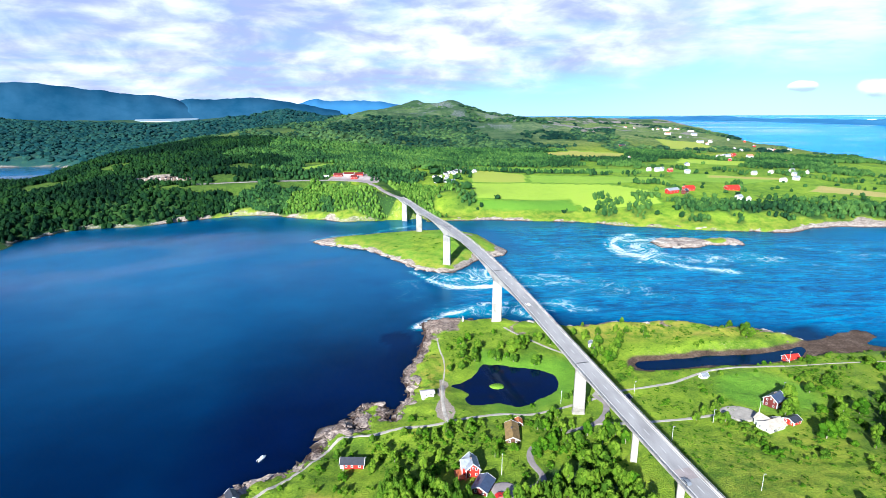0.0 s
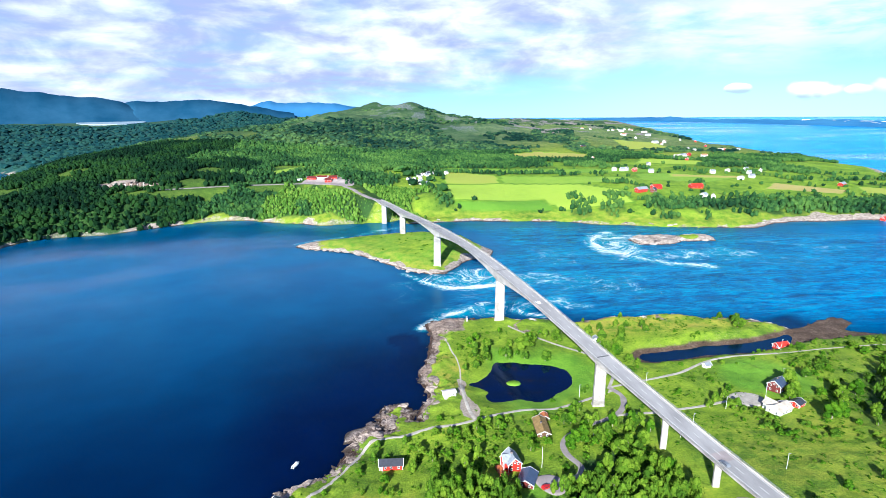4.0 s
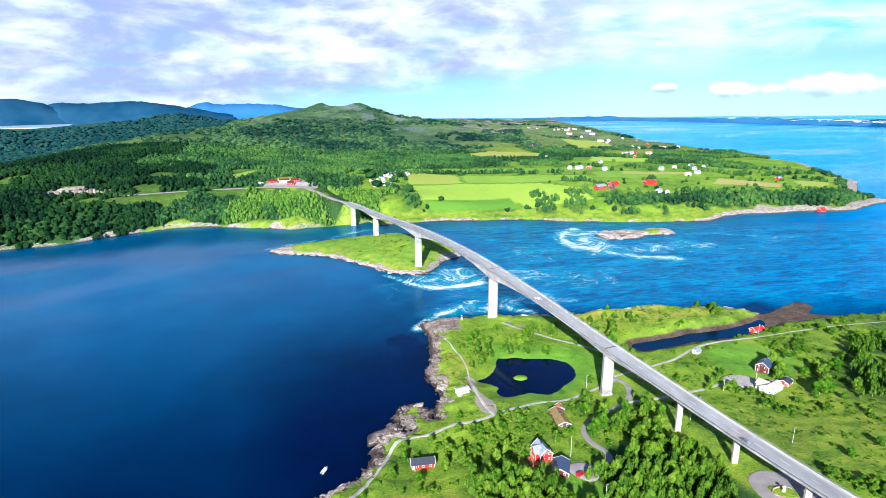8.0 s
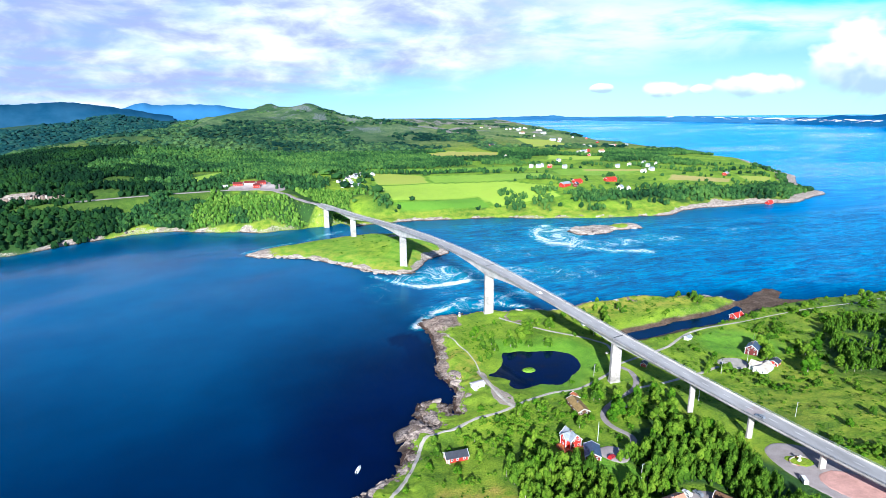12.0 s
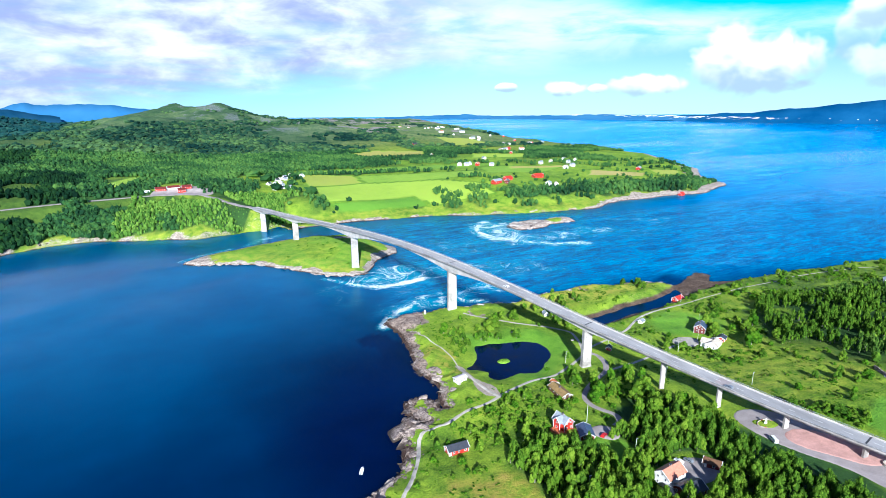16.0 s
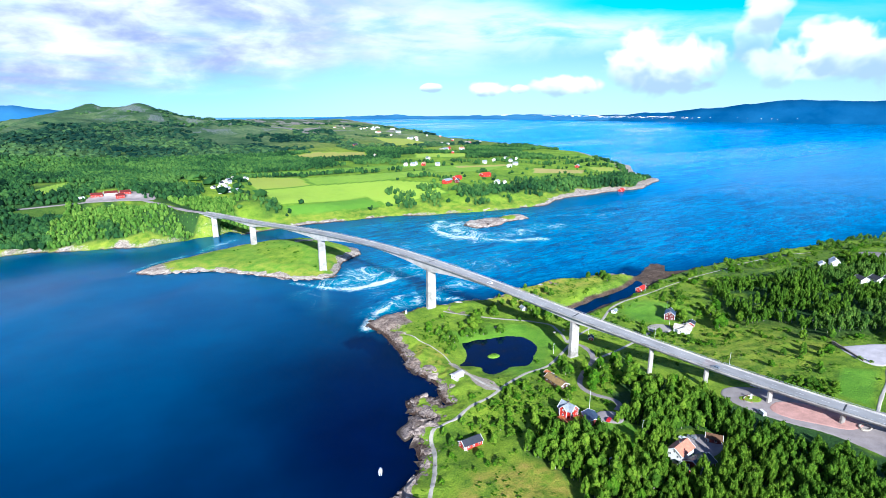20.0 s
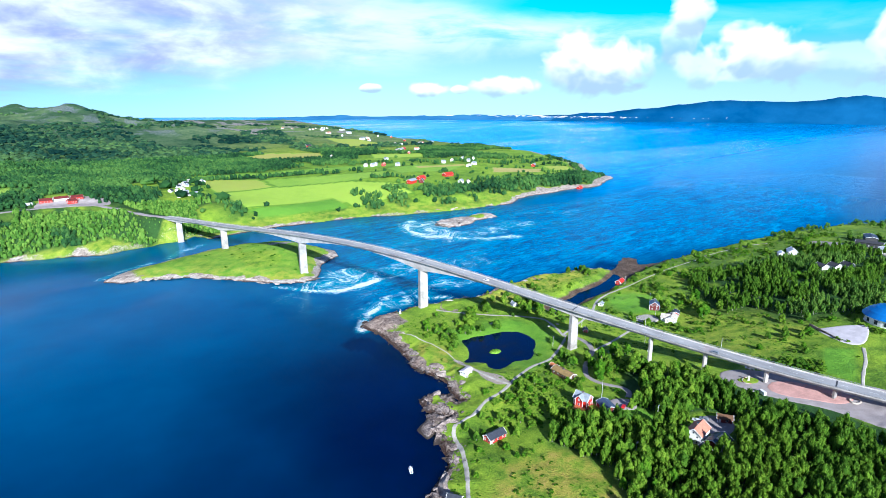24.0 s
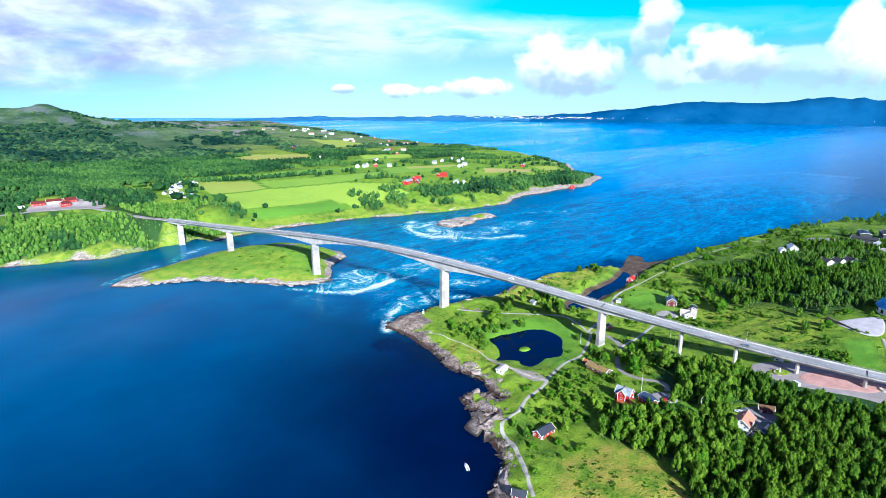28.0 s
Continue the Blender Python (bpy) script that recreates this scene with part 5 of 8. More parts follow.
part("joint_patch", swept([(-3.5, 0.062), (4.9, 0.062), (4.9, 0.068), (-3.5, 0.068)], np.array([190.0, 192, 194, 196])), TARMAC, bridge, "darker patch of newer asphalt over a joint")
for y in (573.0, 416.3, 280.0, 128.0):
    part("expansion_joint", swept([(-3.6, 0.064), (5.0, 0.064), (5.0, 0.075), (-3.6, 0.075)], np.array([y - 0.4, y, y + 0.4])), CHARCOAL, bridge)


def land_z(x, y):
    if y < 500:
        return float(near_z(x, y))
    if y < 620:
        return float(islet_z(np.array(float(x)), np.array(float(y))))
    return float(far_z(x, y))


for py, w, l, h, reach in PIERS:
    if w <= 5:
        w = w * 0.82
    top = float(deck_z(py)) - 0.6 - float(girder_depth(np.array(py))) + 0.3
    x = float(deck_x(py))
    foot = min(land_z(x, py), 14 if py > 250 else 99) - 2.5
    if py in (714, 812):
        foot = -4.0
    ang = math.atan2(-0.197, 1)
    g = Geo()
    t = 0.02 * (top - foot) if w > 5 else 0.0
    c = 0.35 if w > 5 else 0.15
    sec = lambda a, b: [(-a + c, -b), (a - c, -b), (a, -b + c), (a, b - c), (a - c, b), (-a + c, b), (-a, b - c), (-a, -b + c)]
    lo, hi = sec(w / 2 + t * 0.4, l / 2 + t * 0.4), sec(w / 2, l / 2)
    rot = lambda p, z: (x + p[0] * math.cos(ang) + p[1] * math.sin(-ang), py + p[0] * math.sin(ang) + p[1] * math.cos(ang), z)
    m = 8
    g.add([rot(p, foot) for p in lo] + [rot(p, top) for p in hi], [(i, (i + 1) % m, m + (i + 1) % m, m + i) for i in range(m)] + [tuple(range(m))[::-1], tuple(range(m, 2 * m))])
    pier = part("pier", g, CONCRETE, bridge, "tall tapered rectangular concrete pier" if w > 5 else "slender concrete wall pier")
    if w > 5:
        base = Geo()
        b0 = foot + (2.9 if py not in (714, 812) else 5.2)
        base.add([rot(p, foot - 1) for p in sec(w / 2 + 0.7, l / 2 + 0.7)] + [rot(p, b0) for p in sec(w / 2 + 0.5, l / 2 + 0.5)], [(i, (i + 1) % m, m + (i + 1) % m, m + i) for i in range(m)] + [tuple(range(m))[::-1], tuple(range(m, 2 * m))])
        part("footing", base, CONCRETE, pier, "concrete footing")
ab = Geo().box(-3.4, -3, -9, 3.4, 3, 0)
abut = part("abutment", ab, CONCRETE, bridge, "concrete abutment in the slope")
abut.matrix_world = pose(float(deck_x(840)), 840, float(deck_z(840)) - 0.7, 0, 0, 14)

# ---------------------------------------------------------------- roads and paths


def ribbon(name, line, width, mat, label, height, lift=0.14, category="path", step=2.5):
    p = np.array(line, float)
    s = np.concatenate([[0], np.cumsum(np.hypot(*np.diff(p, axis=0).T))])
    t = np.arange(0, s[-1] + 0.01, step)
    x, y = np.interp(t, s, p[:, 0]), np.interp(t, s, p[:, 1])
    for _ in range(3):
        x[1:-1], y[1:-1] = (x[:-2] + 2 * x[1:-1] + x[2:]) / 4, (y[:-2] + 2 * y[1:-1] + y[2:]) / 4
    tx, ty = np.gradient(x), np.gradient(y)
    l = np.hypot(tx, ty)
    nx, ny = -ty / l, tx / l
    cols = np.linspace(-0.5, 0.5, 7)
    rag = 1 + 0.35 * vnoise(x, y, 5, 3)
    gx = x[:, None] + nx[:, None] * cols * (width * rag)[:, None]
    gy = y[:, None] + ny[:, None] * cols * (width * rag)[:, None]
    z = height(gx, gy) + lift
    z[:, 0] -= lift + 0.15
    z[:, -1] -= lift + 0.15
    v = np.stack([gx, gy, z], -1).reshape(-1, 3)
    idx = np.arange(len(v)).reshape(gx.shape)
    q = np.stack([idx[:-1, :-1], idx[1:, :-1], idx[1:, 1:], idx[:-1, 1:]], -1).reshape(-1, 4)
    return tagged(new(name, raw_mesh(name, v, q, mat, True)), label, category, kind="structure")


ribbon("path", *PATHS["coast"], GRAVEL, "pale gravel footpath along the shore", near_z)
ribbon("path", *PATHS["point"], GRAVEL, "worn gravel path to the point", near_z)
ribbon("path", *PATHS["point_end"], GRAVEL, "narrow trodden path over the grassy point", near_z, 0.1)
ribbon("path", *PATHS["lane"], GRAVEL, "pale gravel lane past the inlet", near_z)
ribbon("path", *PATHS["lane_east"], GRAVEL, "narrow worn track along the strait", near_z, 0.1)
ribbon("path", *PATHS["drive"], TARMAC, "grey drive winding down under the bridge", near_z)
ribbon("path", *PATHS["track"], GRAVEL, "farm track through the grass", near_z)
ribbon("path", *PATHS["north_track"], GRAVEL, "narrow path behind the pond", near_z)
ribbon("road_far", [(x, y) for x, y, z in FAR_ROAD], 8.5, TARMAC, "grey main road leaving the bridge", far_z, 0.6, "road", 5)


def pad(name, outline, mat, label, height, lift=0.16, category="yard"):
    """A paved area that follows the ground, with rounded corners."""
    p = np.array(outline, float)
    x0, y0, x1, y1 = *p.min(0), *p.max(0)
    st = max(0.8, (x1 - x0) / 70)
    gx, gy = np.meshgrid(np.arange(x0 - 2, x1 + 2, st), np.arange(y0 - 2, y1 + 2, st))
    d = inside(rounded(outline, 2), gx, gy)
    z = height(gx, gy) + np.clip(d * 0.9 + 0.1, -0.6, lift)
    ny, nx = gx.shape
    idx = np.arange(nx * ny).reshape(ny, nx)
    q = np.stack([idx[:-1, :-1], idx[:-1, 1:], idx[1:, 1:], idx[1:, :-1]], -1).reshape(-1, 4)
    q = q[d.ravel()[q].max(1) > -0.7]
    v = np.stack([gx, gy, z], -1).reshape(-1, 3)
    used = np.unique(q)
    re = np.zeros(len(v), int)
    re[used] = np.arange(len(used))
    return tagged(new(name, raw_mesh(name, v[used], re[q], mat, True)), label, category, kind="structure")


pad("pavement", [(93, 176), (98, 184), (108, 186), (117, 176), (125, 155), (133, 130), (142, 96), (94, 92), (98, 117), (98, 130), (93, 143), (90, 160)], TARMAC, "grey tarmac coach park under the bridge", near_z, 0.2)
pad("pavement_red", [(99, 159), (114, 158), (123, 133), (121, 119), (108, 121), (103, 134), (96, 148)], RED_PAVING, "red brick paved parking bays", near_z, 0.34)
pad("pavement_island", [(97, 172), (101, 175), (108, 170), (108, 164), (100, 163)], GROUND, "grassed traffic island", near_z, 0.36, "lawn")
pad("pavement_terrace", [(199, 164), (208, 157), (218, 150), (225, 140), (212, 136), (190, 133), (184, 140), (190, 153)], PALE_PAVING, "pale paved forecourt beside the blue hall", near_z, 0.25)
pad("pavement_yard", [(34, 168), (47, 172), (55, 164), (52, 154), (38, 152), (34, 158)], TARMAC, "tarmac yard between the houses", near_z, 0.2)
pad("pavement_drive", [(160, 278), (172, 282), (182, 274), (174, 262), (162, 264)], GRAVEL, "gravel turning place by the white house", near_z, 0.55)
pad("pavement_court", [(24, 214), (34, 216), (40, 206), (32, 198), (26, 204)], TARMAC, "gravel court beside the shed", near_z, 0.45)
pad("pavement_depot", [(472, 240), (490, 259), (503, 252), (500, 232), (492, 219), (478, 222)], TARMAC, "grey tarmac yard of the depot", near_z, 0.4)
pad("pavement_bar", [(-160, 962), (-150, 1000), (-96, 1004), (-66, 976), (-70, 948), (-100, 950)], TARMAC, "wide tarmac forecourt of the roadside buildings", far_z, 0.7)

ribbon("path", [(134, 120), (150, 124), (168, 127), (186, 133)], 2.2, GRAVEL, "straight paved walk up to the hall", near_z, 0.2)

# ---------------------------------------------------------------- houses


def gable_walls(l, w, h, rise, t=0.0):
    return Geo().prism([(-w / 2, 0 - 1.2), (w / 2, -1.2), (w / 2, h), (0, h + rise), (-w / 2, h)], "x", -l / 2, l / 2)


def roof_side(l, w, h, rise, s, over=0.5, thick=0.22):
    ex = w / 2 + over
    k = rise / (w / 2)
    return Geo().prism([(0, h + rise + 0.06), (s * ex, h - k * over + 0.06), (s * ex, h - k * over + 0.06 + thick), (0, h + rise + 0.06 + thick * 1.15)], "x", -l / 2 - over, l / 2 + over)


def window(parent, x, y, z, w, h, face):
    """A white framed window on the wall that faces 'x+', 'x-', 'y+' or 'y-'."""
    g, p = Geo(), Geo()
    s = 1 if face[1] == "+" else -1
    if face[0] == "y":
        for a in (x - w / 2, x + w / 2 - 0.14):
            g.box(a, min(y, y + s * 0.1), z, a + 0.14, max(y, y + s * 0.1), z + h)
        for b in (z, z + h - 0.14):
            g.box(x - w / 2, min(y, y + s * 0.12), b, x + w / 2, max(y, y + s * 0.12), b + 0.14)
        p.box(x - w / 2 + 0.1, min(y - s * 0.02, y + s * 0.05), z + 0.1, x + w / 2 - 0.1, max(y - s * 0.02, y + s * 0.05), z + h - 0.1)
    else:
        for a in (y - w / 2, y + w / 2 - 0.14):
            g.box(min(x, x + s * 0.1), a, z, max(x, x + s * 0.1), a + 0.14, z + h)
        for b in (z, z + h - 0.14):
            g.box(min(x, x + s * 0.12), y - w / 2, b, max(x, x + s * 0.12), y + w / 2, b + 0.14)
        p.box(min(x - s * 0.02, x + s * 0.05), y - w / 2 + 0.1, z + 0.1, max(x - s * 0.02, x + s * 0.05), y + w / 2 - 0.1, z + h - 0.1)
    win = part("window", g, WHITE, parent, "white window frame")
    part("pane", p, GLASS, win, "dark glass pane")
    return win


def gabled_house(name, x, y, yaw, l, w, h, rise, wall, roof, label, height=near_z, windows=2, storeys=1, chimney=True, trim=WHITE, door=True, category="house", group="", sink=0.0):
    z = float(height(x, y))
    c, s = math.cos(radians(yaw)), math.sin(radians(yaw))
    z = max(z, max(float(height(x + c * a * l / 2, y + s * a * l / 2)) for a in (-1, 1)) - 0.3) - sink
    ob = thing(name, pose(x, y, z, 0, 0, yaw), label, category, group)
    part("wall", gable_walls(l, w, h, rise), wall, ob)
    for sd in (-1, 1):
        part("roof", roof_side(l, w, h, rise, sd), roof, ob)
    for e in (-1, 1):
        b = Geo()
        k = rise / (w / 2)
        for sd in (-1, 1):
            b.prism([(0, h + rise - 0.02), (sd * (w / 2 + 0.5), h - k * 0.5 - 0.12), (sd * (w / 2 + 0.5), h - k * 0.5 + 0.34), (0, h + rise + 0.38)], "x", e * (l / 2 + 0.42), e * (l / 2 + 0.62))
        part("bargeboard", b, trim, ob)
    if wall.name in (RED.name, DARK_RED.name) and height is near_z:
        for e in (-1, 1):
            for sd in (-1, 1):
                part("corner_board", Geo().box(e * l / 2 - 0.14, sd * w / 2 - 0.14, -0.2, e * l / 2 + 0.14, sd * w / 2 + 0.14, h - 0.05), trim, ob)
    for f in range(storeys):
        zz = 0.9 + f * 2.7
        for i in range(windows):
            px = (i + 0.5) / windows * l - l / 2 + (0.9 if door and i == 0 and f == 0 else 0)
            for sd, fc in ((-1, "y-"), (1, "y+")):
                window(ob, px, sd * w / 2, zz, 1.1, 1.25, fc)
        for e, fc in ((-1, "x-"), (1, "x+")):
            if w > 4.5:
                window(ob, e * l / 2, -w / 4, zz, 1.0, 1.25, fc)
                window(ob, e * l / 2, w / 4, zz, 1.0, 1.25, fc)
            else:
                window(ob, e * l / 2, 0, zz, 0.9, 1.1, fc)
    if rise > 2.2:
        for e, fc in ((-1, "x-"), (1, "x+")):
            window(ob, e * l / 2, 0, h + 0.2, 0.9, 1.1, fc)
    if door:
        d = Geo().box(-l / 2 + 0.5, -w / 2 - 0.07, 0, -l / 2 + 1.45, -w / 2 + 0.02, 2.05)
        part("door", d, trim, ob, "painted board door")
        part("step", Geo().box(-l / 2 + 0.3, -w / 2 - 1.0, -0.9, -l / 2 + 1.7, -w / 2 - 0.08, 0.0), CONCRETE, ob)
    if chimney:
        ch = part("chimney", Geo().box(-0.4, -0.4 + 0.3, h + rise - 0.8, 0.4, 0.4 + 0.3, h + rise + 0.95), STONE, ob, "mortared chimney stack")
        part("chimney_cap", Geo().box(-0.5, -0.2, h + rise + 0.95, 0.5, 0.8, h + rise + 1.07), SLATE, ch)
    return ob


gabled_house("cottage", -38, 240.5, -4, 11, 5.4, 2.7, 1.7, RED, SLATE, "small red boarded cottage with a black slate roof", windows=3, chimney=False)
house = gabled_house("house", 17.5, 224.5, 96, 8.4, 6.2, 4.2, 2.8, RED, GREY_ROOF, "red two storey house with grey slate roof and white trim", windows=2, storeys=2)
wing = Geo().prism([(-2.2, -1.2), (2.2, -1.2), (2.2, 4.4), (0, 6.8), (-2.2, 4.4)], "y", 0, 4.6)
part("wing_wall", wing, RED, house)
for sd in (-1, 1):
    part("wing_roof", Geo().prism([(0, 6.9), (sd * 2.7, 3.95), (sd * 2.7, 4.2), (0, 7.15)], "y", -0.4, 5.1), GREY_ROOF, house)
board = Geo()
for sd in (-1, 1):
    board.prism([(0, 6.75), (sd * 2.75, 3.8), (sd * 2.75, 4.25), (0, 7.2)], "y", 5.0, 5.2)
part("bargeboard", board, WHITE, house)
for sd in (-1, 1):
    part("corner_board", Geo().box(sd * 2.2 - 0.14, 4.46, -0.2, sd * 2.2 + 0.14, 4.74, 4.3), WHITE, house)
window(house, 0, 4.6, 0.9, 1.2, 1.3, "y+")
window(house, 0, 4.6, 3.7, 1.0, 1.2, "y+")
part("veranda", Geo().box(-6.5, -4, -1.0, -4.5, 4, 0.35), ORANGE_WOOD, house, "orange timber terrace")
part("veranda", Geo().box(-5.0, 3.5, -1.0, 2.0, 7.5, 0.3), ORANGE_WOOD, house, "orange timber terrace")
gabled_house("shed", 21.5, 211.5, 62, 9.5, 7.0, 2.4, 1.6, DARK_RED, BLUE_SLATE, "dark shed with a black slate roof behind the red house", windows=1, chimney=False, category="shed")
gabled_house("longhouse", 41.5, 256, 84, 15, 6.4, 2.3, 1.5, BROWN, TURF, "long brown tarred house with dry turf roof", windows=4, chimney=True)
gabled_house("shed", 47, 268, 84, 4.4, 3.4, 2.1, 1.0, BROWN, ORANGE_WOOD, "small shed with an orange boarded roof beside the longhouse", windows=1, chimney=False, category="shed")
gabled_house("house", 26.5, 162.8, 5, 11.5, 7.6, 5.2, 2.6, WHITE, PINK_TILE, "white two storey house with salmon tiled roof", windows=3, storeys=2)
gabled_house("house", 27.5, 153, -4, 11, 8, 2.8, 2.0, DARK_RED, SLATE, "dark red house with a black roof joined beside a white one", windows=3, chimney=False)
gabled_house("shed", 17, 154, 60, 5.0, 4.0, 2.3, 1.4, RED, SLATE, "small red lean-to shed beside the dark house", windows=1, chimney=False, category="shed")
gabled_house("shed", 51, 160, -62, 7.0, 4.6, 2.4, 1.3, DARK_RED, BROWN, "brown and red garage in the yard", windows=1, chimney=False, category="shed")
white = gabled_house("house", 177, 255, 20, 11.0, 8.0, 2.9, 2.2, WHITE, CREAM_ROOF, "low white house with weathered pale roof", windows=3)
part("wing_wall", Geo().prism([(-3, -1.2), (3, -1.2), (3, 2.9), (0, 5.0), (-3, 2.9)], "y", -4, 7.5).mesh("wing_wall", WHITE), WHITE, white)
for sd in (-1, 1):
    part("wing_roof", Geo().prism([(0, 5.08), (sd * 3.5, 2.6), (sd * 3.5, 2.85), (0, 5.33)], "y", -4.2, 8.0), CREAM_ROOF, white)
gabled_house("garage", 191, 259, 25, 6.5, 5.5, 2.4, 1.2, RED, SLATE, "red garage with dark flat-pitched roof", windows=1, chimney=False, category="garage")
gabled_house("house", 194, 279, 30, 9, 7.5, 4.6, 2.6, DARK_RED, BLUE_SLATE, "dark red two storey house behind a tree", windows=2, storeys=2)
boathouse = gabled_house("boathouse", 248, 345, 8, 9.5, 5.5, 2.5, 1.8, RED, RED, "bright red boathouse on the inlet bank", windows=1, chimney=False, category="boathouse")
jetty = part("jetty", Geo().box(-6.5, -8, -0.3, 5.0, -2.9, -0.1), BROWN, boathouse, "grey plank jetty on posts")
for px in (-6, -2, 2, 4.6):
    part("post", Geo().tube(px, -7.6, -3.0, -0.3, 0.14, 0.14), BROWN, jetty)
gabled_house("hut", 172, 316, 15, 4.4, 3.4, 2.0, 1.2, WHITE, GREY_ROOF, "small pale hut beside the gravel lane", windows=1, chimney=False, category="hut")
gabled_house("hut", 116, 366, 75, 4.8, 3.6, 2.2, 1.3, WHITE, GREY_ROOF, "small white hut with a grey roof by the strait", windows=1, chimney=False, category="hut")
gabled_house("hut", 114, 291, 40, 4.2, 3.4, 2.1, 1.1, RED, CHARCOAL, "small red hut below the bridge", windows=1, chimney=False, category="hut")
gabled_house("hut", -1, 302, 10, 7.2, 4.6, 2.2, 0.7, WHITE, PALE_PAVING, "small white flat-pitched hut on the rocks", windows=2, chimney=False, category="hut")
gabled_house("hut", -88, 217, 120, 6.0, 4.0, 2.2, 1.4, DARK_RED, SLATE, "dark boathouse with a black roof on the rocks", windows=1, chimney=False, category="hut")
for x, y in ((344, 203), (356, 196), (368, 189)):
    gabled_house("cabin", x, y, 58, 9, 7, 2.8, 2.2, WHITE, CHARCOAL, "white holiday cabin with a dark pitched roof", windows=2, chimney=False, group="row of cabins", category="cabin")
gabled_house("house", 424, 252, 30, 13, 8, 3.6, 2.8, WHITE, WHITE, "white house with pale roof above the trees", windows=3)
gabled_house("house", 412, 258, 30, 8, 6, 2.8, 2.0, WHITE, WHITE, "small white outbuilding beside a white house", windows=2, chimney=False)
for x, y, yaw, l, w, h, wl, rf, lb in ((494, 201, 95, 24, 12, 4.5, CHARCOAL, CHARCOAL, "long dark depot hall"), (522, 207, 20, 20, 11, 6.5, CHARCOAL, SLATE, "dark two-storey hall beside the yard"), (534, 188, 20, 22, 11, 6.5, CHARCOAL, CHARCOAL, "dark two-storey store with a black roof"), (470, 183, 30, 13, 8, 3.5, WHITE, WHITE, "white workshop by the depot"), (440, 172, 40, 13, 8, 3, WHITE, CREAM_ROOF, "white low house by the depot"), (462, 168, 20, 16, 9, 3.5, GREY_ROOF, GREY_ROOF, "grey workshop near the depot")):
    gabled_house("depot_hall" if wl is CHARCOAL else "workshop", x, y, yaw, l, w, h, 1.4, wl, rf, lb, windows=5, chimney=False, category="hall")

# hall with a blue domed roof
hall = thing("hall", pose(240, 130, float(near_z(240, 130))), "round white hall with a broad blue roof", "hall")
part("wall", Geo().tube(0, 0, -2, 5.0, 16, 16, 32), WHITE, hall)
dome = Geo()
rings = [(17.5, 4.8), (14.5, 8.0), (10, 10.6), (5, 12.2), (0.4, 12.8)]
for (r0, z0), (r1, z1) in zip(rings, rings[1:]):
    dome.tube(0, 0, z0, z1, r0, r1, 32)
part("roof", dome, BLUE_ROOF, hall, "broad blue sheet metal dome roof")
for i in range(16):
    a = 6.2832 * i / 16
    w_ = part("window", Geo().box(-1.1, -0.08, 0.8, 1.1, 0.08, 3.6), GLASS, hall, "tall dark window")
    w_.matrix_local = pose(16.02 * math.cos(a), 16.02 * math.sin(a), 0, 0, 0, math.degrees(a) + 90)
steps = thing("retaining_wall", pose(195, 157, float(near_z(195, 157)) + 0.2, 0, 0, 56), "pale stone retaining wall round the forecourt", "wall")
for i in range(14):
    part("block", Geo().box(i * 2.0 - 14, -0.5, -1.0, i * 2.0 - 12.06, 0.5, 1.1 + 0.15 * math.sin(i * 2.3), 0.06), STONE, steps)

# navigation light on the point
light = thing("beacon", pose(29, 413.5, float(near_z(29, 413.5))), "small white navigation light on the rocks", "beacon")
part("base", Geo().tube(0, 0, -0.6, 0.3, 1.1, 1.0, 12), CONCRETE, light)
part("tower", Geo().tube(0, 0, 0.3, 2.6, 0.85, 0.65, 12), WHITE, light)
part("lantern", Geo().tube(0, 0, 2.6, 3.3, 0.5, 0.5, 10), GLASS, light)
part("cap", Geo().tube(0, 0, 3.3, 3.9, 0.7, 0.1, 10), WHITE, light)

# far farms and hamlets
FARM = [(392, 862, 20, 20, 9, RED, GREY_ROOF), (424, 875, 15, 18, 9, RED, RED), (503, 890, 5, 22, 10, RED, RED), (479, 826, 30, 10, 8, WHITE, GREY_ROOF), (490, 818, 60, 8, 6, WHITE, CREAM_ROOF), (410, 856, 40, 10, 7, DARK_RED, SLATE),
        (464, 1091, 10, 10, 6, WHITE, GREY_ROOF), (484, 1079, 30, 10, 6, RED, PINK_TILE), (450, 1098, 30, 8, 6, WHITE, CREAM_ROOF), (512, 1066, 5, 9, 6, WHITE, GREY_ROOF), (476, 1098, 40, 7, 6, WHITE, GREY_ROOF), (640, 1060, 0, 9, 6, WHITE, GREY_ROOF),
        (770, 1400, 15, 20, 9, WHITE, GREY_ROOF), (800, 1425, 40, 22, 9, RED, RED), (830, 1400, 0, 14, 9, WHITE, PINK_TILE), (735, 1370, 30, 16, 8, WHITE, CREAM_ROOF),
        (747, 1109, 20, 10, 6, WHITE, GREY_ROOF), (770, 1095, 50, 8, 6, WHITE, SLATE), (720, 1060, 10, 8, 6, WHITE, GREY_ROOF), (832, 950, 30, 16, 9, RED, GREY_ROOF), (690, 1010, 0, 10, 8, WHITE, GREY_ROOF), (650, 985, 20, 10, 8, WHITE, CREAM_ROOF),
        (702, 722, 10, 12, 7, RED, RED), (560, 1560, 10, 16, 9, RED, SLATE), (900, 1800, 10, 20, 10, WHITE, GREY_ROOF), (960, 1850, 50, 16, 9, WHITE, CREAM_ROOF), (880, 2000, 20, 20, 10, WHITE, PINK_TILE), (1000, 2050, 0, 20, 10, WHITE, GREY_ROOF), (940, 2150, 30, 22, 10, WHITE, GREY_ROOF), (1060, 2200, 10, 22, 10, WHITE, CREAM_ROOF)]
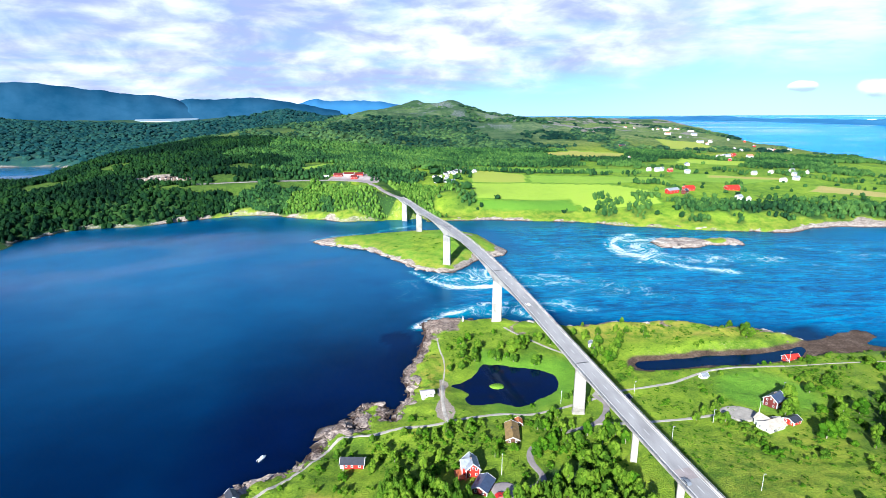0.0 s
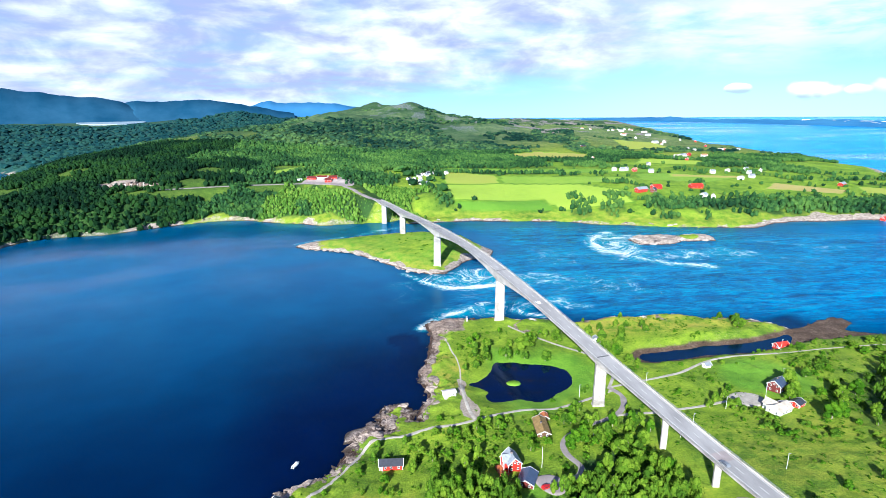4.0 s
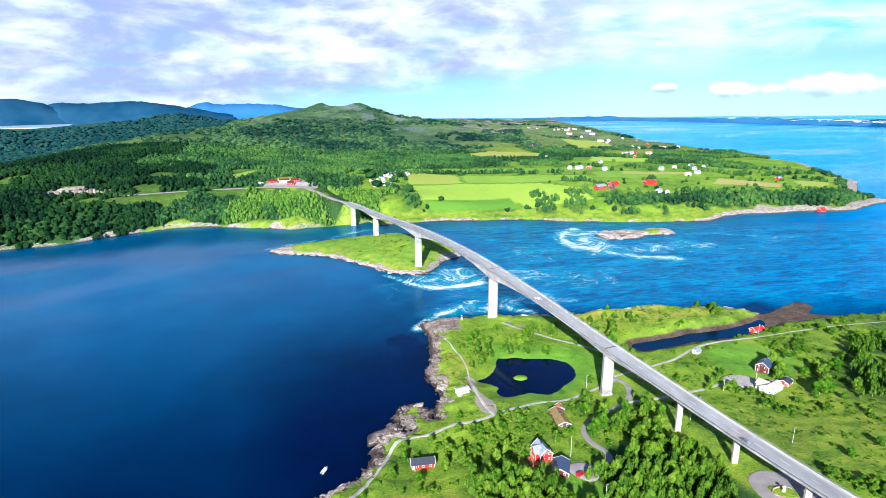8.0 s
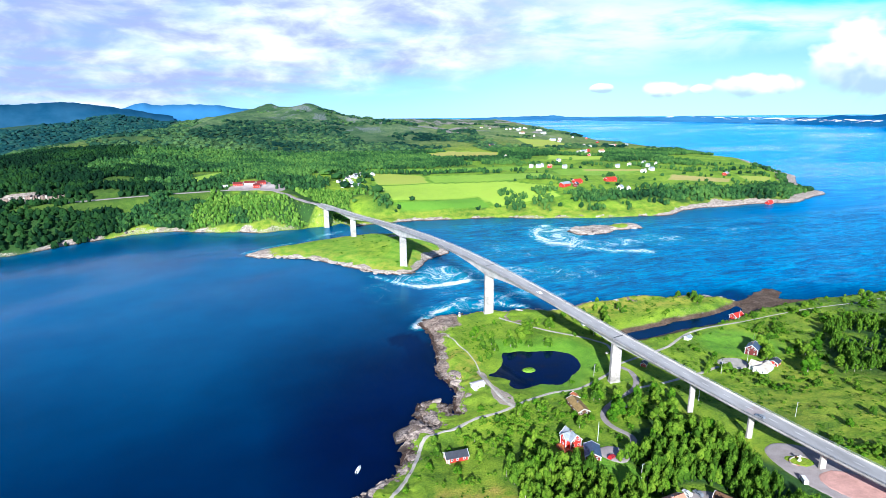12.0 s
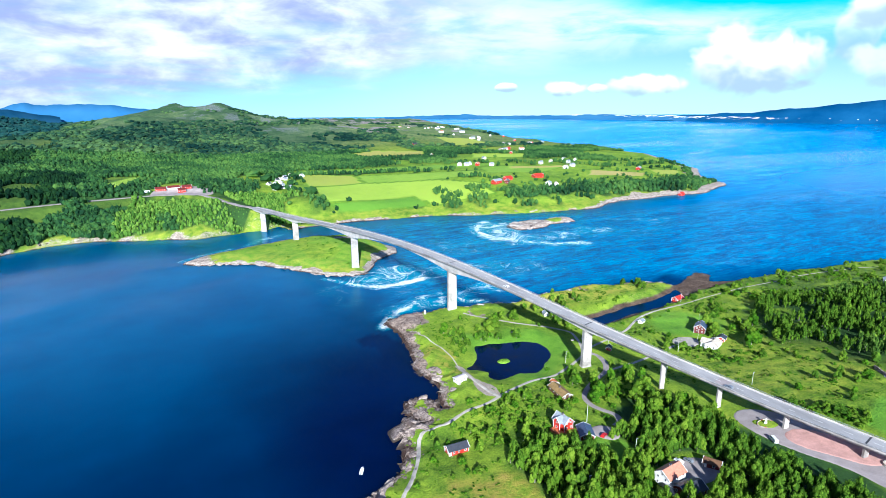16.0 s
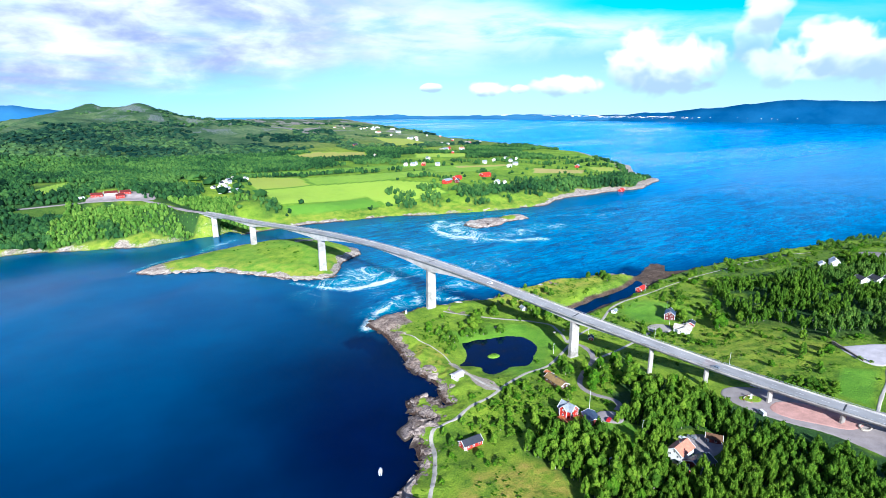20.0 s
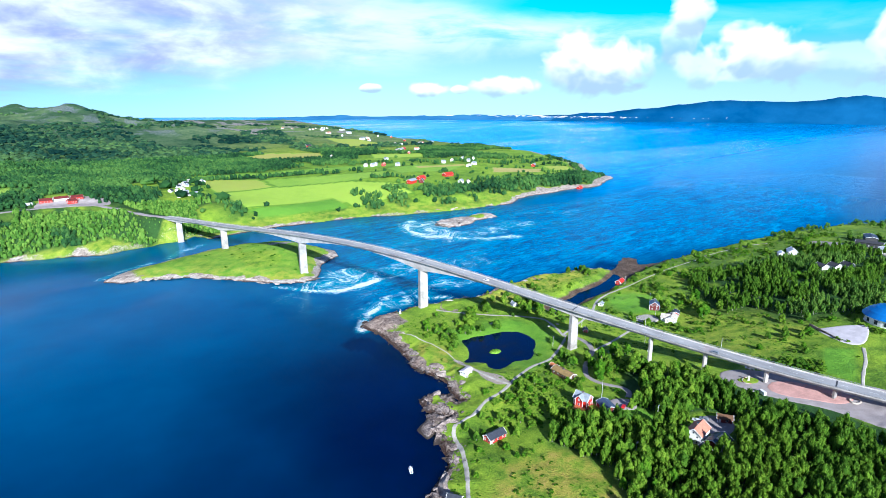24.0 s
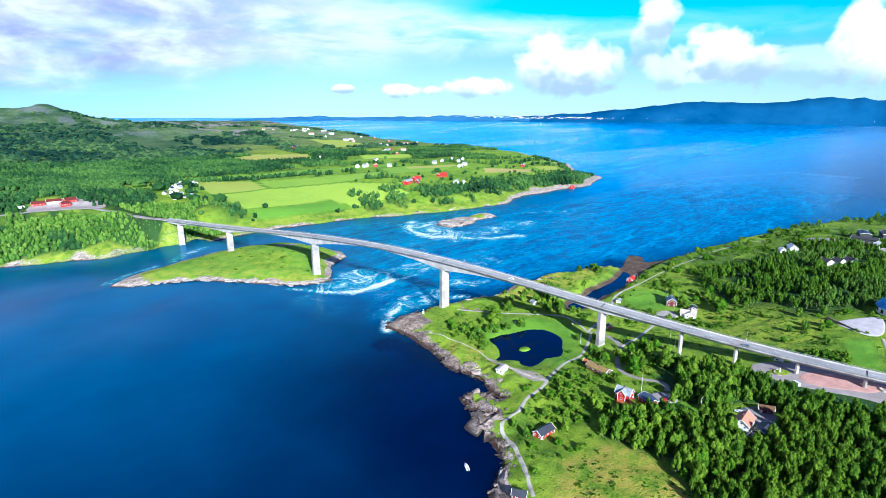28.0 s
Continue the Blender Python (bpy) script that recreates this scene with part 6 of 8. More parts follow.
for i, (x, y, yaw, l, w, wl, rf) in enumerate(FARM):
    tone = {RED.name: "red", WHITE.name: "white", DARK_RED.name: "dark red"}[wl.name]
    gabled_house("barn" if wl is not WHITE else "farmhouse", x, y, yaw, l, w, 4.4, 3.0, wl, rf, "%s boarded %s among far fields" % (tone, "barn" if wl is not WHITE else "farmhouse"), far_z, windows=3, chimney=wl is WHITE, door=False, group="farm buildings across the strait", category="farm building")
rv = random.Random(3)
for i in range(30):
    x, y = (rv.uniform(820, 1130), rv.uniform(1560, 2400)) if i < 24 else (rv.uniform(480, 860), rv.uniform(1080, 1450))
    if float(inside(FAR_LAND, np.array(x), np.array(y))) > 40:
        gabled_house("farmhouse", x, y, rv.random() * 90, rv.uniform(8, 12), 7, 3.8, 2.6, WHITE if i % 5 else RED, (GREY_ROOF, CREAM_ROOF, PINK_TILE)[i % 3], "small boarded house on the far open coast", far_z, windows=1, chimney=False, door=False, group="houses of the far coast", category="house")
for i in range(20):
    y = 972 + (i + rv.random()) * 7.6
    x = 6 + (y - 972) * 0.46 + rv.random() * 44
    gabled_house("cabin", x, y, rv.random() * 90, rv.uniform(5.5, 8.5), 5.2, 2.6, 1.9, WHITE, (GREY_ROOF, SLATE, GREY_ROOF, CREAM_ROOF)[i % 4], "tiny white cabin in a hamlet across the strait", far_z, windows=1, chimney=False, door=False, group="hamlet of white cabins", category="cabin")
for i, (x, y, l) in enumerate(((-140, 990, 15), (-122, 990, 17), (-104, 986, 14), (-112, 977, 11))):
    gabled_house("roadside_hall", x, y, -8 + 4 * i, l, 8.5, 3.4, 2.4, WHITE if i == 1 else RED, DARK_RED, "red roadside inn building with red roof", far_z, windows=4, chimney=False, door=False, group="red roadside buildings", category="building")
lorry = thing("lorry", pose(-160, 984, float(far_z(-160, 984)) + 0.6, 0, 0, 10), "white lorry parked beside the red buildings", "lorry")
part("box_body", Geo().box(-7, -1.3, 1.0, 4, 1.3, 4.0), CAR_WHITE, lorry)
part("cab", Geo().box(4.3, -1.25, 0.6, 6.6, 1.25, 3.2, 0.1), CAR_WHITE, lorry)
for px in (-5, -3.6, 5.3):
    for sd in (-1.1, 1.1):
        part("wheel", Geo().wheel(px, sd, 0.5, 0.5, 0.35), RUBBER, lorry)


def car(x, y, yaw, paint, label, z=None, van=False, name="car"):
    z = float(near_z(x, y)) + 0.3 if z is None else z
    ob = thing(name, pose(x, y, z, 0, 0, yaw), label, name)
    h = 2.2 if van else 1.45
    prof = [(-2.2, 0.35), (2.2, 0.35), (2.2, 0.85), (1.1, 0.98), (0.45, h), (-1.5, h), (-2.15, 0.95)] if not van else [(-2.7, 0.35), (2.6, 0.35), (2.6, 1.1), (1.8, 1.3), (1.3, h), (-2.7, h)]
    part("body", Geo().prism(prof, "y", -0.88, 0.88), paint, ob)
    glass = [(0.98, 1.0), (0.48, h - 0.08), (-1.45, h - 0.08), (-1.9, 1.0)] if not van else [(1.7, 1.35), (1.3, h - 0.15), (0.3, h - 0.15), (0.3, 1.3)]
    part("side_window", Geo().prism(glass, "y", -0.9, -0.86), GLASS, ob)
    part("side_window", Geo().prism(glass, "y", 0.86, 0.9), GLASS, ob)
    for px in (-1.4, 1.4):
        for sd in (-0.8, 0.8):
            wh = part("tyre", Geo().wheel(px, sd, 0.33, 0.33, 0.22), RUBBER, ob)
            part("rim", Geo().wheel(px, sd, 0.33, 0.19, 0.24, 8), STEEL, wh)
    return ob


car(28, 205, 20, CAR_RED, "red car parked beside the dark shed")
car(45, 168, 100, CAR_GREY, "grey car parked in the house yard")
car(41, 170, 95, CAR_WHITE, "white car parked in the house yard")
car(68, 246, 30, CAR_GREY, "grey car on the winding drive")
car(91, 157, 60, CAR_WHITE, "white camper van on the coach park", van=True, name="van")
car(118, 174, 105, CAR_WHITE, "white van in the shade under the bridge", van=True, name="van")
car(186, 262, 10, CAR_GREY, "dark car beside the garage")
car(float(deck_x(352)) - 1.6, 352, 101, CAR_WHITE, "white car driving over the bridge", float(deck_z(352)) + 0.07)
car(float(deck_x(192)) - 1.8, 188, 101, CAR_GREY, "grey car driving over the bridge", float(deck_z(188)) + 0.07)

boat = thing("motorboat", pose(-85, 253, 0.0, 0, 0, 60), "small white moored motorboat", "boat")
hull = Geo()
sta = [(-2.6, 0.85, 0.1), (-1, 1.0, 0.0), (1, 0.95, 0.0), (2.2, 0.5, 0.1), (3.0, 0.06, 0.3)]
hull.add([p for s, w, z in sta for p in ((s, -w, 0.75), (s, -w * 0.7, z - 0.3), (s, w * 0.7, z - 0.3), (s, w, 0.75))], [(a * 4 + b, a * 4 + b + 1, a * 4 + 5 + b, a * 4 + 4 + b) for a in range(4) for b in range(3)] + [(0, 1, 2, 3), (16, 17, 18, 19)] + [(a * 4, a * 4 + 4, a * 4 + 7, a * 4 + 3) for a in range(4)])
part("hull", hull, CAR_WHITE, boat)
part("cabin", Geo().box(-0.3, -0.6, 0.75, 1.4, 0.6, 1.5, 0.15), CAR_WHITE, boat)
part("windscreen", Geo().box(0.9, -0.5, 1.05, 1.42, 0.5, 1.4, 0.02), GLASS, boat)
part("outboard", Geo().box(-3.0, -0.2, 0.2, -2.6, 0.2, 1.2, 0.04), CHARCOAL, boat)

pole = thing("flagpole", pose(31, 221, float(near_z(31, 221))), "tall white flagpole beside the red house", "flagpole")
part("pole", Geo().tube(0, 0, -0.4, 11, 0.14, 0.08), WHITE, pole)
part("knob", Geo().tube(0, 0, 11, 11.3, 0.16, 0.1), STEEL, pole)
def lamp_post(x, y, label="slender street lamp beside the lane"):
    ob = thing("street_lamp", pose(x, y, float(near_z(x, y))), label, "street lamp", "lamps along the lanes")
    part("pole", Geo().tube(0, 0, -0.4, 8, 0.12, 0.08), WHITE, ob)
    part("lamp_head", Geo().box(-0.2, -0.2, 7.95, 1.0, 0.2, 8.15, 0.05), STEEL, ob)


for x, y in ((122, 300), (150, 262), (180, 270), (76, 292), (206, 290), (120, 245), (138, 200), (240, 335), (30, 186), (-8, 176), (108, 236)):
    lamp_post(x, y)
for x, y, yaw in ((104, 318, 30), (112, 316, 60), (74, 352, 20)):
    tb = thing("picnic_table", pose(x, y, float(near_z(x, y)), 0, 0, yaw), "weathered grey picnic table on the lawn", "table", "picnic tables")
    part("tabletop", Geo().box(-1.2, -0.5, 0.7, 1.2, 0.5, 0.78), CREAM_ROOF, tb)
    for sd in (-0.9, 0.9):
        part("bench", Geo().box(-1.2, sd - 0.18, 0.4, 1.2, sd + 0.18, 0.46), CREAM_ROOF, tb)
    for px in (-0.9, 0.9):
        part("trestle", Geo().box(px - 0.06, -0.9, 0.0, px + 0.06, 0.9, 0.7, 0.0), CREAM_ROOF, tb)

# sculpture ring and flower bed on the coach park
bed = thing("stone_circle", pose(116, 119, float(near_z(116, 119)) + 0.34), "ring of pale stones round a planted bed on the paving", "flower bed")
for i in range(18):
    a = 6.2832 * i / 18
    st = part("stone", Geo().box(-0.55, -0.4, -0.3, 0.55, 0.4, 0.55, 0.15), CREAM_ROOF, bed)
    st.matrix_local = pose(3.4 * math.cos(a), 2.4 * math.sin(a), 0, 0, 0, math.degrees(a) + 90)
ring = thing("traffic_ring", pose(102.5, 168.5, float(near_z(102.5, 168.5)) + 0.36), "yellow kerb ring with a pale abstract sculpture", "monument")
for i in range(24):
    a = 6.2832 * i / 24
    kb = part("kerb", Geo().box(-0.62, -0.14, -0.3, 0.62, 0.14, 0.16), ORANGE_WOOD if i % 5 == 0 else CREAM_ROOF, ring)
    kb.matrix_local = pose(4.8 * math.cos(a), 3.0 * math.sin(a), 0, 0, 0, math.degrees(a) + 90)
part("sculpture", Geo().box(-0.8, -0.5, -0.3, 0.8, 0.5, 1.0, 0.2).box(-0.35, -0.3, 0.9, 0.45, 0.3, 2.6, 0.12).box(-0.9, -0.2, 2.2, 0.6, 0.25, 2.7, 0.08), WHITE, ring, "pale abstract sculpture")

# ---------------------------------------------------------------- trees
ICO = bmesh.new()
bmesh.ops.create_icosphere(ICO, subdivisions=2, radius=1.0)
ICO_V = np.array([v.co for v in ICO.verts])
ICO_F = np.array([[v.index for v in f.verts] for f in ICO.faces])
ICO.free()
ICO = bmesh.new()
bmesh.ops.create_icosphere(ICO, subdivisions=1, radius=1.0)
ICO1_V = np.array([v.co for v in ICO.verts])
ICO1_F = np.array([[v.index for v in f.verts] for f in ICO.faces])
ICO.free()


def crown(seed, lumps, leaves, tall=1.0, fine=False, leaf=0.10):
    """A crown one metre high and about as wide, foot at z = 0: uneven lumps with loose leaf sprays on them."""
    r = np.random.RandomState(seed)
    bv, bf = (ICO_V, ICO_F) if fine else (ICO1_V, ICO1_F)
    V, F, o = [], [], 0
    cs, rs = [], []
    for i in range(lumps):
        h = 0.18 + 0.70 * (i + 0.5) / lumps
        wide = 0.36 * math.sin(math.pi * min(0.97, 0.30 + h * 0.70)) + 0.01
        a = i * 2.4 + r.rand()
        cs.append(np.array([math.cos(a) * wide * 0.72, math.sin(a) * wide * 0.72, h]))
        rs.append((0.090 + 0.088 * math.sin(math.pi * min(1, h * 1.05))) * (0.75 + 0.5 * r.rand()))
    for c, q in zip(cs, rs):
        d = bv * q * (1 + 0.5 * (r.rand(len(bv), 1) - 0.5)) * [1.08, 1.08, 1.1]
        V.append(d + c)
        F.append(bf + o)
        o += len(bv)
    for i in range(leaves):
        j = r.randint(lumps)
        d = r.randn(3)
        d /= np.linalg.norm(d)
        d[2] = abs(d[2]) * 0.8 + d[2] * 0.2
        c = cs[j] + d * rs[j] * (0.85 + 0.65 * r.rand()) * [1, 1, 1.3]
        u = np.cross(d, r.randn(3))
        u /= np.linalg.norm(u) + 1e-6
        w = np.cross(d, u) + 0.6 * d * (r.rand() - 0.3)
        s = leaf * (0.6 + 0.8 * r.rand())
        V.append(np.array([c - u * s * 0.5 - w * s * 0.5, c + u * s * 0.6 - w * s * 0.2, c + u * s * 0.1 + w * s * 0.7]))
        F.append(np.array([[o, o + 1, o + 2]]))
        o += 3
    v = np.concatenate(V)
    v[:, 2] = (v[:, 2] - 0.05) * tall
    return v, np.concatenate(F)


def far_crown(seed, leaves=7):
    """One uneven head of leaves for a tree seen from far away."""
    r = np.random.RandomState(seed)
    v = ICO1_V * (0.72 + 0.5 * r.rand(len(ICO1_V), 1)) * [0.5, 0.5, 0.56] + [0, 0, 0.46]
    V, F, o = [v], [ICO1_F], len(v)
    for i in range(leaves):
        d = r.randn(3)
        d /= np.linalg.norm(d)
        d[2] = abs(d[2])
        c = d * [0.47, 0.47, 0.55] + [0, 0, 0.46]
        V.append(c + 0.16 * r.randn(3, 3))
        F.append(np.array([[o, o + 1, o + 2]]))
        o += 3
    return np.concatenate(V), np.concatenate(F)


def spruce(seed, leaves=60):
    r = np.random.RandomState(seed)
    V, F, o = [], [], 0
    for i in range(7):
        z, q = 0.08 + i * 0.13, 0.26 * (1 - i / 7.6)
        m = 9
        ring = [(q * (0.7 + 0.6 * r.rand()) * math.cos(6.283 * k / m), q * (0.7 + 0.6 * r.rand()) * math.sin(6.283 * k / m), z - 0.05 * r.rand()) for k in range(m)]
        V.append(np.array(ring + [(0, 0, z + 0.22)]))
        F.append(np.array([[o + k, o + (k + 1) % m, o + m] for k in range(m)]))
        o += m + 1
    return np.concatenate(V), np.concatenate(F)


def scatter(name, template, x, y, z, size, wide, mat, label, category, seed=0, lean=0.0):
    """Many copies of a few crown shapes in one mesh."""
    r = np.random.RandomState(seed)
    V, F, o = [], [], 0
    which = r.randint(len(template), size=len(x))
    for k, (tv, tf) in enumerate(template):
        m = which == k
        if not m.any():
            continue
        a = r.rand(m.sum()) * 6.2832
        ca, sa = np.cos(a)[:, None], np.sin(a)[:, None]
        px = (tv[None, :, 0] * ca - tv[None, :, 1] * sa) * (size * wide)[m][:, None] + x[m][:, None]
        py = (tv[None, :, 0] * sa + tv[None, :, 1] * ca) * (size * wide)[m][:, None] + y[m][:, None]
        pz = tv[None, :, 2] * size[m][:, None] + z[m][:, None]
        v = np.stack([px, py, pz], -1).reshape(-1, 3)
        f = (tf[None] + (np.arange(m.sum()) * len(tv))[:, None, None]).reshape(-1, 3) + o
        V.append(v)
        F.append(f)
        o += len(v)
    me = raw_mesh(name, np.concatenate(V), np.concatenate(F), mat, False)
    return tagged(new(name, me), label, category, kind="stuff")


def candidates(x0, x1, y0, y1, step, seed):
    r = np.random.RandomState(seed)
    gx, gy = np.meshgrid(np.arange(x0, x1, step), np.arange(y0, y1, step))
    gx = (gx + (r.rand(*gx.shape) - 0.5) * step * 1.1).ravel()
    gy = (gy + (r.rand(*gy.shape) - 0.5) * step * 1.1).ravel()
    return gx, gy, r.rand(len(gx))


def keep_clear(x, y):
    ok = np.ones(x.shape, bool)
    for key, (l, w) in PATHS.items():
        ok &= along(l, x, y) > w / 2 + (4.2 if key == "drive" else 1.8)
    for cx, cy, q in YARDS:
        ok &= np.hypot(x - cx, y - cy) > q * 0.8
    ok &= inside(POND_EDGE, x, y) < -2.0
    ok &= inside([(90, 184), (106, 190), (126, 165), (142, 100), (140, 60), (84, 60), (86, 130), (80, 158)], x, y) < -4.0
    ok &= along(INLET, x, y) > 15
    ok &= np.abs(x - deck_x(y)) > 3.5
    for cx, cy, q in ((-38, 238, 8.5), (44, 255, 9), (177, 255, 10), (191, 260, 7), (240, 344, 9), (172, 316, 4), (114, 291, 4), (116, 366, 5), (47, 268, 4), (31, 221, 3), (-1, 302, 6), (-88, 217, 6), (496, 204, 17), (522, 207, 14), (534, 188, 15), (470, 183, 10), (462, 168, 11), (440, 172, 10), (488, 240, 20), (424, 252, 10), (412, 258, 8)):
        ok &= np.hypot(x - cx, y - cy) > q
    return ok


NEAR_CROWNS = [crown(s, 9, 285, 1.05, False, 0.084) for s in range(7)]
MID_CROWNS = [crown(60 + s, 7, 130, 1.05, False, 0.10) for s in range(6)]
BUSH_CROWNS = [crown(20 + s, 5, 105, 0.75, False, 0.115) for s in range(5)]
FAR_CROWNS = [far_crown(40 + s) for s in range(8)]
SPRUCES = [spruce(s) for s in range(4)]

x, y, u = candidates(-70, 480, 70, 320, 3.85, 11)
m = (woods(x, y) * (0.75 + (0.4 + 0.7 * (x > 200)) * fbm(x, y, 25, 3, 4)) > 0.42 + 0.3 * u - 0.12 * (x < 50) + 0.14 * ((x > 52) & (x < 104) & (y > 196))) & keep_clear(x, y)
x, y, u = x[m], y[m], u[m]
front = (y - 0.35 * x > 150) & (x < 110)
z = near_z(x, y) - 0.3
size = (5.6 + 6.2 * np.random.RandomState(5).rand(len(x)) ** 1.3) * (1 - 0.12 * (x > 120))
single = np.zeros(len(x), bool)
pick = np.where(front)[0]
single[pick[:: max(1, -(-len(pick) // 165))]] = True
dense = ~single
deep = fbm(x, y, 60, 3, 2) > 0.03
far_off = x > 215
for mask, mat, nm, kinds in ((dense & ~deep & ~far_off, LEAF, "birch_wood", NEAR_CROWNS), (dense & deep & ~far_off, LEAF_DEEP, "alder_wood", NEAR_CROWNS), (dense & ~deep & far_off, LEAF_COOL, "birch_wood", MID_CROWNS), (dense & deep & far_off, LEAF_DEEP, "alder_wood", MID_CROWNS)):
    scatter(nm, kinds, x[mask], y[mask], z[mask] + 0.5, size[mask], 0.40 + 0.26 * np.random.RandomState(6).rand(mask.sum()), mat, "dense young broadleaf wood on the slope", "wood", 3)
trunks = Geo()
for i in np.where(dense)[0]:
    h = size[i]
    if x[i] < 260:
        trunks.tube(x[i], y[i], z[i] - 0.2, z[i] + h * 0.7, 0.10, 0.05, 4)
tagged(new("wood_trunks", trunks.mesh("wood_trunks", BARK)), "slim pale trunks of the young wood", "trunks", kind="stuff")

tree_kinds = []
for s in range(5):
    cv, cf = crown(70 + s, 9, 330, 1.0, True, 0.060)
    tree_kinds.append((raw_mesh("crown", cv * [0.78, 0.78, 1.0] + [0, 0, 0.06], cf, (LEAF, LEAF_DEEP, LEAF_BRIGHT, LEAF, LEAF)[s]), s))
trunk_geo = Geo().tube(0, 0, -0.04, 0.55, 0.022, 0.012, 7, (0.01, 0.01))
for i, (dx, dy, z0) in enumerate(((0.2, 0.05, 0.28), (-0.16, 0.14, 0.34), (0.04, -0.2, 0.4), (-0.1, -0.1, 0.45))):
    trunk_geo.tube(0.005, 0.005, z0, z0 + 0.26, 0.009, 0.004, 5, (dx, dy))
TRUNK = trunk_geo.mesh("trunk", BARK)


def tree(x, y, size, wide, kind, label, group):
    ob = thing("tree", pose(x, y, float(near_z(x, y)) - 0.15, 0, 0, (x * 37 + y * 91) % 360), label, "tree", group)
    ob.scale = (size * wide, size * wide, size)
    part("trunk", TRUNK, None, ob)
    part("crown", tree_kinds[kind][0], None, ob)
    return ob


